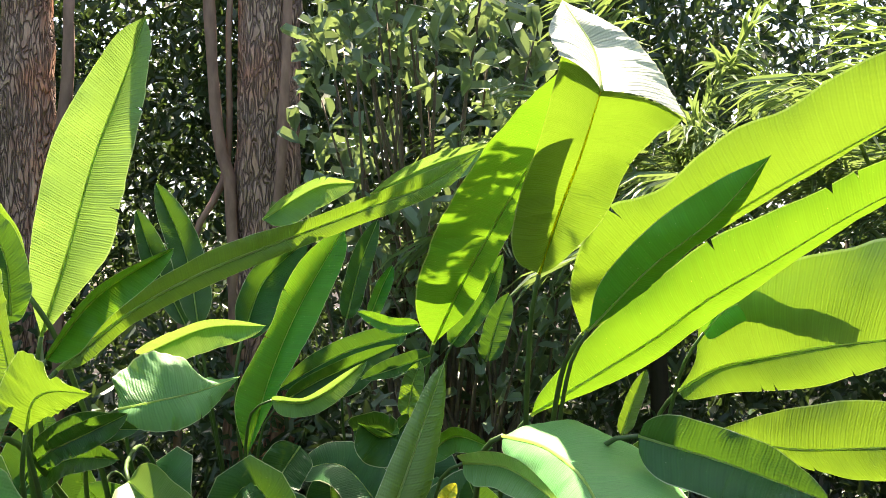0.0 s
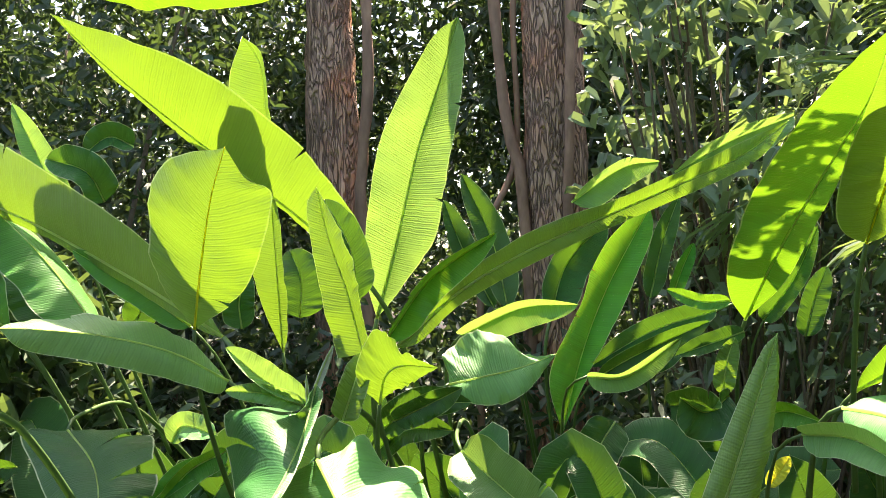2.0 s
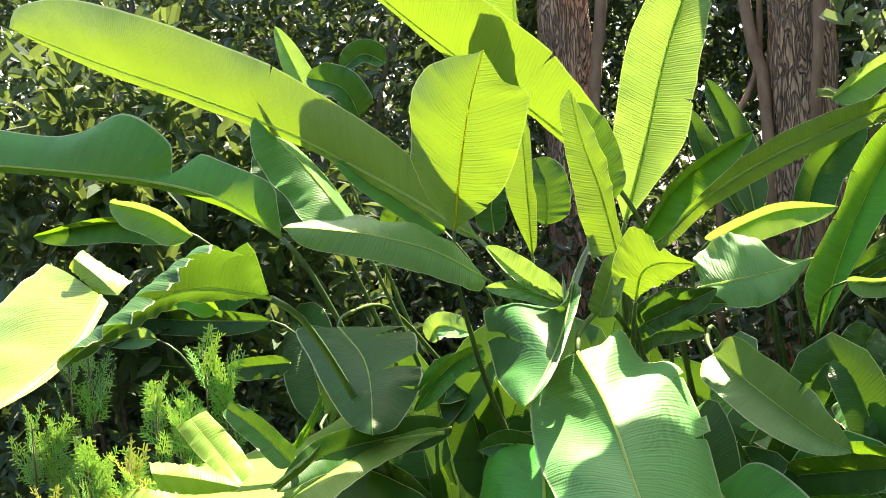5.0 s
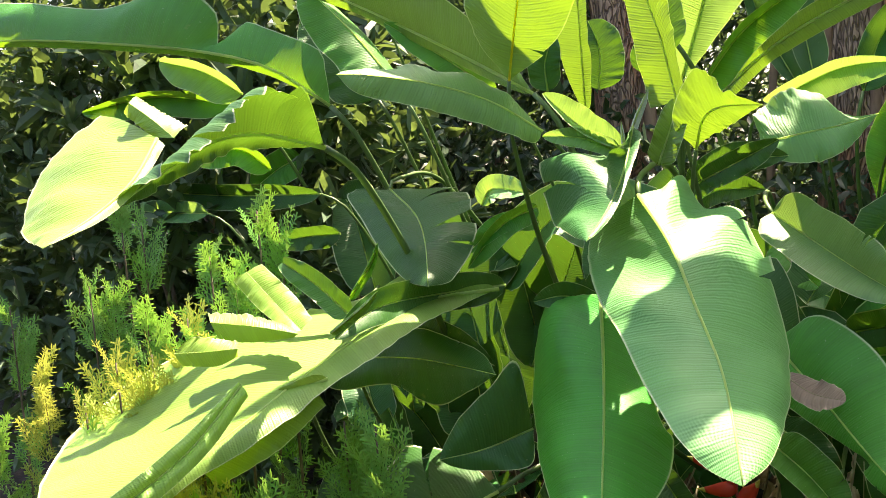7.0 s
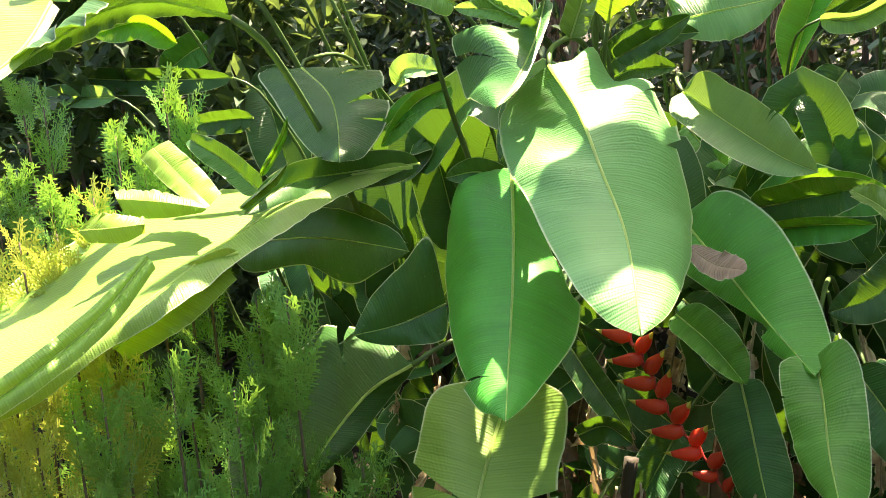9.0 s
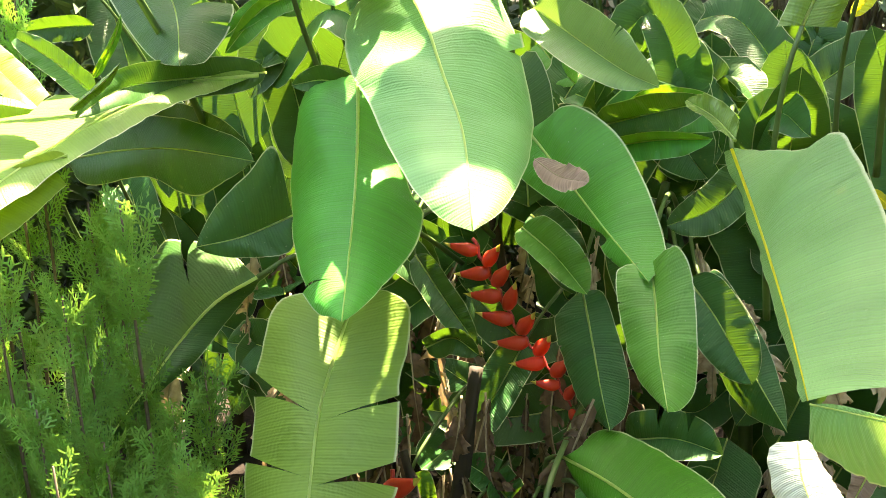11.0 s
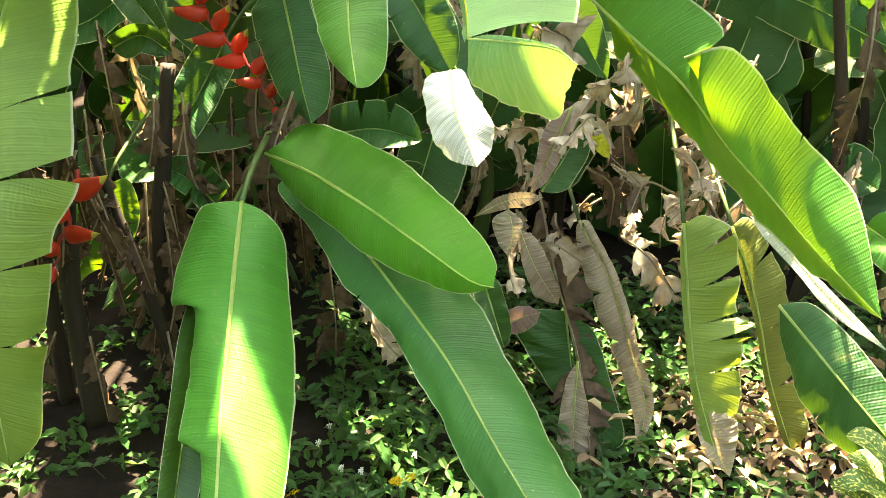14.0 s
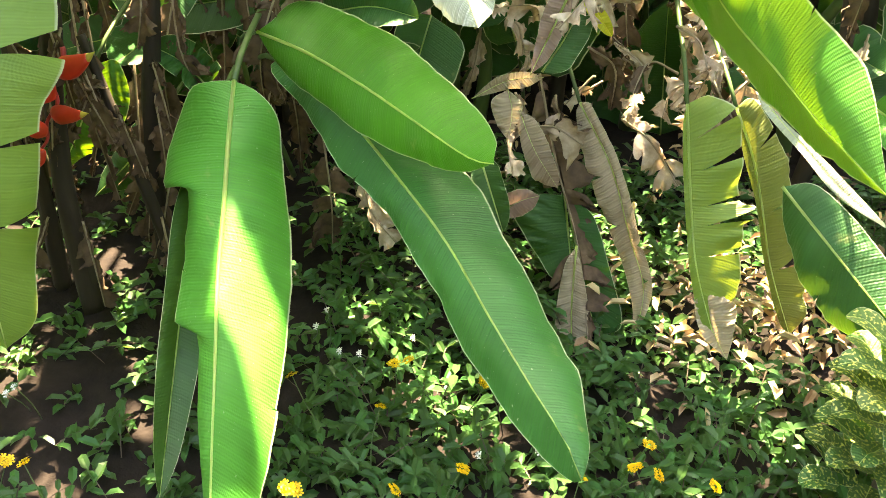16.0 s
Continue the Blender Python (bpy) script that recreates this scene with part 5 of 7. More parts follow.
sheet(HELICONIA[1], [(-1.617, 1.340, 1.172), (-1.540, 1.420, 1.247), (-1.472, 1.520, 1.311)], [(-1.644, 1.340, 1.198), (-1.575, 1.409, 1.249), (-1.501, 1.520, 1.315)], [(-1.580, 1.340, 1.155), (-1.497, 1.417, 1.208), (-1.445, 1.520, 1.283)], PALE, stalk=False, rib_r=0.0015)
sheet(HELICONIA[3], [(0.307, 1.900, 0.595), (0.329, 1.860, 0.482), (0.352, 1.820, 0.372), (0.378, 1.780, 0.275), (0.437, 1.730, 0.136)], [(0.307, 1.900, 0.595), (0.305, 1.887, 0.557), (0.321, 1.853, 0.458), (0.345, 1.812, 0.348), (0.367, 1.778, 0.260), (0.398, 1.750, 0.182), (0.437, 1.730, 0.136)], [(0.307, 1.900, 0.595), (0.349, 1.901, 0.612), (0.410, 1.902, 0.584), (0.429, 1.884, 0.519), (0.440, 1.858, 0.421), (0.477, 1.847, 0.401), (0.456, 1.833, 0.360), (0.474, 1.807, 0.268), (0.469, 1.780, 0.183), (0.465, 1.743, 0.114), (0.437, 1.730, 0.136)], PALE, tears=[(1, 0.15, 0.9, 0.012), (1, 0.28, 0.85, 0.02), (1, 0.42, 0.9, 0.012), (1, 0.5, 0.9, 0.02), (1, 0.63, 0.9, 0.02)], wave=0.02)
sheet(HELICONIA[3], [(0.395, 1.770, 0.233), (0.427, 1.740, 0.164), (0.464, 1.710, 0.112)], [(0.395, 1.770, 0.233), (0.383, 1.761, 0.209), (0.408, 1.738, 0.148), (0.464, 1.710, 0.112)], [(0.395, 1.770, 0.233), (0.459, 1.749, 0.230), (0.468, 1.728, 0.166), (0.464, 1.710, 0.112)], DRY, stalk=False, rib_r=0.0015, wave=0.03)
sheet(HELICONIA[4], [(0.416, 1.970, 0.563), (0.463, 1.940, 0.476), (0.500, 1.900, 0.379), (0.545, 1.870, 0.244), (0.613, 1.830, 0.099)], [(0.416, 1.970, 0.563), (0.446, 1.942, 0.473), (0.489, 1.902, 0.377), (0.529, 1.874, 0.254), (0.582, 1.842, 0.132), (0.613, 1.830, 0.099)], [(0.416, 1.970, 0.563), (0.453, 1.973, 0.579), (0.534, 1.953, 0.477), (0.568, 1.925, 0.386), (0.598, 1.906, 0.285), (0.625, 1.882, 0.184), (0.637, 1.855, 0.137), (0.613, 1.830, 0.099)], YELLOWING, tears=[(1, 0.2, 0.8, 0.012), (1, 0.45, 0.9, 0.015), (1, 0.7, 0.9, 0.02)], wave=0.02)
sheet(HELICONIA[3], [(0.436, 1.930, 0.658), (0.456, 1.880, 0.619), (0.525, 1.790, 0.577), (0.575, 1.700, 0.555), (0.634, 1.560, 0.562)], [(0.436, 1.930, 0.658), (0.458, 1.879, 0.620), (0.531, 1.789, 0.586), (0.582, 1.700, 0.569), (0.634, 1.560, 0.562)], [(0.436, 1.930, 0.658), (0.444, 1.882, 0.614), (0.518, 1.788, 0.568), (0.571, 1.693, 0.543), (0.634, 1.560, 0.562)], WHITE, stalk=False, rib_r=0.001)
sheet(HELICONIA[3], [(0.102, 1.980, 0.297), (0.151, 1.920, 0.150), (0.204, 1.850, 0.017)], [(0.102, 1.980, 0.297), (0.115, 1.959, 0.243), (0.152, 1.914, 0.138), (0.204, 1.850, 0.017)], [(0.102, 1.980, 0.297), (0.162, 1.959, 0.273), (0.216, 1.920, 0.159), (0.259, 1.873, 0.039), (0.204, 1.850, 0.017)], DARK, stalk=False)
sheet(HELICONIA[3], [(0.096, 1.990, 0.297), (0.120, 1.940, 0.194), (0.142, 1.900, 0.115)], [(0.096, 1.990, 0.297), (0.032, 1.975, 0.302), (-0.023, 1.960, 0.279), (0.016, 1.942, 0.211), (0.096, 1.911, 0.116), (0.142, 1.900, 0.115)], [(0.096, 1.990, 0.297), (0.112, 1.962, 0.241), (0.130, 1.928, 0.172), (0.142, 1.900, 0.115)], DARK, stalk=False, wave=0.02)
sheet(HELICONIA[3], [(0.105, 2.050, 0.499), (0.188, 2.000, 0.378), (0.248, 1.950, 0.236), (0.296, 1.900, 0.121), (0.285, 1.850, 0.004)], [(0.105, 2.050, 0.499), (0.103, 2.037, 0.463), (0.156, 1.987, 0.322), (0.223, 1.941, 0.208), (0.274, 1.889, 0.094), (0.285, 1.850, 0.004)], [(0.105, 2.050, 0.499), (0.133, 2.041, 0.493), (0.208, 1.997, 0.382), (0.269, 1.948, 0.240), (0.315, 1.900, 0.124), (0.285, 1.850, 0.004)], DRY, belly=0.3, wave=0.03, tears=[(0, 0.3, 0.6, 0.02), (0, 0.5, 0.6, 0.02), (1, 0.6, 0.5, 0.02)])
sheet(HELICONIA[3], [(0.133, 1.900, 0.226), (0.140, 1.840, 0.082), (0.164, 1.780, -0.071)], [(0.133, 1.900, 0.226), (0.111, 1.878, 0.176), (0.107, 1.826, 0.039), (0.134, 1.798, -0.033), (0.164, 1.780, -0.071)], [(0.133, 1.900, 0.226), (0.166, 1.861, 0.134), (0.189, 1.823, 0.038), (0.188, 1.795, -0.038), (0.164, 1.780, -0.071)], DRY, stalk=False, belly=0.2, wave=0.03)
sheet(HELICONIA[3], [(0.060, 1.950, 0.802), (0.032, 1.950, 0.714), (-0.006, 1.930, 0.611)], [(0.060, 1.950, 0.802), (0.012, 1.950, 0.756), (-0.003, 1.939, 0.665), (-0.006, 1.930, 0.611)], [(0.060, 1.950, 0.802), (0.059, 1.950, 0.729), (0.030, 1.939, 0.649), (-0.006, 1.930, 0.611)], BROWN_LEAF, stalk=False, wave=0.02)
sheet(HELICONIA[3], [(-0.122, 1.950, 0.535), (-0.050, 1.940, 0.588), (0.022, 1.930, 0.608)], [(-0.122, 1.950, 0.535), (-0.074, 1.943, 0.591), (-0.016, 1.935, 0.614), (0.022, 1.930, 0.608)], [(-0.122, 1.950, 0.535), (-0.048, 1.941, 0.568), (-0.008, 1.935, 0.582), (0.022, 1.930, 0.608)], DRY, stalk=False, rib_r=0.001)
sheet(HELICONIA[3], [(-0.048, 1.930, 0.574), (-0.035, 1.920, 0.526), (-0.039, 1.900, 0.475)], [(-0.048, 1.930, 0.574), (-0.079, 1.923, 0.547), (-0.063, 1.911, 0.501), (-0.039, 1.900, 0.475)], [(-0.048, 1.930, 0.574), (-0.016, 1.923, 0.547), (-0.024, 1.911, 0.505), (-0.039, 1.900, 0.475)], DRY, stalk=False, rib_r=0.001, wave=0.02)
sheet(HELICONIA[3], [(-0.021, 1.920, 0.535), (0.020, 1.900, 0.455), (0.076, 1.880, 0.382)], [(-0.021, 1.920, 0.535), (-0.019, 1.912, 0.492), (0.022, 1.891, 0.396), (0.076, 1.880, 0.382)], [(-0.021, 1.920, 0.535), (0.023, 1.909, 0.512), (0.072, 1.887, 0.419), (0.076, 1.880, 0.382)], DRY, stalk=False, rib_r=0.001, wave=0.02)
sheet(HELICONIA[3], [(-0.035, 1.820, 0.350), (0.004, 1.820, 0.381), (0.040, 1.830, 0.391)], [(-0.035, 1.820, 0.350), (-0.027, 1.820, 0.394), (0.010, 1.824, 0.407), (0.040, 1.830, 0.391)], [(-0.035, 1.820, 0.350), (-0.008, 1.820, 0.336), (0.029, 1.824, 0.361), (0.040, 1.830, 0.391)], BROWN_LEAF, stalk=False, rib_r=0.001)
sheet(HELICONIA[0], [(-2.013, 2.300, 1.914), (-2.186, 2.250, 2.036), (-2.409, 2.200, 2.106), (-2.757, 2.150, 2.164), (-3.212, 2.100, 2.220), (-3.789, 2.050, 2.242)], [(-2.013, 2.300, 1.914), (-2.022, 2.299, 2.026), (-2.047, 2.298, 2.085), (-2.226, 2.284, 2.161), (-2.300, 2.272, 2.185), (-2.393, 2.251, 2.118), (-2.381, 2.235, 2.226), (-2.540, 2.211, 2.330), (-2.808, 2.183, 2.284), (-3.313, 2.142, 2.362), (-3.672, 2.080, 2.332), (-3.789, 2.050, 2.242)], [(-2.013, 2.300, 1.914), (-2.208, 2.271, 2.015), (-2.435, 2.222, 2.087), (-2.786, 2.171, 2.146), (-3.246, 2.120, 2.202), (-3.789, 2.050, 2.242)], GREEN, rib_r=0.006)
sheet(HELICONIA[4], [(0.479, 1.720, 0.536), (0.575, 1.620, 0.467), (0.687, 1.520, 0.382)], [(0.479, 1.720, 0.536), (0.502, 1.690, 0.445), (0.567, 1.622, 0.346), (0.649, 1.572, 0.311), (0.687, 1.520, 0.382)], [(0.479, 1.720, 0.536), (0.538, 1.703, 0.554), (0.628, 1.631, 0.503), (0.695, 1.573, 0.430), (0.687, 1.520, 0.382)], DARK, stalk=False)
sheet(HELICONIA[4], [(0.445, 2.800, 0.866), (0.626, 2.720, 0.839), (0.854, 2.660, 0.754)], [(0.445, 2.800, 0.866), (0.519, 2.783, 0.944), (0.666, 2.734, 0.937), (0.799, 2.702, 0.843), (0.854, 2.660, 0.754)], [(0.445, 2.800, 0.866), (0.496, 2.768, 0.798), (0.654, 2.709, 0.736), (0.803, 2.675, 0.715), (0.854, 2.660, 0.754)], DARK, stalk=False)
# three more unseen overhead leaves, placed only for the shade they cast
sheet(HELICONIA[2], [(-0.829, 2.830, 2.980), (-0.620, 2.803, 3.020), (-0.493, 2.900, 2.932), (-0.297, 2.700, 2.996), (-0.130, 2.534, 3.009)], [(-0.829, 2.830, 2.980), (-0.730, 2.934, 2.968), (-0.641, 2.961, 2.974), (-0.481, 3.008, 2.938), (-0.313, 2.927, 2.940), (-0.134, 2.748, 2.974), (-0.109, 2.639, 2.990), (-0.130, 2.534, 3.009)], [(-0.829, 2.830, 2.980), (-0.823, 2.713, 2.968), (-0.766, 2.666, 2.974), (-0.606, 2.714, 2.938), (-0.437, 2.632, 2.940), (-0.259, 2.453, 2.974), (-0.184, 2.462, 2.990), (-0.130, 2.534, 3.009)], GREEN, stalk=False)
sheet(HELICONIA[2], [(-0.843, 3.113, 3.020), (-0.661, 3.078, 3.060), (-0.449, 2.792, 2.972), (-0.358, 2.847, 3.036)], [(-0.843, 3.113, 3.020), (-0.726, 3.236, 3.008), (-0.638, 3.268, 3.014), (-0.438, 3.082, 2.978), (-0.298, 3.001, 2.980), (-0.309, 2.947, 3.011), (-0.358, 2.847, 3.036)], [(-0.843, 3.113, 3.020), (-0.870, 2.973, 3.008), (-0.830, 2.917, 3.014), (-0.630, 2.731, 2.978), (-0.490, 2.650, 2.980), (-0.424, 2.737, 3.011), (-0.358, 2.847, 3.036)], GREEN, stalk=False)
sheet(HELICONIA[1], [(-1.972, 2.696, 2.920), (-1.753, 2.706, 2.960), (-1.550, 2.648, 2.872), (-1.353, 2.650, 2.936)], [(-1.972, 2.696, 2.920), (-1.909, 2.811, 2.908), (-1.830, 2.851, 2.914), (-1.620, 2.821, 2.878), (-1.421, 2.799, 2.880), (-1.366, 2.739, 2.911), (-1.353, 2.650, 2.936)], [(-1.972, 2.696, 2.920), (-1.926, 2.586, 2.908), (-1.852, 2.552, 2.914), (-1.642, 2.521, 2.878), (-1.443, 2.500, 2.880), (-1.380, 2.560, 2.911), (-1.353, 2.650, 2.936)], GREEN, stalk=False)
sheet(HELICONIA[1], [(-0.963, 2.000, 0.503), (-0.998, 1.980, 0.390), (-1.070, 1.950, 0.238)], [(-0.963, 2.000, 0.503), (-1.033, 2.011, 0.477), (-1.069, 1.994, 0.374), (-1.078, 1.969, 0.269), (-1.070, 1.950, 0.238)], [(-0.963, 2.000, 0.503), (-0.918, 2.018, 0.508), (-0.900, 2.013, 0.423), (-0.944, 2.001, 0.323), (-1.022, 1.985, 0.269), (-1.070, 1.950, 0.238)], GREEN, tears=[(1, 0.5, 0.6, 0.02), (1, 0.75, 0.6, 0.02)], wave=0.012)
sheet(HELICONIA[1], [(-0.869, 2.120, 0.338), (-0.960, 2.100, 0.208), (-1.058, 2.060, 0.106)], [(-0.869, 2.120, 0.338), (-0.937, 2.132, 0.309), (-1.032, 2.104, 0.178), (-1.058, 2.060, 0.106)], [(-0.869, 2.120, 0.338), (-0.872, 2.132, 0.261), (-0.954, 2.111, 0.133), (-1.058, 2.060, 0.106)], DARK)
sheet(HELICONIA[1], [(-0.944, 2.430, 1.838), (-0.801, 2.520, 1.971), (-0.653, 2.600, 2.061), (-0.492, 2.700, 2.135), (-0.267, 2.800, 2.229), (-0.111, 2.870, 2.295), (0.023, 2.920, 2.391)], [(-0.944, 2.430, 1.838), (-0.914, 2.447, 1.893), (-0.806, 2.493, 1.997), (-0.660, 2.577, 2.099), (-0.554, 2.643, 2.149), (-0.389, 2.722, 2.205), (-0.250, 2.784, 2.266), (-0.109, 2.858, 2.331), (0.023, 2.920, 2.391)], [(-0.944, 2.430, 1.838), (-0.894, 2.461, 1.849), (-0.806, 2.532, 1.935), (-0.671, 2.604, 2.014), (-0.509, 2.700, 2.093), (-0.284, 2.804, 2.186), (-0.113, 2.876, 2.259), (-0.033, 2.900, 2.314), (0.023, 2.920, 2.391)], YOUNG, rib_r=0.005)
sheet(HELICONIA[2], [(-0.651, 3.000, 1.538), (-0.580, 3.000, 1.769), (-0.496, 3.000, 1.963), (-0.361, 2.970, 2.184)], [(-0.651, 3.000, 1.538), (-0.674, 2.970, 1.708), (-0.580, 2.970, 1.902), (-0.509, 2.962, 2.062), (-0.424, 2.963, 2.153), (-0.361, 2.970, 2.184)], [(-0.651, 3.000, 1.538), (-0.562, 2.970, 1.706), (-0.470, 2.970, 1.866), (-0.398, 2.962, 2.007), (-0.354, 2.963, 2.116), (-0.361, 2.970, 2.184)], GREEN)
sheet(HELICONIA[3], [(-0.152, 1.970, 1.555), (-0.102, 2.000, 1.692), (-0.059, 2.040, 1.814), (-0.036, 2.060, 1.880)], [(-0.196, 1.970, 1.553), (-0.136, 2.001, 1.702), (-0.070, 2.046, 1.840), (-0.036, 2.060, 1.880)], [(-0.091, 2.000, 1.550), (-0.059, 2.028, 1.677), (-0.038, 2.065, 1.796), (-0.036, 2.060, 1.880)], YOUNG, belly=0.25)
# smaller leaves between and behind them
stalked(HELICONIA[0], [(-1.493, 2.370, 1.910), (-1.629, 2.320, 2.021), (-1.777, 2.270, 2.125)], 0.043, 19, 29, (0.56, -0.83, -0.02), GREEN, rib=RIB)
stalked(HELICONIA[0], [(-1.797, 2.370, 1.924), (-1.938, 2.370, 2.095), (-2.108, 2.320, 2.283)], 0.111, 19, -74, (0.62, -0.78, -0.04), GREEN, rib=RIB)
stalked(HELICONIA[0], [(-2.042, 2.570, 1.937), (-2.169, 2.570, 2.073), (-2.287, 2.570, 2.248)], 0.118, 19, 51, (0.64, -0.77, -0.03), DARK, rib=RIB)
stalked(HELICONIA[0], [(-1.945, 2.520, 2.148), (-2.050, 2.470, 2.417), (-2.090, 2.420, 2.565)], 0.049, 37, 19, (0.62, -0.77, -0.14), WAXY, rib=RIB)
stalked(HELICONIA[0], [(-1.861, 2.520, 2.271), (-1.882, 2.470, 2.355), (-2.002, 2.450, 2.401)], 0.062, 48, 19, (0.59, -0.80, -0.12), DARK, rib=RIB)
stalked(HELICONIA[0], [(-1.791, 2.570, 2.431), (-1.838, 2.520, 2.457), (-1.888, 2.470, 2.407)], 0.048, 59, 19, (0.57, -0.81, -0.16), DARK, rib=RIB)
stalked(HELICONIA[0], [(-1.892, 1.820, 1.941), (-1.968, 1.770, 2.001), (-2.065, 1.720, 2.035)], 0.062, 19, 76, (0.74, -0.68, -0.01), WAXY, rib=RIB)
stalked(HELICONIA[0], [(-1.801, 1.800, 1.755), (-1.857, 1.750, 1.808), (-1.961, 1.700, 1.788)], 0.044, 19, 64, (0.70, -0.71, 0.00), GREEN, rib=RIB)
stalked(HELICONIA[0], [(-2.510, 2.400, 1.953), (-2.743, 2.300, 1.995), (-3.013, 2.200, 1.963)], 0.071, 19, 71, (0.75, -0.66, -0.05), GREEN, rib=RIB)
stalked(HELICONIA[0], [(-1.511, 1.700, 1.429), (-1.601, 1.700, 1.495), (-1.697, 1.700, 1.545)], 0.033, 19, 30, (0.65, -0.75, 0.14), DARK, round_base=0.1, end=0.4, stalk=False, rib=RIB)
stalked(HELICONIA[0], [(-1.469, 1.580, 1.418), (-1.398, 1.600, 1.471), (-1.354, 1.600, 1.507)], 0.022, 43, 19, (0.61, -0.77, 0.17), YOUNG, curl=(100, 60), stalk=False, rib=RIB)
stalked(HELICONIA[0], [(-1.507, 1.700, 1.467), (-1.445, 1.700, 1.543), (-1.421, 1.700, 1.592)], 0.018, 19, 19, (0.61, -0.78, 0.13), GREEN, curl=(100, 60), stalk=False, rib=RIB)
stalked(HELICONIA[0], [(-1.797, 2.100, 1.305), (-1.559, 2.050, 1.309), (-1.330, 2.000, 1.261)], 0.055, 19, 38, (0.57, -0.80, 0.18), DARK, rib=RIB)
stalked(HELICONIA[0], [(-2.245, 2.500, 1.644), (-2.683, 2.450, 1.654), (-3.311, 2.400, 1.707)], 0.055, 19, 43, (0.73, -0.69, 0.03), DARK, rib=RIB)
stalked(HELICONIA[0], [(-2.558, 2.300, 1.604), (-2.740, 2.300, 1.607), (-2.930, 2.300, 1.620)], 0.046, 53, 19, (0.75, -0.65, 0.04), WAXY, rib=RIB)
stalked(HELICONIA[0], [(-2.095, 2.400, 1.527), (-2.187, 2.350, 1.524), (-2.281, 2.300, 1.513)], 0.045, 19, 51, (0.66, -0.74, 0.08), DARK, rib=RIB)
stalked(HELICONIA[0], [(-2.490, 2.700, 1.763), (-2.553, 2.650, 1.729), (-2.647, 2.600, 1.657)], 0.065, 19, 19, (0.68, -0.73, 0.01), GREEN, rib=RIB)
stalked(HELICONIA[0], [(-2.758, 2.600, 1.460), (-3.048, 2.550, 1.477), (-3.363, 2.500, 1.473)], 0.047, 41, 19, (0.76, -0.65, 0.07), DARK, rib=RIB)
stalked(HELICONIA[0], [(-1.538, 2.330, 1.612), (-1.501, 2.330, 1.656), (-1.340, 2.230, 1.651)], 0.039, 19, 38, (0.54, -0.83, 0.13), WAXY, rib=RIB)
stalked(HELICONIA[0], [(-1.716, 2.430, 1.908), (-1.673, 2.430, 2.000), (-1.722, 2.430, 2.129)], 0.051, 19, 19, (0.57, -0.82, 0.00), DARK, rib=RIB)
stalked(HELICONIA[1], [(-0.946, 2.380, 1.866), (-0.827, 2.380, 2.007), (-0.655, 2.380, 2.112)], 0.058, 74, 19, (0.32, -0.95, 0.00), GREEN, wave=0.03, rib=RIB)
stalked(HELICONIA[1], [(-0.886, 3.330, 1.898), (-0.958, 3.430, 2.132), (-1.058, 3.430, 2.370)], 0.063, 35, 19, (0.26, -0.96, -0.04), DARK, rib=RIB)
stalked(HELICONIA[1], [(-0.975, 3.480, 1.895), (-1.093, 3.530, 2.101), (-1.161, 3.530, 2.291)], 0.056, 43, 19, (0.29, -0.96, -0.03), DARK, rib=RIB)
stalked(HELICONIA[1], [(-0.925, 2.930, 1.837), (-0.716, 2.830, 1.914), (-0.543, 2.780, 1.921)], 0.065, 73, 19, (0.24, -0.97, 0.03), WAXY, rib=RIB)
stalked(HELICONIA[1], [(-0.993, 2.030, 1.756), (-1.066, 1.980, 1.808), (-1.129, 1.930, 1.884)], 0.041, 69, 19, (0.47, -0.88, 0.09), WAXY, round_base=0.4, rib=RIB)
stalked(HELICONIA[1], [(-0.994, 2.010, 1.753), (-1.056, 1.960, 1.784), (-1.134, 1.930, 1.794)], 0.023, 19, 33, (0.47, -0.88, 0.11), WAXY, rib=RIB)
stalked(HELICONIA[1], [(-0.956, 1.960, 1.704), (-0.978, 2.000, 1.757), (-0.995, 2.030, 1.814)], 0.015, 19, 19, (0.43, -0.89, 0.12), WHITE, curl=(120, 120), stalk=False, rib=RIB)
stalked(HELICONIA[1], [(-0.969, 1.980, 1.748), (-0.963, 2.030, 1.814), (-0.943, 2.060, 1.877)], 0.018, 36, 19, (0.42, -0.90, 0.09), WHITE, curl=(90, 60), stalk=False, rib=RIB)
stalked(HELICONIA[1], [(-0.915, 2.030, 1.717), (-0.896, 2.050, 1.786), (-0.882, 2.080, 1.856)], 0.037, 30, 30, (0.39, -0.91, 0.10), YOUNG, round_base=0.1, rib=RIB)
stalked(HELICONIA[1], [(-1.008, 2.470, 1.626), (-0.888, 2.420, 1.698), (-0.732, 2.370, 1.711)], 0.046, 19, 35, (0.32, -0.94, 0.11), DARK, rib=RIB)
stalked(HELICONIA[1], [(-1.074, 2.570, 1.550), (-0.957, 2.520, 1.620), (-0.814, 2.470, 1.628)], 0.048, 19, 35, (0.33, -0.93, 0.14), DARK, rib=RIB)
stalked(HELICONIA[1], [(-1.418, 1.500, 1.345), (-1.477, 1.480, 1.322), (-1.554, 1.460, 1.291)], 0.020, 34, 19, (0.66, -0.72, 0.24), PALE, round_base=0.2, stalk=False, rib=RIB)
stalked(HELICONIA[1], [(-1.311, 2.220, 1.615), (-1.356, 2.120, 1.581), (-1.400, 2.020, 1.488)], 0.039, 19, 59, (0.52, -0.84, 0.16), GREEN, rib=RIB)
stalked(HELICONIA[1], [(-1.070, 2.050, 1.395), (-1.129, 2.000, 1.434), (-1.189, 1.950, 1.428)], 0.035, 37, 19, (0.45, -0.88, 0.15), DARK, rib=RIB)
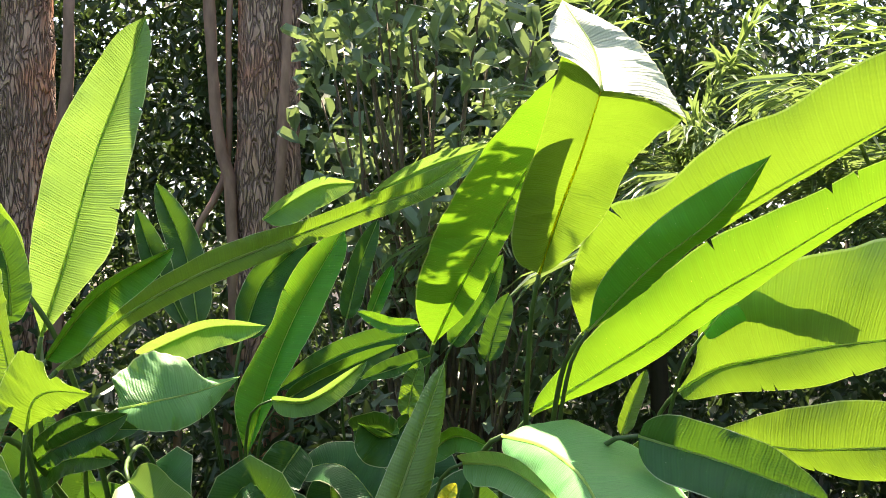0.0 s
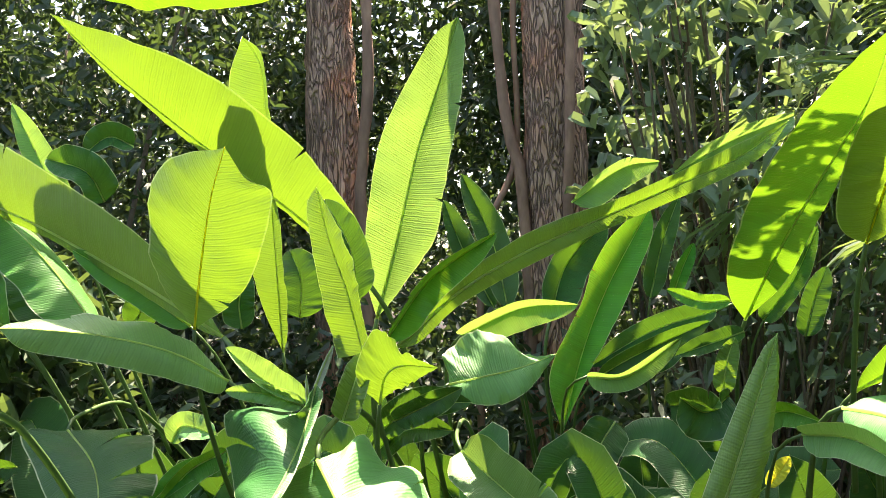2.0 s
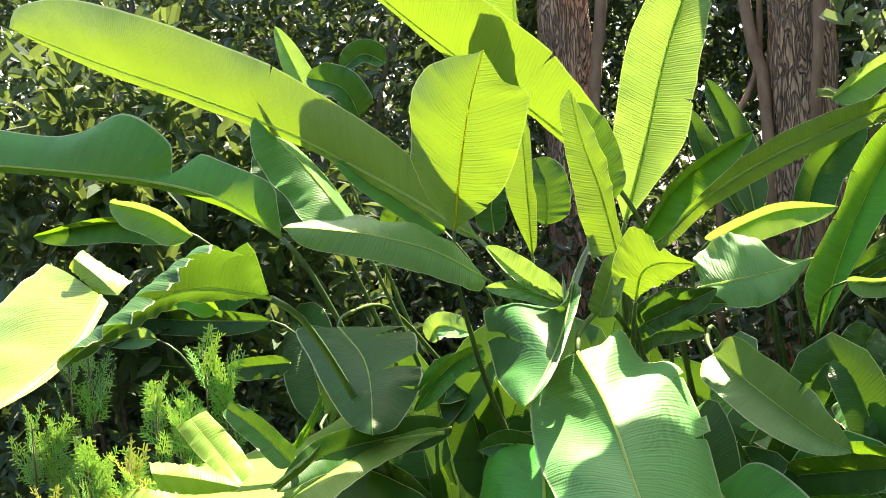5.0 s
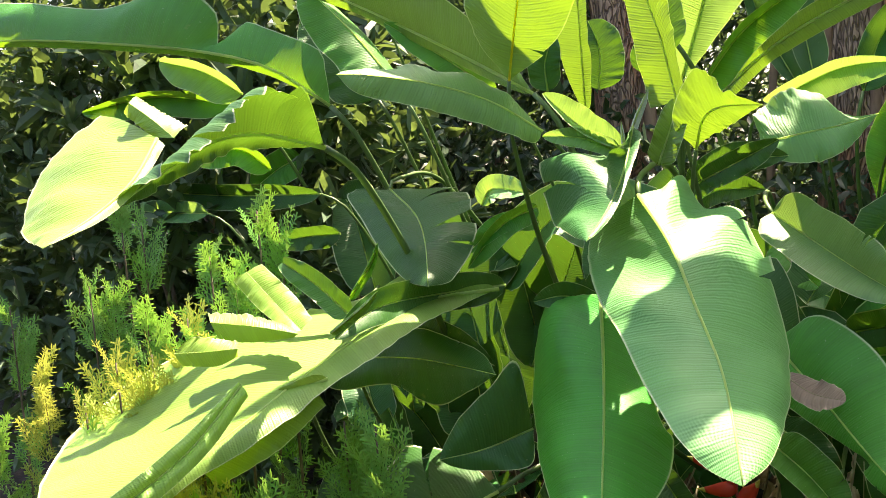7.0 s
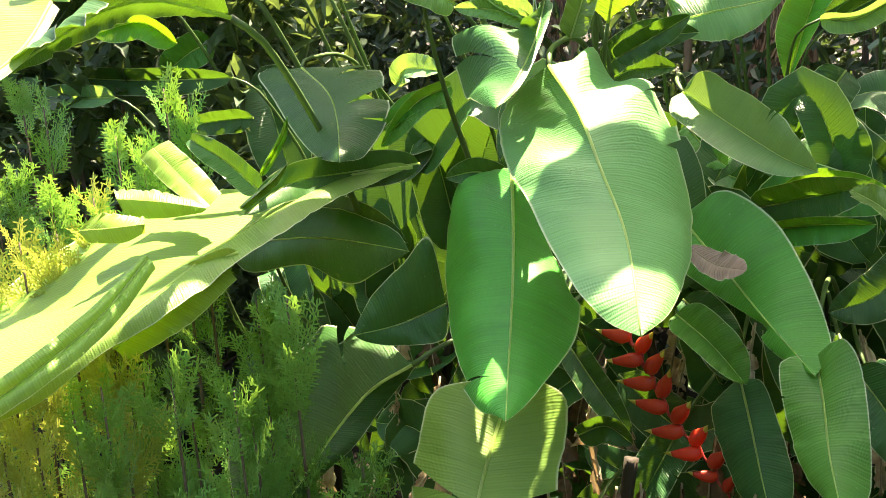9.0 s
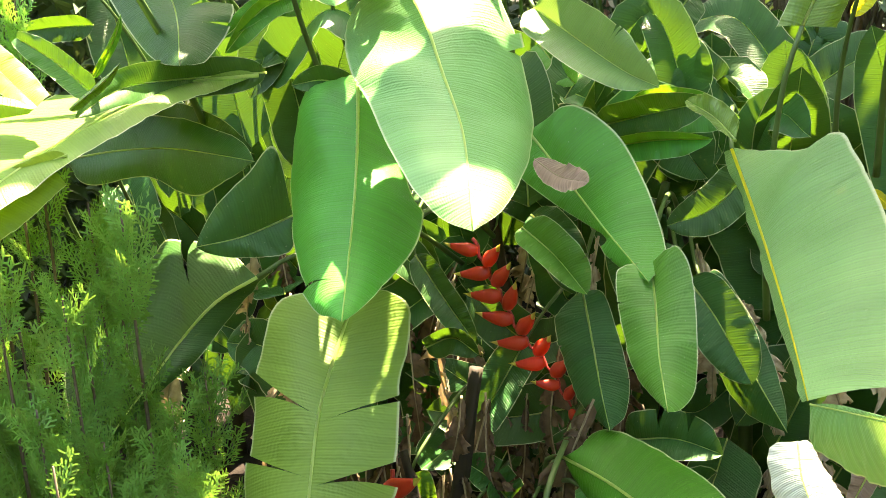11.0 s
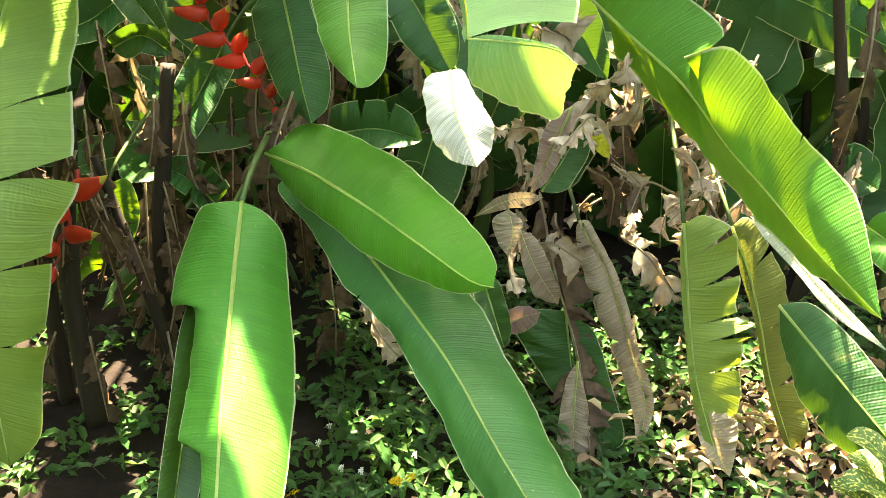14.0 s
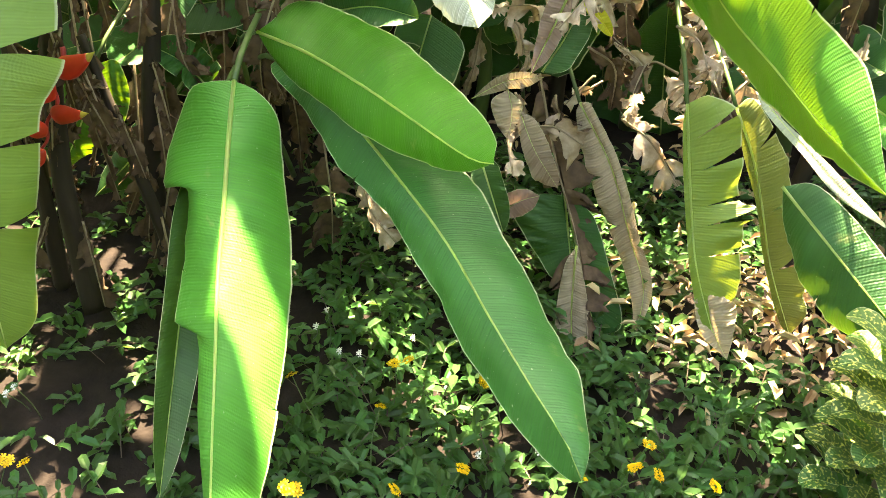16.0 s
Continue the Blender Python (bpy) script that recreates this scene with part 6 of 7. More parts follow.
stalked(HELICONIA[1], [(-1.018, 2.200, 0.988), (-0.918, 2.150, 0.893), (-0.822, 2.100, 0.812)], 0.043, 35, 19, (0.35, -0.88, 0.33), DARK, rib=RIB)
stalked(HELICONIA[1], [(-0.856, 2.700, 1.462), (-0.791, 2.650, 1.408), (-0.722, 2.600, 1.364)], 0.049, 19, 19, (0.24, -0.96, 0.13), GREEN, rib=RIB)
stalked(HELICONIA[1], [(-0.954, 2.100, 0.792), (-0.883, 2.100, 0.824), (-0.819, 2.100, 0.789)], 0.042, 51, 19, (0.39, -0.86, 0.33), DARK, rib=RIB)
stalked(HELICONIA[1], [(-0.986, 2.300, 1.966), (-0.999, 2.300, 2.089), (-1.062, 2.300, 2.212)], 0.057, 19, 37, (0.45, -0.89, -0.03), DARK, rib=RIB)
stalked(HELICONIA[1], [(-0.954, 2.430, 1.657), (-0.844, 2.380, 1.705), (-0.741, 2.330, 1.751)], 0.038, 43, 19, (0.32, -0.94, 0.12), DARK, rib=RIB)
stalked(HELICONIA[1], [(-1.313, 2.230, 1.576), (-1.362, 2.130, 1.581), (-1.408, 2.030, 1.522)], 0.030, 41, 19, (0.53, -0.83, 0.17), GREEN, rib=RIB)
stalked(HELICONIA[1], [(-1.319, 2.330, 1.902), (-1.323, 2.330, 1.974), (-1.295, 2.330, 2.045)], 0.047, 19, 35, (0.49, -0.87, 0.01), DARK, rib=RIB)
stalked(HELICONIA[1], [(-1.355, 2.730, 1.910), (-1.349, 2.730, 2.026), (-1.381, 2.730, 2.111)], 0.071, 19, 19, (0.44, -0.90, -0.01), DARK, rib=RIB)
stalked(HELICONIA[1], [(-1.182, 2.630, 1.941), (-1.142, 2.630, 2.034), (-1.122, 2.630, 2.095)], 0.050, 19, 19, (0.39, -0.92, -0.01), DARK, rib=RIB)
stalked(HELICONIA[1], [(-1.344, 2.100, 1.437), (-1.429, 1.940, 1.440), (-1.462, 1.740, 1.442), (-1.477, 1.600, 1.399)], 0.046, 19, 19, (0.57, -0.80, 0.16), DARK, stalk=False, rib=RIB)
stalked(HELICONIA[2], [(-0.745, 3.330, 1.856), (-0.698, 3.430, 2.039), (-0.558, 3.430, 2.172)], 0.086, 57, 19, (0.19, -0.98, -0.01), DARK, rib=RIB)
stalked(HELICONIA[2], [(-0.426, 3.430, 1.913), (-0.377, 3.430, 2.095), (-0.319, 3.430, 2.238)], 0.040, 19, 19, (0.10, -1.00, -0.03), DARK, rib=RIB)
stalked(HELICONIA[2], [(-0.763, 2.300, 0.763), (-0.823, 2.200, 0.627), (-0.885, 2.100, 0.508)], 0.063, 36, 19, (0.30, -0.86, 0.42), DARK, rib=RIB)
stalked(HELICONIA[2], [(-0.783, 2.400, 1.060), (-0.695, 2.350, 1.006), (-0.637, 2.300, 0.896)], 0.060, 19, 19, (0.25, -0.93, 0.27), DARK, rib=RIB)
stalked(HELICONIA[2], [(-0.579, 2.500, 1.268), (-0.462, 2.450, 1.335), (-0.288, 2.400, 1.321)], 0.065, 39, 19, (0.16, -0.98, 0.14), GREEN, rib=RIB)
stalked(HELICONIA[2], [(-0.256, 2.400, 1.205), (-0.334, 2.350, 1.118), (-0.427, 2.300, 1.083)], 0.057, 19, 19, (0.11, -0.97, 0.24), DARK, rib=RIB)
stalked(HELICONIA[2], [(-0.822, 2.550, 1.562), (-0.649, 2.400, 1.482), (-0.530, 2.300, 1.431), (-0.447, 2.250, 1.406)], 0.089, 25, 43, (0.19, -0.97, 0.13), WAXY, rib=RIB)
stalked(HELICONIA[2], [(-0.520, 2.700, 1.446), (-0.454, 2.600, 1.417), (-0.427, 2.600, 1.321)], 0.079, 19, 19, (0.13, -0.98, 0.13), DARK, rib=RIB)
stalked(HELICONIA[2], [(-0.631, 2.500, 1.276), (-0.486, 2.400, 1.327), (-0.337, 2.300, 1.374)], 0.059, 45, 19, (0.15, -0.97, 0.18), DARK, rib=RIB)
stalked(HELICONIA[2], [(-0.585, 2.400, 1.243), (-0.466, 2.350, 1.272), (-0.335, 2.300, 1.289)], 0.049, 64, 19, (0.14, -0.97, 0.20), GREEN, rib=RIB)
stalked(HELICONIA[2], [(-0.618, 1.650, 0.485), (-0.587, 1.420, 0.314), (-0.553, 1.160, 0.130)], 0.045, 19, 45, (0.33, -0.70, 0.63), DARK, rib=RIB)
stalked(HELICONIA[2], [(-0.467, 2.100, 0.627), (-0.352, 2.050, 0.674), (-0.244, 2.000, 0.680)], 0.066, 19, 41, (0.17, -0.89, 0.42), DARK, tears=[(0, 0.4, 0.7, 0.05), (0, 0.65, 0.7, 0.05)], rib=RIB)
stalked(HELICONIA[2], [(-0.729, 2.050, 0.448), (-0.768, 2.020, 0.518), (-0.831, 2.000, 0.565)], 0.056, 45, 19, (0.34, -0.82, 0.46), DARK, wave=0.03, tears=[(1, 0.3, 0.8, 0.05), (1, 0.5, 0.8, 0.05), (0, 0.5, 0.8, 0.05)], rib=RIB)
stalked(HELICONIA[2], [(-0.744, 2.200, 1.080), (-0.652, 2.150, 1.034), (-0.563, 2.100, 0.966)], 0.061, 19, 51, (0.30, -0.92, 0.25), GREEN, rib=RIB)
stalked(HELICONIA[2], [(-0.368, 2.250, 0.976), (-0.294, 2.200, 0.905), (-0.206, 2.150, 0.782)], 0.067, 19, 19, (0.14, -0.94, 0.30), DARK, rib=RIB)
stalked(HELICONIA[2], [(-0.367, 2.000, 0.273), (-0.335, 1.970, 0.203), (-0.278, 1.950, 0.145)], 0.039, 36, 19, (0.16, -0.81, 0.56), DRY, wave=0.03, curl=(40, 40), rib=RIB_DRY)
stalked(HELICONIA[2], [(-0.311, 3.200, 1.861), (-0.340, 3.150, 1.780), (-0.434, 3.100, 1.702)], 0.054, 19, 19, (0.13, -0.99, 0.08), DARK, rib=RIB)
stalked(HELICONIA[2], [(-0.369, 3.600, 1.917), (-0.329, 3.600, 2.013), (-0.290, 3.600, 2.090)], 0.033, 45, 19, (0.11, -0.99, 0.00), GREEN, rib=RIB)
stalked(HELICONIA[2], [(-0.523, 2.930, 1.710), (-0.410, 2.930, 1.771), (-0.209, 2.930, 1.859)], 0.045, 55, 19, (0.12, -0.99, 0.08), DARK, rib=RIB)
stalked(HELICONIA[2], [(-0.537, 2.830, 1.721), (-0.424, 2.780, 1.724), (-0.270, 2.730, 1.829)], 0.039, 67, 19, (0.14, -0.99, 0.10), WAXY, rib=RIB)
stalked(HELICONIA[2], [(-0.483, 2.930, 1.582), (-0.526, 2.880, 1.511), (-0.554, 2.830, 1.427)], 0.069, 19, 19, (0.16, -0.97, 0.17), DARK, rib=RIB)
stalked(HELICONIA[2], [(-0.312, 2.780, 1.649), (-0.224, 2.730, 1.655), (-0.130, 2.630, 1.600)], 0.080, 68, 19, (0.06, -0.99, 0.13), DARK, rib=RIB)
stalked(HELICONIA[2], [(-0.548, 2.780, 2.200), (-0.421, 2.880, 2.293), (-0.325, 2.930, 2.308)], 0.058, 77, 19, (0.13, -0.99, -0.10), WAXY, stalk=False, rib=RIB)
stalked(HELICONIA[2], [(-0.287, 2.980, 2.280), (-0.129, 3.130, 2.376), (0.047, 3.330, 2.459)], 0.074, 71, 19, (0.02, -0.99, -0.12), WAXY, stalk=False, rib=RIB)
stalked(HELICONIA[3], [(-0.246, 1.880, 1.360), (-0.294, 1.950, 1.390), (-0.352, 2.000, 1.413)], 0.034, 64, 19, (0.15, -0.98, 0.13), YOUNG, wave=0.04, rib=RIB)
stalked(HELICONIA[3], [(0.017, 2.000, 0.586), (0.058, 2.050, 0.647), (0.093, 2.100, 0.722)], 0.046, 36, 19, (-0.02, -0.90, 0.43), DARK, rib=RIB)
stalked(HELICONIA[3], [(0.012, 2.100, 0.534), (0.070, 2.000, 0.370), (0.143, 1.920, 0.191), (0.196, 1.760, -0.014)], 0.056, 19, 26, (-0.04, -0.84, 0.55), DRY, wave=0.05, ragged=0.7, curl=(80, 80), tears=[(0, 0.3, 0.8, 0.02), (1, 0.5, 0.8, 0.02), (0, 0.6, 0.8, 0.02)], rib=RIB_DRY)
stalked(HELICONIA[3], [(0.292, 2.000, 0.611), (0.230, 1.980, 0.639), (0.204, 1.950, 0.582)], 0.025, 19, 19, (-0.10, -0.91, 0.41), DRY, wave=0.04, ragged=0.4, curl=(40, 40), rib=RIB_DRY)
stalked(HELICONIA[3], [(0.208, 2.150, 0.417), (0.274, 2.100, 0.394), (0.353, 2.080, 0.296)], 0.042, 56, 19, (-0.11, -0.87, 0.48), DRY, wave=0.04, ragged=0.4, rib=RIB_DRY)
stalked(HELICONIA[3], [(-0.089, 1.850, 0.454), (-0.060, 1.800, 0.407), (-0.027, 1.760, 0.341)], 0.034, 19, 29, (0.04, -0.84, 0.54), DARK, rib=RIB)
stalked(HELICONIA[3], [(-0.072, 3.200, 1.842), (0.017, 3.100, 1.962), (0.084, 3.000, 2.106)], 0.046, 19, 43, (0.01, -1.00, 0.02), DARK, rib=RIB)
stalked(HELICONIA[3], [(0.298, 1.900, 1.764), (0.424, 1.800, 1.735), (0.532, 1.650, 1.707)], 0.063, 38, 20, (-0.22, -0.96, 0.17), DARK, rib=RIB)
stalked(HELICONIA[3], [(-0.002, 2.000, 1.702), (0.078, 1.900, 1.710), (0.162, 1.750, 1.677)], 0.042, 62, 19, (-0.01, -0.98, 0.18), WAXY, rib=RIB)
stalked(HELICONIA[3], [(-0.154, 2.600, 1.696), (-0.207, 2.550, 1.663), (-0.260, 2.500, 1.704)], 0.072, 19, 75, (0.11, -0.98, 0.15), DARK, rib=RIB)
stalked(HELICONIA[3], [(-0.155, 3.000, 1.910), (-0.238, 3.000, 1.911), (-0.329, 3.000, 1.949)], 0.024, 19, 19, (0.11, -0.99, 0.04), GREEN, rib=RIB)
stalked(HELICONIA[3], [(-0.199, 3.100, 1.879), (-0.375, 3.050, 1.829), (-0.562, 3.000, 1.730)], 0.045, 37, 19, (0.15, -0.99, 0.07), DARK, rib=RIB)
stalked(HELICONIA[3], [(-0.121, 2.950, 1.826), (-0.213, 2.900, 1.797), (-0.300, 2.850, 1.772)], 0.033, 49, 19, (0.10, -0.99, 0.08), DARK, rib=RIB)
stalked(HELICONIA[3], [(0.033, 2.900, 1.813), (0.065, 2.900, 1.920), (0.097, 2.900, 1.996)], 0.039, 38, 19, (-0.00, -1.00, 0.04), DARK, rib=RIB)
stalked(HELICONIA[3], [(-0.184, 2.900, 1.662), (-0.167, 2.900, 1.754), (-0.144, 2.900, 1.815)], 0.033, 19, 19, (0.08, -0.99, 0.10), YOUNG, rib=RIB)
stalked(HELICONIA[3], [(-0.115, 2.530, 1.617), (-0.039, 2.530, 1.668), (0.050, 2.430, 1.658)], 0.039, 59, 19, (-0.01, -0.99, 0.14), GREEN, rib=RIB)
stalked(HELICONIA[4], [(0.499, 2.200, 1.272), (0.546, 2.150, 1.184), (0.597, 2.100, 1.076)], 0.118, 19, 19, (-0.25, -0.95, 0.20), DARK, rib=RIB)
stalked(HELICONIA[4], [(0.690, 2.000, 0.577), (0.725, 1.900, 0.584), (0.790, 1.800, 0.562)], 0.052, 19, 19, (-0.33, -0.84, 0.43), GREEN, rib=RIB)
stalked(HELICONIA[4], [(0.371, 2.050, 0.582), (0.415, 2.020, 0.523), (0.473, 2.000, 0.459)], 0.026, 41, 19, (-0.18, -0.88, 0.44), DRY, wave=0.04, ragged=0.5, curl=(40, 40), rib=RIB_DRY)
stalked(HELICONIA[4], [(0.600, 1.800, 0.501), (0.627, 1.780, 0.426), (0.646, 1.760, 0.361)], 0.020, 19, 34, (-0.29, -0.81, 0.51), DRY, curl=(50, 50), rib=RIB_DRY)
stalked(HELICONIA[4], [(0.356, 2.600, 1.660), (0.385, 2.600, 1.740), (0.419, 2.600, 1.814)], 0.024, 34, 19, (-0.13, -0.98, 0.12), YOUNG, rib=RIB)

# crumpled dry scraps hanging by the torn leaves
for k in range(46):
    c = np.array((hr.uniform(-0.05, 0.5), 0, hr.uniform(0.4, 0.95)))
    c[1] = hr.uniform(1.95, 2.3) + 0.25 * max(0, c[0] - 0.1) + 0.25 * max(0, c[2] - 0.75)
    d = np.array((hr.uniform(-0.7, 0.7), hr.uniform(-0.6, 0.4), hr.uniform(-1, 0.4)))
    d = unit(d) * hr.uniform(0.07, 0.18)
    bend = np.array((hr.uniform(-0.03, 0.03), hr.uniform(-0.03, 0.03), hr.uniform(0, 0.03)))
    stalked(HELICONIA[3 + k % 2], [c, c + d * 0.5 + bend, c + d], hr.uniform(0.02, 0.045), 0, 0, (hr.uniform(-0.5, 0.5), -1, hr.uniform(-0.3, 0.6)), DRY,
            rib=RIB_DRY, rib_r=0.002, ragged=0.6, wave=0.07, curl=(hr.uniform(-110, 110), hr.uniform(-110, 110)), res=(22, 6))
# filler leaves deep inside the clumps, added in dark green to deepen the shade
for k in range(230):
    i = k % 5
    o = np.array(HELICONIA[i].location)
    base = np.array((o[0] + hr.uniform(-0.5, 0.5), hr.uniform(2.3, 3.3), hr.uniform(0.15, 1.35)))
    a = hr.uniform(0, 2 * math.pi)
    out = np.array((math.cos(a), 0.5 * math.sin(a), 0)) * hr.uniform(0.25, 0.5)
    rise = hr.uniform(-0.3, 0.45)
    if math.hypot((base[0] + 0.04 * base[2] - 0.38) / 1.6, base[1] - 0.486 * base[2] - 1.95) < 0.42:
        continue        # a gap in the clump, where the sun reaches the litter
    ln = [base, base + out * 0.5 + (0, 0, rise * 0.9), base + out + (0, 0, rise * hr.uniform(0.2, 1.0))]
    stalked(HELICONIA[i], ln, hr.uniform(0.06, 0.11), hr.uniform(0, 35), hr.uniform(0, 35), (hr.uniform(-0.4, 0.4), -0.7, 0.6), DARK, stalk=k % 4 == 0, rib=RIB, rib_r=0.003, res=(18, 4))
# upright dark fillers added like a wall, to block light from the interior
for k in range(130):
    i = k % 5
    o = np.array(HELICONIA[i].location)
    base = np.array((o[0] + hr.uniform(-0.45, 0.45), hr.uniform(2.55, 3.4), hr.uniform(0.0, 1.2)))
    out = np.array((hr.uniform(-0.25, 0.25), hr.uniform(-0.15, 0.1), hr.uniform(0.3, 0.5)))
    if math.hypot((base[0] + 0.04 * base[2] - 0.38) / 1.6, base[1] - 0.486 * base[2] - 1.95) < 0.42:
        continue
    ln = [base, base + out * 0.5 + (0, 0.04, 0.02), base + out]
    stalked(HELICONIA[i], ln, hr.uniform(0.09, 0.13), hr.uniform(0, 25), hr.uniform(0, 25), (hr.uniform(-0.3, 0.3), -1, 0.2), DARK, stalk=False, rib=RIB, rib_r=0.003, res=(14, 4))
# hanging dead leaves round the stems
for k in range(46):
    i = k % 5
    o = np.array(HELICONIA[i].location)
    base = np.array((o[0] + hr.uniform(-0.45, 0.45), hr.uniform(2.15, 2.8), hr.uniform(0.4, 1.05)))
    end = base + np.array((hr.uniform(-0.12, 0.12), hr.uniform(-0.12, 0.05), -hr.uniform(0.25, 0.45)))
    mid = (base + end) / 2 + np.array((hr.uniform(-0.05, 0.05), -0.05, 0.03))
    stalked(HELICONIA[i], [base, mid, end], hr.uniform(0.02, 0.04), hr.uniform(-20, 40), hr.uniform(-20, 40), (0, -1, 0.2), DRY)
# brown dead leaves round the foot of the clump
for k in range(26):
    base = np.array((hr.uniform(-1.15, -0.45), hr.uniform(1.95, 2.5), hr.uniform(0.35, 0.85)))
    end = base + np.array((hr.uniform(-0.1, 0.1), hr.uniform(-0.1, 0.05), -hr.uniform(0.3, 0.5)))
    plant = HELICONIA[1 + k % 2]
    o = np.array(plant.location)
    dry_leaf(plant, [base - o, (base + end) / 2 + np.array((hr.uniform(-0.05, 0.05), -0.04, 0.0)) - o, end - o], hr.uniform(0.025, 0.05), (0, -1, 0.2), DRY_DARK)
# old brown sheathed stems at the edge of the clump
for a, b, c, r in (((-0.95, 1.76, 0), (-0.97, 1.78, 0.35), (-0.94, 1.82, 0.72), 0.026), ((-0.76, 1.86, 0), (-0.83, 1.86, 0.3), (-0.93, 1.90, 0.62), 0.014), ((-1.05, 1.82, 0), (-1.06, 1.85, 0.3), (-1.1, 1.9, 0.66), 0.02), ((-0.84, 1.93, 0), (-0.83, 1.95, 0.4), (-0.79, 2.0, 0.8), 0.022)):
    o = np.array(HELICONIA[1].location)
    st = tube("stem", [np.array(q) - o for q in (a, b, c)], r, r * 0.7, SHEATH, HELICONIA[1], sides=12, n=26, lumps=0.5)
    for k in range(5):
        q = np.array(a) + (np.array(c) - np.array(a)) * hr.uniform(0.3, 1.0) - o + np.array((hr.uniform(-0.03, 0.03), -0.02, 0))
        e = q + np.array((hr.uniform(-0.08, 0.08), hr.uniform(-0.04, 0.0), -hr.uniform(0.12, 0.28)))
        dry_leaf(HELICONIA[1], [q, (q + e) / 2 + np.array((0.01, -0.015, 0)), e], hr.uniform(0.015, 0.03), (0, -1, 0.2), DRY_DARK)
# sheathed stems
for k in range(34):
    i = k % 5
    p = (hr.uniform(-0.4, 0.4), hr.uniform(0.0, 0.6), 0)
    top = (p[0] + hr.uniform(-0.12, 0.12), p[1] + hr.uniform(-0.1, 0.1), hr.uniform(0.6, 1.15))
    tube("stem", [p, (p[0] + hr.uniform(-0.03, 0.03), p[1], top[2] * 0.5), top], 0.026, 0.012, SHEATH if k % 3 else STALK, HELICONIA[i], sides=9, n=16, lumps=0.25)


# ---- red hanging flowers ----
def boat(length, height, thick):
    """A boat-shaped bract along +x, split into a red body and a yellow lip."""
    n, m = 12, 8

    def ring(s):
        f = 0.55 + 0.45 * math.sin(s / 0.28 * math.pi / 2) if s < 0.28 else max(0.03, 1 - ((s - 0.28) / 0.72) ** 1.35)
        h, w = height * f, thick * f
        out = []
        for j in range(m):
            a = 2 * math.pi * j / m
            z = math.sin(a)
            out.append(Vector((s * length, math.cos(a) * w * (1 - 0.35 * z) * 0.5, z * h * 0.5 + 0.26 * length * s * s)))
        return out

    def section(s0, s1, steps):
        bm = bmesh.new()
        rows = [[bm.verts.new(p) for p in ring(s0 + (s1 - s0) * i / steps)] for i in range(steps + 1)]
        for a, b in zip(rows, rows[1:]):
            for j in range(m):
                bm.faces.new((a[j], a[(j + 1) % m], b[(j + 1) % m], b[j]))
        bm.faces.new(rows[0][::-1])
        bm.faces.new(rows[-1])
        return bm

    return section(0, 0.80, n), section(0.795, 1.0, 5)


def mesh_of(name, bm, material):
    me = bpy.data.meshes.new(name)
    bm.to_mesh(me)
    bm.free()
    me.materials.append(material)
    me.polygons.foreach_set("use_smooth", [True] * len(me.polygons))
    return me


_a, _b = boat(0.078, 0.036, 0.028)
BODY, LIP = mesh_of("bract", _a, RED), mesh_of("tip", _b, BRACT_TIP)


def flower(points, count, label, left_way, right_way, start=0.06, big=1.0):
    fl = tagged(new("heliconia_flower"), label=label, category="flower", group="red heliconia flowers")
    o = np.array(points[0])
    fl.location = tuple(o)
    line, _ = smooth_line([np.array(p) - o for p in points], 60)
    zig = [q + np.array((0.006 * math.sin(i * math.pi * count / 59), 0, 0)) for i, q in enumerate(line)]
    tube("rachis", zig[::2], 0.005, 0.003, RACHIS, fl, sides=7, n=40)
    for k in range(count):
        s = start + (1 - start) * k / (count - 1)
        q = zig[min(59, round(s * 59))]
        w = np.array(left_way if k % 2 == 0 else right_way) + np.random.RandomState(k).normal(0, 0.10, 3)
        if k == count - 1:
            w = unit(line[-1] - line[-8]) + np.array((0, -0.2, 0))
        x = Vector(unit(w))
        z = Vector((0, -0.1, 1)) - x * x.dot(Vector((0, -0.1, 1)))
        z.normalize()
        y = z.cross(x)
        m = Matrix((x, y, z)).transposed().to_4x4()
        size = big * (0.85 + 0.3 * math.sin(math.pi * (0.2 + 0.7 * s))) * (1.0 if k < count - 3 else 0.85)
        br = new("bract", BODY)
        br.parent = fl
        br.matrix_basis = Matrix.Translation(q) @ m @ Matrix.Scale(size, 4)
        tp = tagged(new("tip", LIP), label="yellow-green tip")
        tp.parent = br
    return fl


flower([(-0.876, 2.220, 1.037), (-0.813, 2.200, 0.937), (-0.749, 2.180, 0.836), (-0.663, 2.160, 0.752), (-0.605, 2.140, 0.665)], 15, "hanging red heliconia flower with yellow-tipped bracts", (-0.9, -0.25, -0.12), (0.62, -0.45, 0.55))
flower([(-0.854, 1.680, 0.700), (-0.869, 1.660, 0.642), (-0.882, 1.650, 0.579), (-0.917, 1.640, 0.500)], 5, "shorter hanging red heliconia flower among leaves", (0.85, -0.25, 0.2), (-0.7, -0.4, 0.25), start=0.2, big=1.2)
blade([(-0.703, 2.160, 1.251), (-0.637, 2.130, 1.222), (-0.564, 2.100, 1.220)], 0.036, 5, 5, (0.1, -0.7, 0.7), BROWN_LEAF, None, rib=RIB_DRY, rib_r=0.002, label="dry pinkish brown fallen leaf lying on a green leaf", name="fallen_leaf", round_base=0.7, tip_from=0.6)[0]["category"] = "fallen leaf"
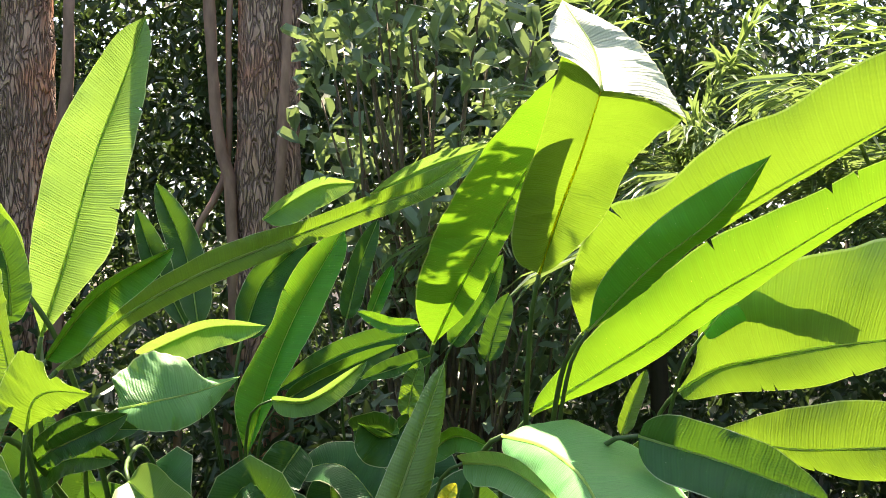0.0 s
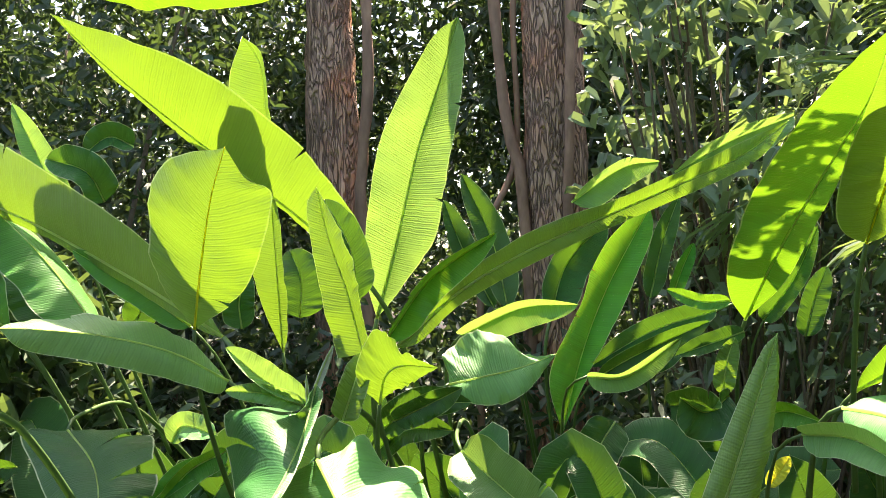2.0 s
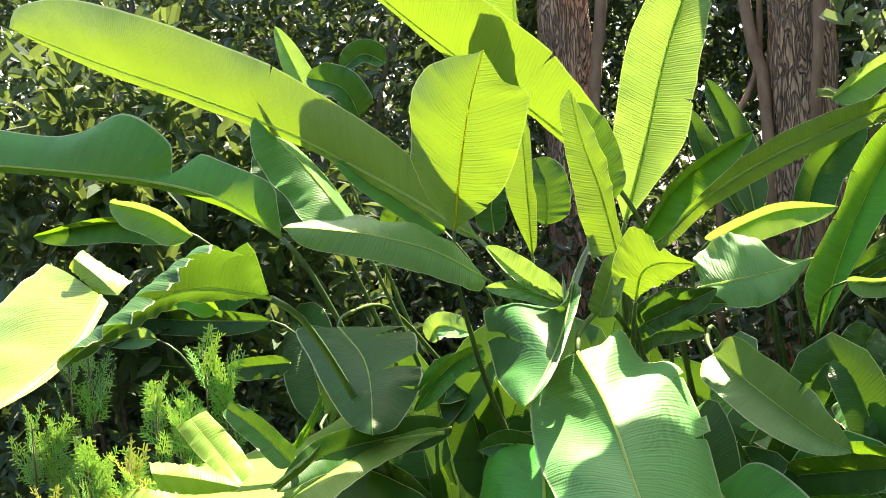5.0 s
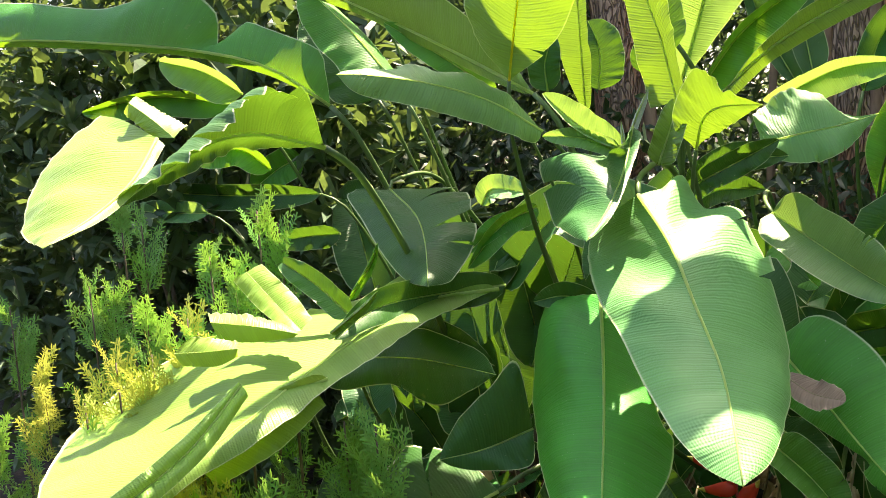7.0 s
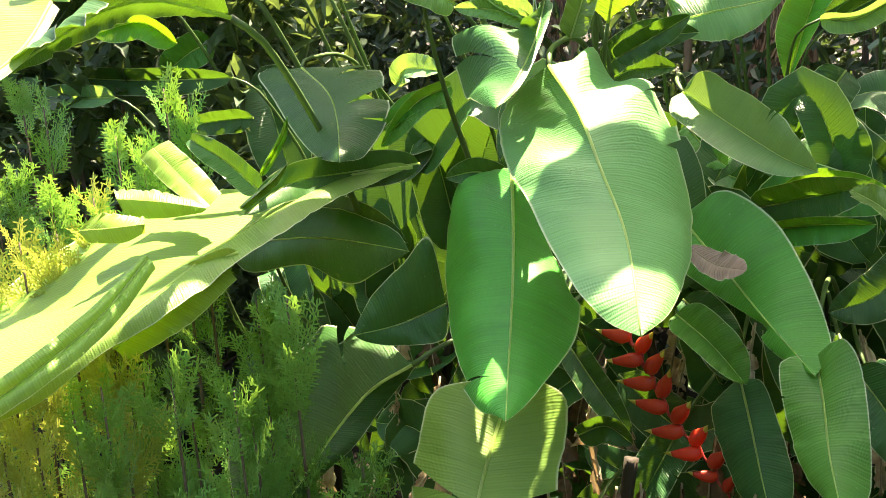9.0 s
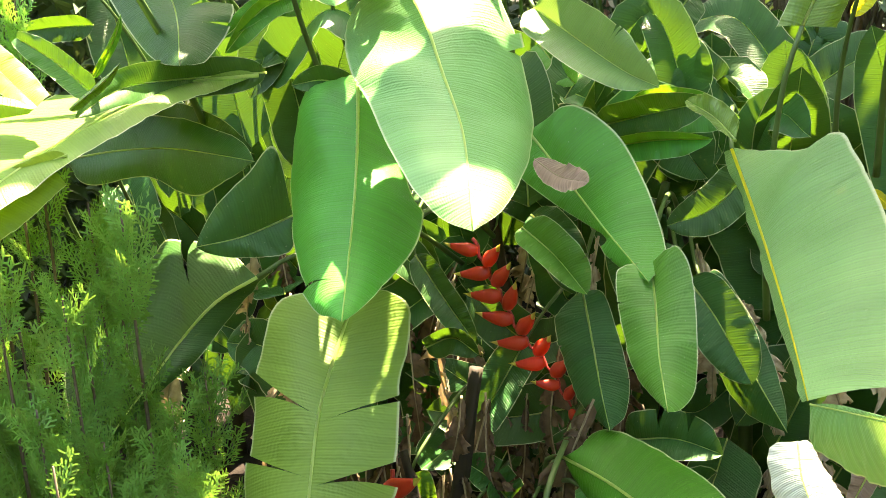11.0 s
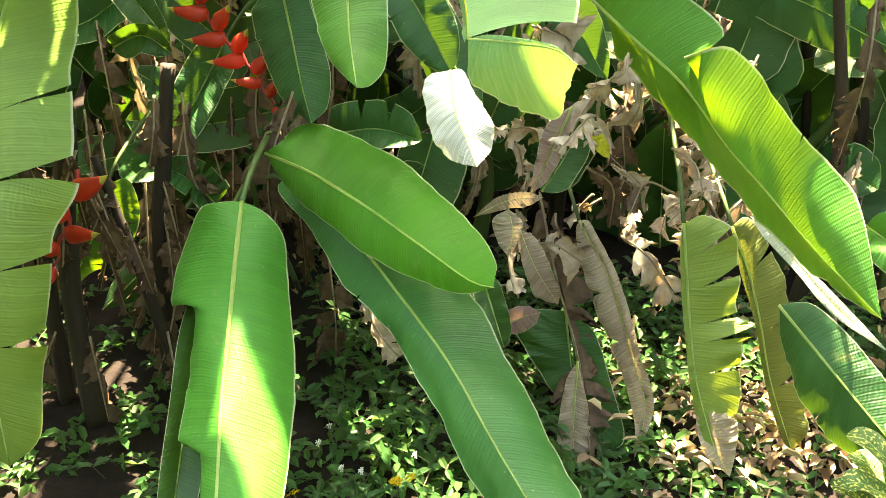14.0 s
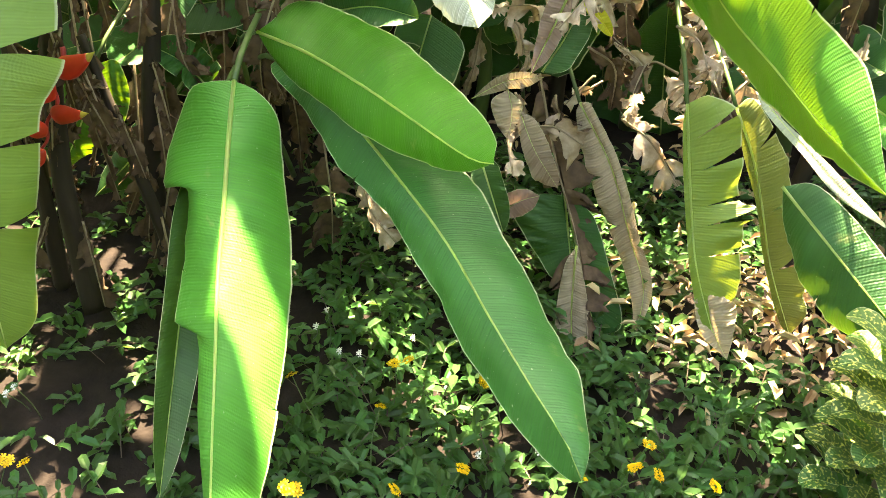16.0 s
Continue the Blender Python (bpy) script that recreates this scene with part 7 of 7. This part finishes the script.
blade([(0.086, 2.050, 0.733), (0.119, 2.030, 0.706), (0.150, 2.020, 0.669)], 0.016, 10, 15, (0, -0.9, 0.4), BRIGHT_LEAF, None, rib=RIB_YELLOW, rib_r=0.002, label="small bright yellow leaf caught among the leaves", name="yellow_leaf", round_base=0.4)[0]["category"] = "leaf"
blade([(-0.071, 2.230, 1.558), (-0.048, 2.230, 1.586), (-0.025, 2.230, 1.620)], 0.018, 10, 15, (0, -0.9, 0.4), BRIGHT_LEAF, None, rib=RIB_YELLOW, rib_r=0.002, label="small bright yellow leaf caught among the leaves", name="yellow_leaf", round_base=0.4)[0]["category"] = "leaf"
blade([(0.002, 2.500, 1.153), (0.031, 2.500, 1.128), (0.060, 2.500, 1.102)], 0.014, 10, 15, (0, -0.9, 0.4), BRIGHT_LEAF, None, rib=RIB_YELLOW, rib_r=0.002, label="small bright yellow leaf caught among the leaves", name="yellow_leaf", round_base=0.4)[0]["category"] = "leaf"



# ---- conifers ----
def conifer(x, y, height, radius, seed, material, label):
    """A young conifer: a stem with flat, twice-branched sprays that point up and out, thickest towards the top."""
    rr = np.random.RandomState(seed)
    cf = tagged(new("conifer"), label=label, category="conifer", group="young conifers")
    cf.location = (x, y, 0)
    tube("stem", [(0, 0, 0), (0.01, 0, height * 0.5), (0, 0, height * 0.97)], 0.007, 0.002, TWIG, cf, sides=7, n=10)
    at, ax, nm, ln, wd = [], [], [], [], []

    def slip(p, d, flat, length, width):
        at.append(p)
        ax.append(d)
        nm.append(flat)
        ln.append(length)
        wd.append(width)

    for k in range(24):
        down = 0.75 * height * rr.uniform() ** 1.7
        a = k * 2.4 + rr.uniform(-0.4, 0.4)
        o = np.array((math.cos(a), math.sin(a), 0))
        reach = radius * min(1.0, 0.12 + down / 0.22)
        size = rr.uniform(0.10, 0.17) * (0.7 if down < 0.04 else 1.0)
        q = np.array((0, 0, height - down - size * 0.9)) + o * reach * rr.uniform(0.1, 0.8)
        main = unit(o * rr.uniform(0.15, 0.45) + (0, 0, 1.0))
        flat = unit(np.cross(main, unit((rr.normal(0, 0.5) + 1, rr.normal(0, 0.5), 0.0))))
        side = np.cross(flat, main)
        steps = round(size / 0.0155)
        for i in range(steps):
            s = i / steps
            p = q + main * size * s + o * 0.03 * s * s
            slip(p, main, flat, size / steps * 1.2, 0.002)
            for sg in (-1, 1):
                d = unit(main * 1.0 + side * sg * (0.95 - 0.35 * s) + rr.normal(0, 0.10, 3))
                l1 = size * 0.32 * (1 - 0.85 * s) * rr.uniform(0.7, 1.15) + 0.006
                slip(p, d, flat, l1, 0.0019)
                count = max(1, round(l1 / 0.0135))
                for j in range(1, count + 1):
                    pp = p + d * l1 * j / (count + 0.6)
                    for s2 in (-1, 1):
                        e = unit(d * 1.0 + np.cross(flat, d) * s2 * 0.75 + rr.normal(0, 0.08, 3))
                        slip(pp, e, flat, rr.uniform(0.011, 0.020), 0.0019)
    v, f = slim_leaves(np.array(at), np.array(ax), np.array(nm), np.array(ln), np.array(wd))
    raw("foliage", v, f, material, cf, "feathery scale-leaved sprays")
    return cf


def slim_leaves(c, a, nn, length, width):
    """Thin blunt slips, five points each."""
    b = np.cross(a, nn)
    b /= np.linalg.norm(b, axis=1)[:, None] + 1e-9
    L, W = length[:, None], width[:, None]
    v = np.stack([c - b * W * 0.6, c + b * W * 0.6, c + a * L * 0.78 + b * W, c + a * L, c + a * L * 0.78 - b * W], axis=1).reshape(-1, 3)
    return v, [tuple(range(5 * k, 5 * k + 5)) for k in range(len(c))]


conifer(-1.909, 1.850, 1.702, 0.052, 0, THUJA, "young feathery green conifer with upright flat sprays")
conifer(-1.886, 1.900, 1.663, 0.039, 1, THUJA, "young feathery green conifer with upright flat sprays")
conifer(-2.559, 1.950, 1.700, 0.035, 2, THUJA, "young feathery green conifer with upright flat sprays")
conifer(-2.409, 1.900, 1.660, 0.035, 3, THUJA, "young feathery green conifer with upright flat sprays")
conifer(-2.040, 1.800, 1.590, 0.035, 4, THUJA, "young feathery green conifer with upright flat sprays")
conifer(-1.905, 1.750, 1.560, 0.039, 5, THUJA, "young feathery green conifer with upright flat sprays")
conifer(-2.402, 1.700, 1.515, 0.039, 6, THUJA, "young feathery green conifer with upright flat sprays")
conifer(-2.371, 1.750, 1.486, 0.035, 7, THUJA, "young feathery green conifer with upright flat sprays")
conifer(-2.122, 1.650, 1.468, 0.035, 8, THUJA, "young feathery green conifer with upright flat sprays")
conifer(-2.118, 1.700, 1.425, 0.030, 9, THUJA, "young feathery green conifer with upright flat sprays")
conifer(-1.919, 1.600, 1.467, 0.030, 10, THUJA_SUNLIT, "young conifer with sunlight painted golden yellow on its sprays")
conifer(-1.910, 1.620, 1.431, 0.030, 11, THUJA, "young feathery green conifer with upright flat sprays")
conifer(-2.086, 1.420, 1.292, 0.030, 12, THUJA_SUNLIT, "young conifer with sunlight painted golden yellow on its sprays")
conifer(-1.999, 1.450, 1.388, 0.037, 13, THUJA_SUNLIT, "young conifer with sunlight painted golden yellow on its sprays")
conifer(-1.936, 1.500, 1.400, 0.035, 14, THUJA_SUNLIT, "young conifer with sunlight painted golden yellow on its sprays")
conifer(-2.035, 1.400, 1.223, 0.030, 15, THUJA, "young feathery green conifer with upright flat sprays")
conifer(-1.427, 1.550, 1.281, 0.024, 16, THUJA, "young feathery green conifer with upright flat sprays")
conifer(-1.307, 1.500, 1.296, 0.041, 17, THUJA, "young feathery green conifer with upright flat sprays")
conifer(-1.423, 1.600, 1.210, 0.035, 18, THUJA, "young feathery green conifer with upright flat sprays")
conifer(-1.339, 1.360, 1.154, 0.043, 19, THUJA, "young feathery green conifer with upright flat sprays")
conifer(-1.355, 1.420, 1.097, 0.035, 20, THUJA, "young feathery green conifer with upright flat sprays")
conifer(-1.456, 1.320, 1.208, 0.043, 21, THUJA, "young feathery green conifer with upright flat sprays")
conifer(-1.474, 1.380, 1.124, 0.039, 22, THUJA, "young feathery green conifer with upright flat sprays")
conifer(-1.617, 1.400, 1.117, 0.035, 23, THUJA, "young feathery green conifer with upright flat sprays")
conifer(-1.554, 1.240, 1.173, 0.039, 24, THUJA, "young feathery green conifer with upright flat sprays")
conifer(-1.581, 1.300, 1.178, 0.026, 25, THUJA_SUNLIT, "young conifer with sunlight painted golden yellow on its sprays")
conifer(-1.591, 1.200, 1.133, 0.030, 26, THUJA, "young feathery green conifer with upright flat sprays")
conifer(-1.640, 1.150, 1.122, 0.035, 27, THUJA_SUNLIT, "young conifer with sunlight painted golden yellow on its sprays")
conifer(-1.697, 1.120, 1.081, 0.035, 28, THUJA_SUNLIT, "young conifer with sunlight painted golden yellow on its sprays")
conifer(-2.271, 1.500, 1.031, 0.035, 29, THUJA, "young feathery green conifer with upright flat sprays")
conifer(-2.506, 1.600, 1.311, 0.043, 30, THUJA_SUNLIT, "young conifer with sunlight painted golden yellow on its sprays")
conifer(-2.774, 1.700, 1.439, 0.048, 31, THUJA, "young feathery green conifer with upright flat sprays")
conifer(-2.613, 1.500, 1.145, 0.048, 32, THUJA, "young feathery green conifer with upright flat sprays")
conifer(-1.978, 1.200, 1.090, 0.043, 33, THUJA_SUNLIT, "young conifer with sunlight painted golden yellow on its sprays")
conifer(-3.342, 1.800, 1.337, 0.057, 34, THUJA, "young feathery green conifer with upright flat sprays")
conifer(-1.238, 1.500, 0.894, 0.048, 35, THUJA, "young feathery green conifer with upright flat sprays")
conifer(-1.302, 1.700, 0.866, 0.048, 36, THUJA, "young feathery green conifer with upright flat sprays")
conifer(-1.383, 1.600, 0.894, 0.048, 37, THUJA, "young feathery green conifer with upright flat sprays")
conifer(-1.278, 1.350, 0.874, 0.052, 38, THUJA, "young feathery green conifer with upright flat sprays")
conifer(-1.376, 1.300, 0.948, 0.052, 39, THUJA, "young feathery green conifer with upright flat sprays")
conifer(-1.253, 1.200, 0.907, 0.052, 40, THUJA, "young feathery green conifer with upright flat sprays")
conifer(-1.134, 1.400, 0.829, 0.048, 41, THUJA, "young feathery green conifer with upright flat sprays")
conifer(-1.526, 1.400, 0.954, 0.052, 42, THUJA, "young feathery green conifer with upright flat sprays")
conifer(-1.452, 1.200, 0.850, 0.052, 43, THUJA, "young feathery green conifer with upright flat sprays")


# ---- ground cover, flowers, litter ----
def ground_cover():
    g = tagged(new("ground_cover"), label="low dark green creeping plants with small paired leaves", category="ground cover", kind="stuff")
    at, ax, nm, ln = [], [], [], []
    verts, faces = [], []
    for k in range(4300):
        x, y = rs.uniform(-1.6, 1.7), rs.uniform(0.6, 2.6)
        if y < 0.95 + 0.35 * noise.noise(Vector((x * 2.1, 0, 5))) or x > 1.4 + 0.5 * noise.noise(Vector((0, y * 2.3, 9))):
            continue
        if x < -0.42 and y > 1.1 + 0.25 * noise.noise(Vector((x * 3, y * 3, 2))) and rs.uniform() < 0.75:
            continue
        if math.hypot(x - 0.62, y - 1.95) < 0.28 and rs.uniform() < 0.75:
            continue
        q = np.array((x, y, 0.0))
        d = unit((rs.normal(0, 0.5), rs.normal(0, 0.5) - 0.15, 0.8))
        h = rs.uniform(0.06, 0.20)
        pts = [q + d * h * u + np.array((0, 0, -0.05 * u * u)) for u in np.linspace(0, 1, 5)]
        for p, p2 in zip(pts, pts[1:]):
            o = len(verts)
            s = np.array((0.0012, 0, 0))
            verts += [p - s, p + s, p2 + s, p2 - s]
            faces.append((o, o + 1, o + 2, o + 3))
        for i in range(1, 5):
            a0 = rs.uniform(0, math.pi)
            for sg in (0, math.pi):
                at.append(pts[i])
                ax.append(unit((math.cos(a0 + sg), math.sin(a0 + sg), rs.uniform(-0.2, 0.5))))
                nm.append(unit((rs.normal(0, 0.25), rs.normal(0, 0.25) - 0.1, 1)))
                ln.append(rs.uniform(0.024, 0.046))
    n = len(at)
    v, f = ellipse_leaves(at, ax, nm, ln, np.array(ln) * 0.48)
    raw("leaves", v, f, COVER, g)
    raw("stems", verts, faces, TWIG, g)


ground_cover()


def litter():
    n = 420
    c = np.stack([rs.uniform(-1.2, 1.9, n), rs.uniform(2.25, 3.4, n), rs.uniform(0.02, 0.09, n)], axis=1)
    c2 = np.stack([rs.normal(0.62, 0.17, 520), rs.normal(1.93, 0.17, 520), rs.uniform(0.02, 0.13, 520)], axis=1)
    c = np.concatenate([c, c2])
    n = len(c)
    v, f = ellipse_leaves(c, wander(n) * (1, 1, 0.25), wander(n, 0.35, (0, 0, 1)), rs.uniform(0.02, 0.06, n), rs.uniform(0.009, 0.024, n), 0.5)
    tagged(raw("leaf_litter", v, f, LITTER), label="dry brown fallen leaves on the soil", category="leaf litter", kind="stuff")


litter()


def floret_ring(radius, count, petals, size):
    """A small head of open florets."""
    bm = bmesh.new()
    rr = random.Random(3)
    for k in range(count):
        a = 2 * math.pi * k / count + rr.uniform(-0.2, 0.2)
        c = Vector((math.cos(a) * radius, math.sin(a) * radius, 0.010 + rr.uniform(-0.002, 0.002))) if k else Vector((0, 0, 0.014))
        tilt = Vector((c.x * 12, c.y * 12, 1)).normalized()
        e1 = tilt.orthogonal().normalized()
        e2 = tilt.cross(e1)
        mid = bm.verts.new(c - tilt * 0.002)
        for j in range(petals):
            b0 = 2 * math.pi * j / petals
            q = [bm.verts.new(c + (e1 * math.cos(b0 + s) + e2 * math.sin(b0 + s)) * r + tilt * 0.001) for s, r in ((-0.5, size * 0.62), (-0.28, size), (0.28, size), (0.5, size * 0.62))]
            bm.faces.new((mid, *q))
    return bm


def small_flower(name, label, category, group, material, radius, count, petals, size):
    o = tagged(new(name), label=label, category=category, group=group)
    part("petals", floret_ring(radius, count, petals, size), material, o)
    tube("stalk", [(0, 0, -0.10), (0.006, 0, -0.05), (0, 0, 0.008)], 0.0012, 0.001, STALK, o, sides=5, n=5)
    return o


head = small_flower("yellow_flower", "small round head of bright yellow florets above the leaves", "flower", "yellow flowers", PETAL, 0.0085, 8, 5, 0.0065)
head.location = (-0.202, 1.486, 0.190)
for k, (x, y) in enumerate(((-0.172, 1.499), (-0.210, 1.375), (-0.026, 1.493), (-0.036, 1.468), (0.256, 1.308), (0.287, 1.311), (0.379, 1.282), (-0.384, 1.431), (-0.320, 1.178), (-0.330, 1.164), (-0.774, 1.146), (-0.820, 1.158), (-0.046, 1.245), (-0.159, 1.193), (0.277, 1.376), (0.156, 1.257))):
    copy_thing(head, pose(x, y, 0.19 - 0.01 * (k % 3), hr.uniform(10, 45), hr.uniform(-20, 20), hr.uniform(0, 360)))
bud = small_flower("white_flower", "tiny pale white flower in the ground cover", "flower", "white flowers", PETAL_PALE, 0.004, 4, 4, 0.0045)
bud.location = (-0.368, 1.643, 0.170)
for k, (x, y) in enumerate(((-0.275, 1.532), (-0.883, 1.327), (-0.314, 1.530), (0.087, 1.335), (-0.381, 1.596), (-0.017, 1.304), (-0.891, 1.311), (-0.178, 1.596), (0.075, 1.360))):
    copy_thing(bud, pose(x, y, 0.17, hr.uniform(10, 45), hr.uniform(-20, 20), 0))



def croton():
    c = tagged(new("speckled_shrub"), label="small shrub with green leaves speckled yellow", category="shrub")
    c.location = (0.70, 1.42, 0)
    for k in range(46):
        a, z = k * 2.4, 0.06 + 0.008 * k
        d = np.array((math.cos(a), math.sin(a), hr.uniform(0.1, 0.6)))
        q = np.array((0.02 * math.cos(a), 0.02 * math.sin(a), z))
        ln = [q, q + d * 0.05, q + d * 0.09 + (0, 0, 0.006), q + d * 0.12 - (0, 0, 0.012)]
        blade(ln, 0.03, 10, 10, (0, 0, 1), CROTON, c, rib=RIB, rib_r=0.0012, wave=0.006, round_base=0.55, tip_from=0.62, tip_power=2.6, res=(16, 4))
    tube("stem", [(0, 0, 0), (0.01, 0, 0.2), (0, 0, 0.40)], 0.008, 0.004, TWIG, c, sides=7, n=8)


croton()
